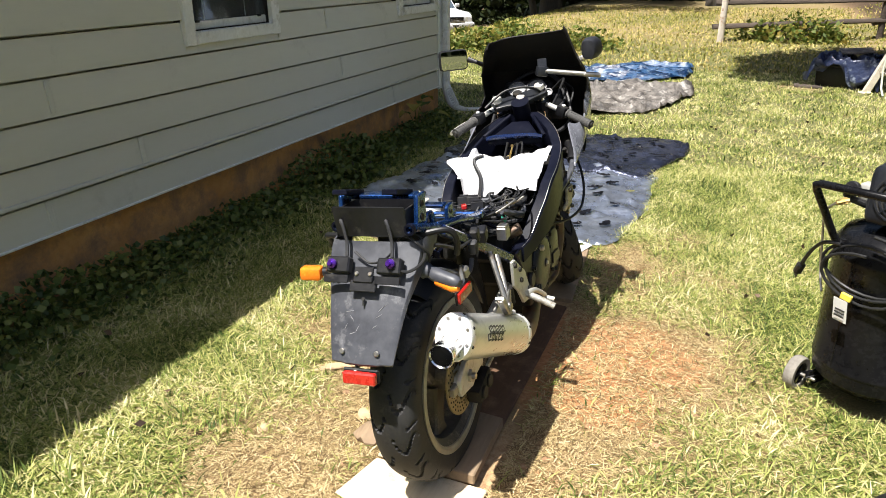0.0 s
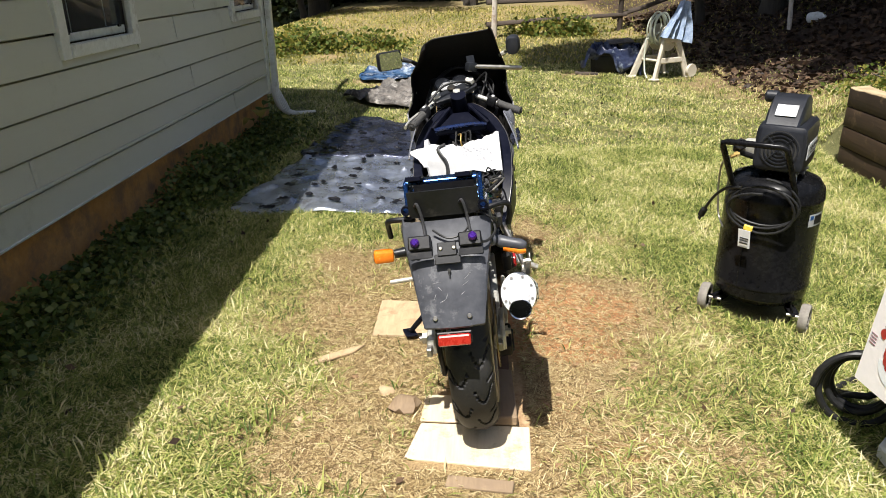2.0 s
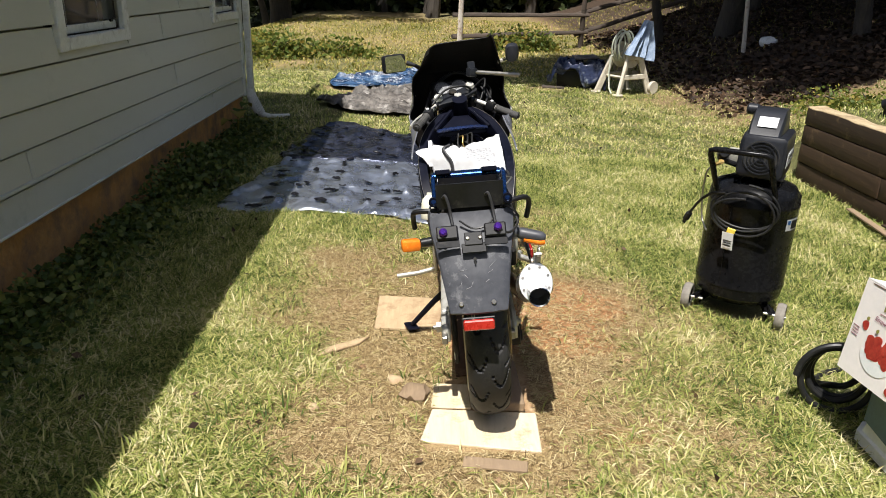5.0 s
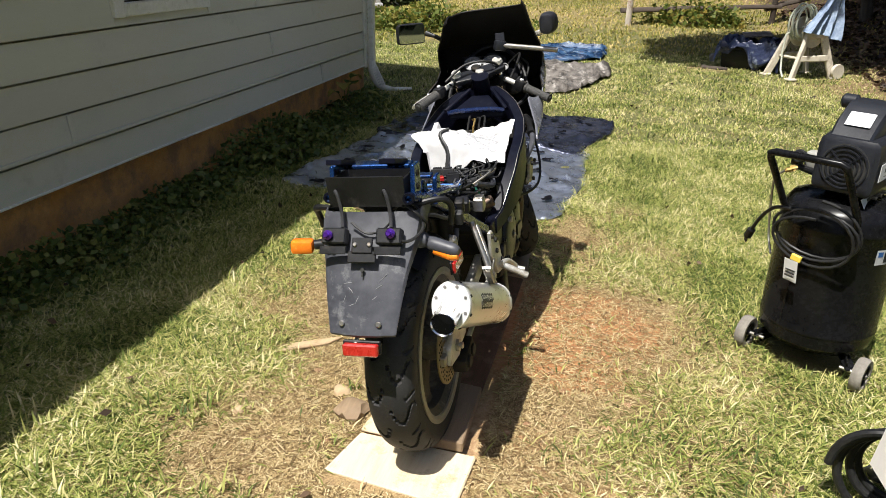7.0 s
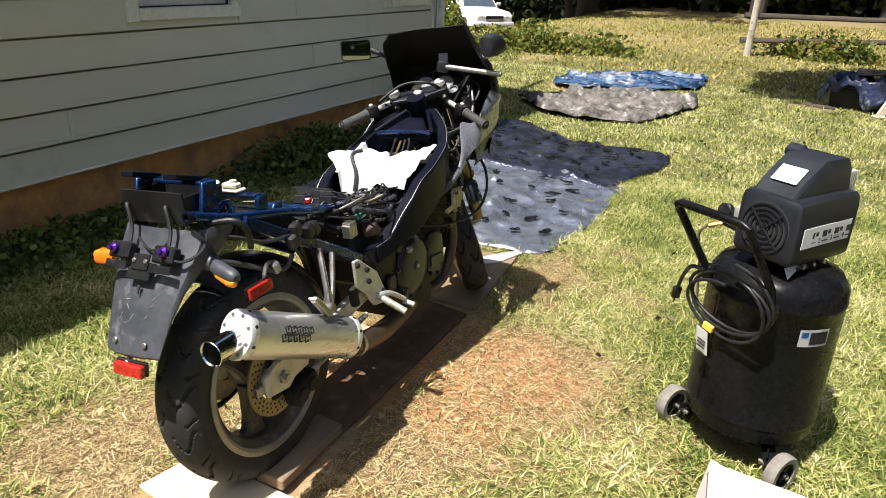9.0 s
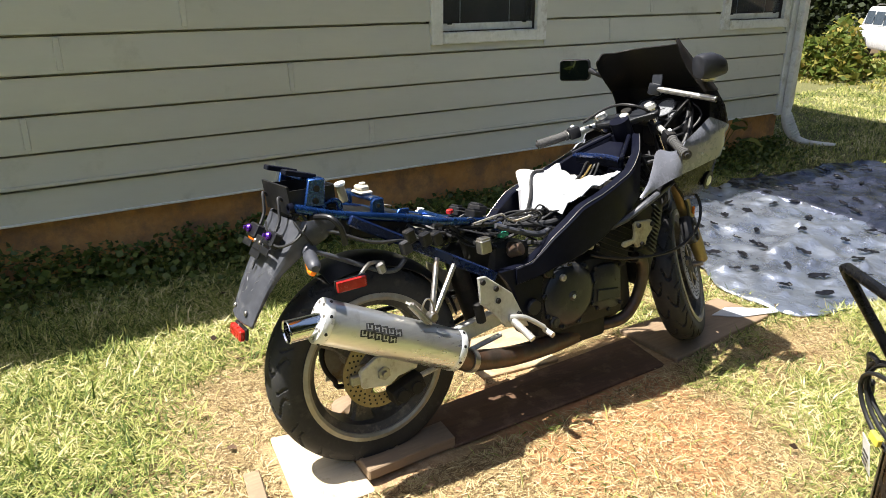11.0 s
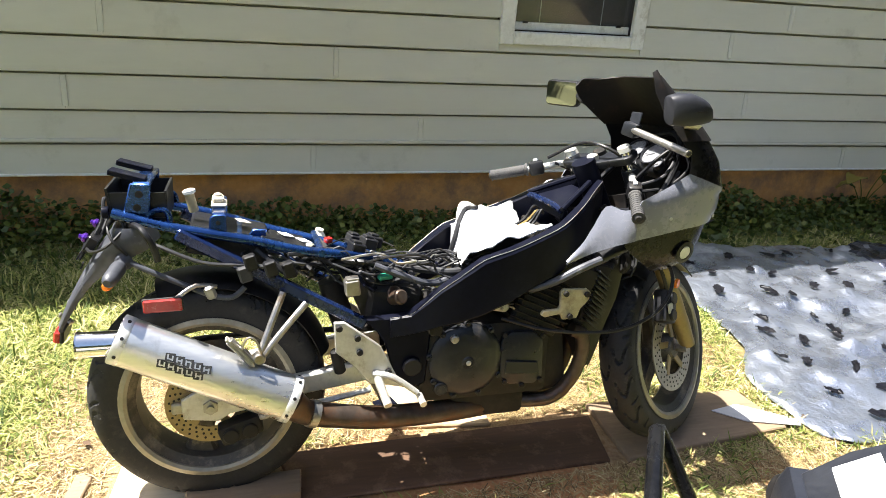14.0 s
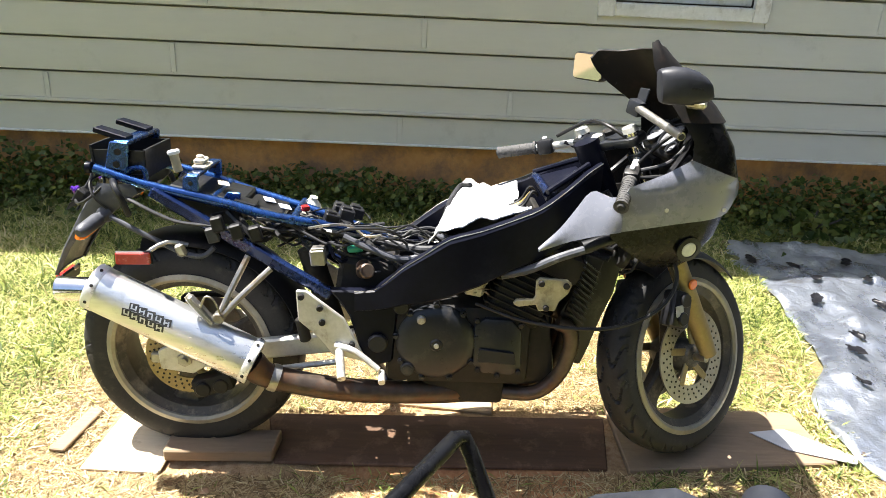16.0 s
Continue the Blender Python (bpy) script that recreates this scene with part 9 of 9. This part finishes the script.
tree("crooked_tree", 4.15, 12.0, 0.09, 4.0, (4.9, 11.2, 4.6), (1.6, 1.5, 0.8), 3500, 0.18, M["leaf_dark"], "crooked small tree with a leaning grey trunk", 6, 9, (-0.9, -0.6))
tree("sapling", 7.3, 9.6, 0.03, 2.0, (7.2, 9.5, 2.2), (0.9, 0.8, 0.7), 700, 0.15, M["leaf_sun"], "thin sapling with broad sunlit leaves", 5, 10)
# far woods
n_ = 110000
u = rs.uniform(0, 1, n_)
x = rs.uniform(-22, 32, n_)
y = 22.5 + 1.6 * wave(x, x * 0, 0.25, 81) + rs.uniform(0, 1, n_) ** 1.6 * 13
y = y + np.where(x > 7, -3.0, 0)
zt = 11.0 + 2.0 * wave(x, y, 0.3, 82)
z = ground_z(x, y) + rs.uniform(0, 1, n_) ** 1.1 * zt
keep = (z < ground_z(x, y) + 1.6) | (z > ground_z(x, y) + 2.4) | (rs.uniform(0, 1, n_) < 0.55)
keep &= ~((x < -6.5) & (y < 31))
p = np.stack([x, y, z], -1)[keep]
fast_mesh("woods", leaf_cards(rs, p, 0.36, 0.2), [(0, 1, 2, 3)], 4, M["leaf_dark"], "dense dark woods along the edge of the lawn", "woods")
# unseen canopy added over the edge of the woods to shade the ground
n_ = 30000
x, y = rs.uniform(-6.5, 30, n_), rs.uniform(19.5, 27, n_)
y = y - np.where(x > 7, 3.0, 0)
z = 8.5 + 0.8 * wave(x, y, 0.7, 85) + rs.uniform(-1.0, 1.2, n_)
fast_mesh("woods_canopy", leaf_cards(rs, np.stack([x, y, z], -1), 0.62, 0.3), [(0, 1, 2, 3)], 4, M["leaf_dark"], "unseen leafy canopy added to shade the edge of the woods", "canopy")
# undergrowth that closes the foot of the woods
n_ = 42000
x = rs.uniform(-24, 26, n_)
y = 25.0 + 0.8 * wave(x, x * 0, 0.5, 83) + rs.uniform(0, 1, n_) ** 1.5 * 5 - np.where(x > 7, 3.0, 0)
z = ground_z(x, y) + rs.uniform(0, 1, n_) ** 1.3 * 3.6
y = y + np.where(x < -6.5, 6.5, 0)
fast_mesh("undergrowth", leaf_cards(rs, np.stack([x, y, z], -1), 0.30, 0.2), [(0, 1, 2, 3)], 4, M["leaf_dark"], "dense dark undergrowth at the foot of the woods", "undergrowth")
n_ = 16000
a = rs.uniform(-0.15, math.pi * 2 - 0.15, n_)
r = rs.uniform(27, 36, n_)
x, y = 1 + r * np.cos(a), r * np.sin(a) - 2
z = rs.uniform(0, 10, n_) + 0.5
k = (y < 16)
p = np.stack([x, y, z + np.maximum(0, ground_z(x, y))], -1)[k]
fast_mesh("distant_trees", leaf_cards(rs, p, 0.9, 0.2), [(0, 1, 2, 3)], 4, M["leaf_dark"], "far trees round the garden", "trees")
tb_ = []
for k in range(46):
    g = random.Random(100 + k)
    x, y = g.uniform(-26, 24), g.uniform(20.5, 31)
    if -7 < x < -2.5 and y < 23 or (x < -5.5 and y < 31):
        continue
    z_ = float(ground_z(x, y))
    tb_.append(tube([(x, y, z_ - 0.2), (x + g.uniform(-0.3, 0.3), y, z_ + 4), (x + g.uniform(-0.8, 0.8), y, z_ + 9)], [g.uniform(0.12, 0.28), 0.14, 0.08], 8))
tagged(part("woods_trunks", joined(*tb_), M["bark"]), "tree trunks standing in the far woods", "trunks", kind="stuff")
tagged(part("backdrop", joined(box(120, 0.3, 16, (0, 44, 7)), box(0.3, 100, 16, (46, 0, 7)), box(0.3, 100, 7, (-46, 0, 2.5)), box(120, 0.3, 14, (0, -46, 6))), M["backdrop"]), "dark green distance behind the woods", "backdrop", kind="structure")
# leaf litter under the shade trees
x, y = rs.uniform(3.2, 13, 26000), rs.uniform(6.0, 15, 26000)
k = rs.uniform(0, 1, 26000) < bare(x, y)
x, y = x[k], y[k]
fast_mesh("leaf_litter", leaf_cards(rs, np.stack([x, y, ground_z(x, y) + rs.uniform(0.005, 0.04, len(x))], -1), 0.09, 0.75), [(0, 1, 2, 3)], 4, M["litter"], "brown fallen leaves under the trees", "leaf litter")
x, y = rs.uniform(-1.8, 2.9, 160), rs.uniform(-1.5, 8, 160)
k = free(x, y)
x, y = x[k], y[k]
fast_mesh("fallen_leaves", leaf_cards(rs, np.stack([x, y, ground_z(x, y) + rs.uniform(0.02, 0.04, len(x))], -1), 0.034, 0.45), [(0, 1, 2, 3)], 4, M["litter"], "a few curled dry leaves on the lawn", "leaves")
# clods and small stones in the bare soil
srng = random.Random(21)
st_ = []
for k in range(150):
    x, y = srng.gauss(0.28, 0.32), srng.gauss(0.7, 0.75)
    if float(bare(x, y)) < 0.5 or not bool(free(np.array(x), np.array(y))):
        continue
    r_ = srng.uniform(0.006, 0.018)
    bm = bmesh.new()
    bmesh.ops.create_icosphere(bm, subdivisions=1, radius=r_)
    for v in bm.verts:
        v.co = v.co * (1 + 0.35 * noise.noise(v.co * 90 + Vector((k, 0, 0))))
        v.co.z *= 0.65
    st_.append(moved(bm, pose(x, y, float(ground_z(x, y)) + r_ * 0.3, 0, 0, srng.uniform(0, 360))))
tagged(part("soil_clods", joined(*st_), M["soil_clod"]), "small reddish soil clods and pebbles", "clods", kind="stuff")
for x, y, r_, m_, lb_ in ((-0.19, 0.155, 0.055, "lumber", "broken pale brick chunk in the straw"), (-0.56, 0.06, 0.022, "splinter", "small pale stone in the grass"), (-0.27, 0.26, 0.03, "splinter", "pale broken wood chunk beside the tyre")):
    bm = bmesh.new()
    bmesh.ops.create_icosphere(bm, subdivisions=2, radius=r_)
    for v in bm.verts:
        v.co = v.co * (1 + 0.3 * noise.noise(v.co * 30 + Vector((r_ * 90, 0, 0))))
        v.co.z *= 0.55
    ob = part("stone", bm, M[m_])
    ob.location = (x, y, float(ground_z(x, y)) + r_ * 0.38)
    tagged(ob, lb_, "stone")

# ==== parked car ====
CARZ = -1.14
car = thing("parked_car", "white sport utility car parked beyond the shrubs", "car", pose(-11.3, 26.6, CARZ, 0, 0, -130))


def hull(secs):
    bm = bmesh.new()
    rings = []
    for y, hw, lo, hi, tum in secs:
        rings.append([Vector((a * hw * (tum if b > 0.5 else 1), y, lo + (hi - lo) * b)) for a, b in ((-0.95, 0), (0.95, 0), (1, 0.12), (1.0, 0.55), (0.97, 0.9), (0.88, 1), (-0.88, 1), (-0.97, 0.9), (-1.0, 0.55), (-1, 0.12))])
    ring_skin(bm, rings)
    return bm


body = part("body", hull(((-2.25, 0.84, 0.45, 0.95, 1), (-2.18, 0.90, 0.38, 1.08, 1), (-1.2, 0.92, 0.34, 1.10, 1), (0.7, 0.92, 0.34, 1.08, 1), (1.0, 0.91, 0.34, 1.03, 0.98), (2.0, 0.89, 0.36, 0.97, 0.96), (2.2, 0.85, 0.40, 0.88, 0.95), (2.28, 0.78, 0.45, 0.80, 0.95))), M["car_white"], car, "white painted body")
cabin = part("cabin", hull(((-2.12, 0.80, 1.05, 1.30, 0.95), (-1.95, 0.82, 1.05, 1.74, 0.84), (-0.4, 0.83, 1.05, 1.79, 0.84), (0.25, 0.83, 1.05, 1.73, 0.84), (0.42, 0.83, 1.05, 1.62, 0.86), (1.0, 0.82, 1.03, 1.06, 0.95))), M["car_white"], car)
part("windscreen", plate([(-0.70, 0.0), (0.70, 0.0), (0.60, 0.70), (-0.60, 0.70)], 0.012, Matrix.Translation((0, 0.985, 1.085)) @ pose(0, 0, 0, 133)), M["car_glass"], car, "sky-lit windscreen")
for s in (-1, 1):
    for y0_, y1_ in ((-0.30, 0.42), (-1.10, -0.38), (-1.85, -1.18)):
        part("side_window", plate([(y0_, 1.16), (y1_, 1.16), (min(y1_, 0.25) - 0.05, 1.60), (y0_ + 0.03, 1.60)], 0.02, Matrix(((0, -s * 0.16, s, s * 0.995), (1, 0, 0, 0), (0, 1, 0, 0), (0, 0, 0, 1)))), M["car_glass"], car)
    part("wing_mirror", box(0.20, 0.10, 0.14, (s * 1.0, 0.62, 1.16), bevel=0.03, seg=2), M["car_white"], car)
    part("headlamp", box(0.30, 0.06, 0.16, (s * 0.62, 2.24, 0.76), (0, 0, -s * 8), bevel=0.02), M["lens"], car)
    part("roof_bar", tube([(s * 0.60, -1.6, 1.78), (s * 0.60, -1.4, 1.84), (s * 0.60, 0.0, 1.85), (s * 0.60, 0.2, 1.77)], 0.02, 8), M["steel"], car)
    for y_ in (-1.40, 1.42):
        wh = part("wheel", lathe([(0.20, -0.11), (0.33, -0.115), (0.355, -0.06), (0.355, 0.06), (0.33, 0.115), (0.20, 0.11)], 28, (s * 0.84, y_, 0.355), (0, 90, 0), closed=True), M["rubber"], car)
        part("hub", lathe([(0.0, 0.02), (0.20, 0.03), (0.21, 0.0), (0.0, -0.05)], 24, (s * 0.90, y_, 0.355), (0, s * 90, 0)), M["alloy"], wh)
gl = part("grille", box(0.78, 0.05, 0.17, (0, 2.275, 0.74), bevel=0.03), M["plastic"], car)
for k in range(3):
    part("grille_bar", box(0.74, 0.02, 0.014, (0, 2.305, 0.70 + 0.045 * k), bevel=0.004), M["chrome"], gl)
part("bumper", box(1.72, 0.20, 0.24, (0, 2.22, 0.50), bevel=0.06, seg=2), M["car_white"], car)
part("number_plate", box(0.34, 0.02, 0.13, (0, 2.33, 0.50), bevel=0.005), M["white_label"], car)
part("plate_bars", joined(*[box(0.03, 0.004, 0.06, (-0.11 + 0.045 * k, 2.342, 0.50)) for k in range(6)]), M["ink"], car)
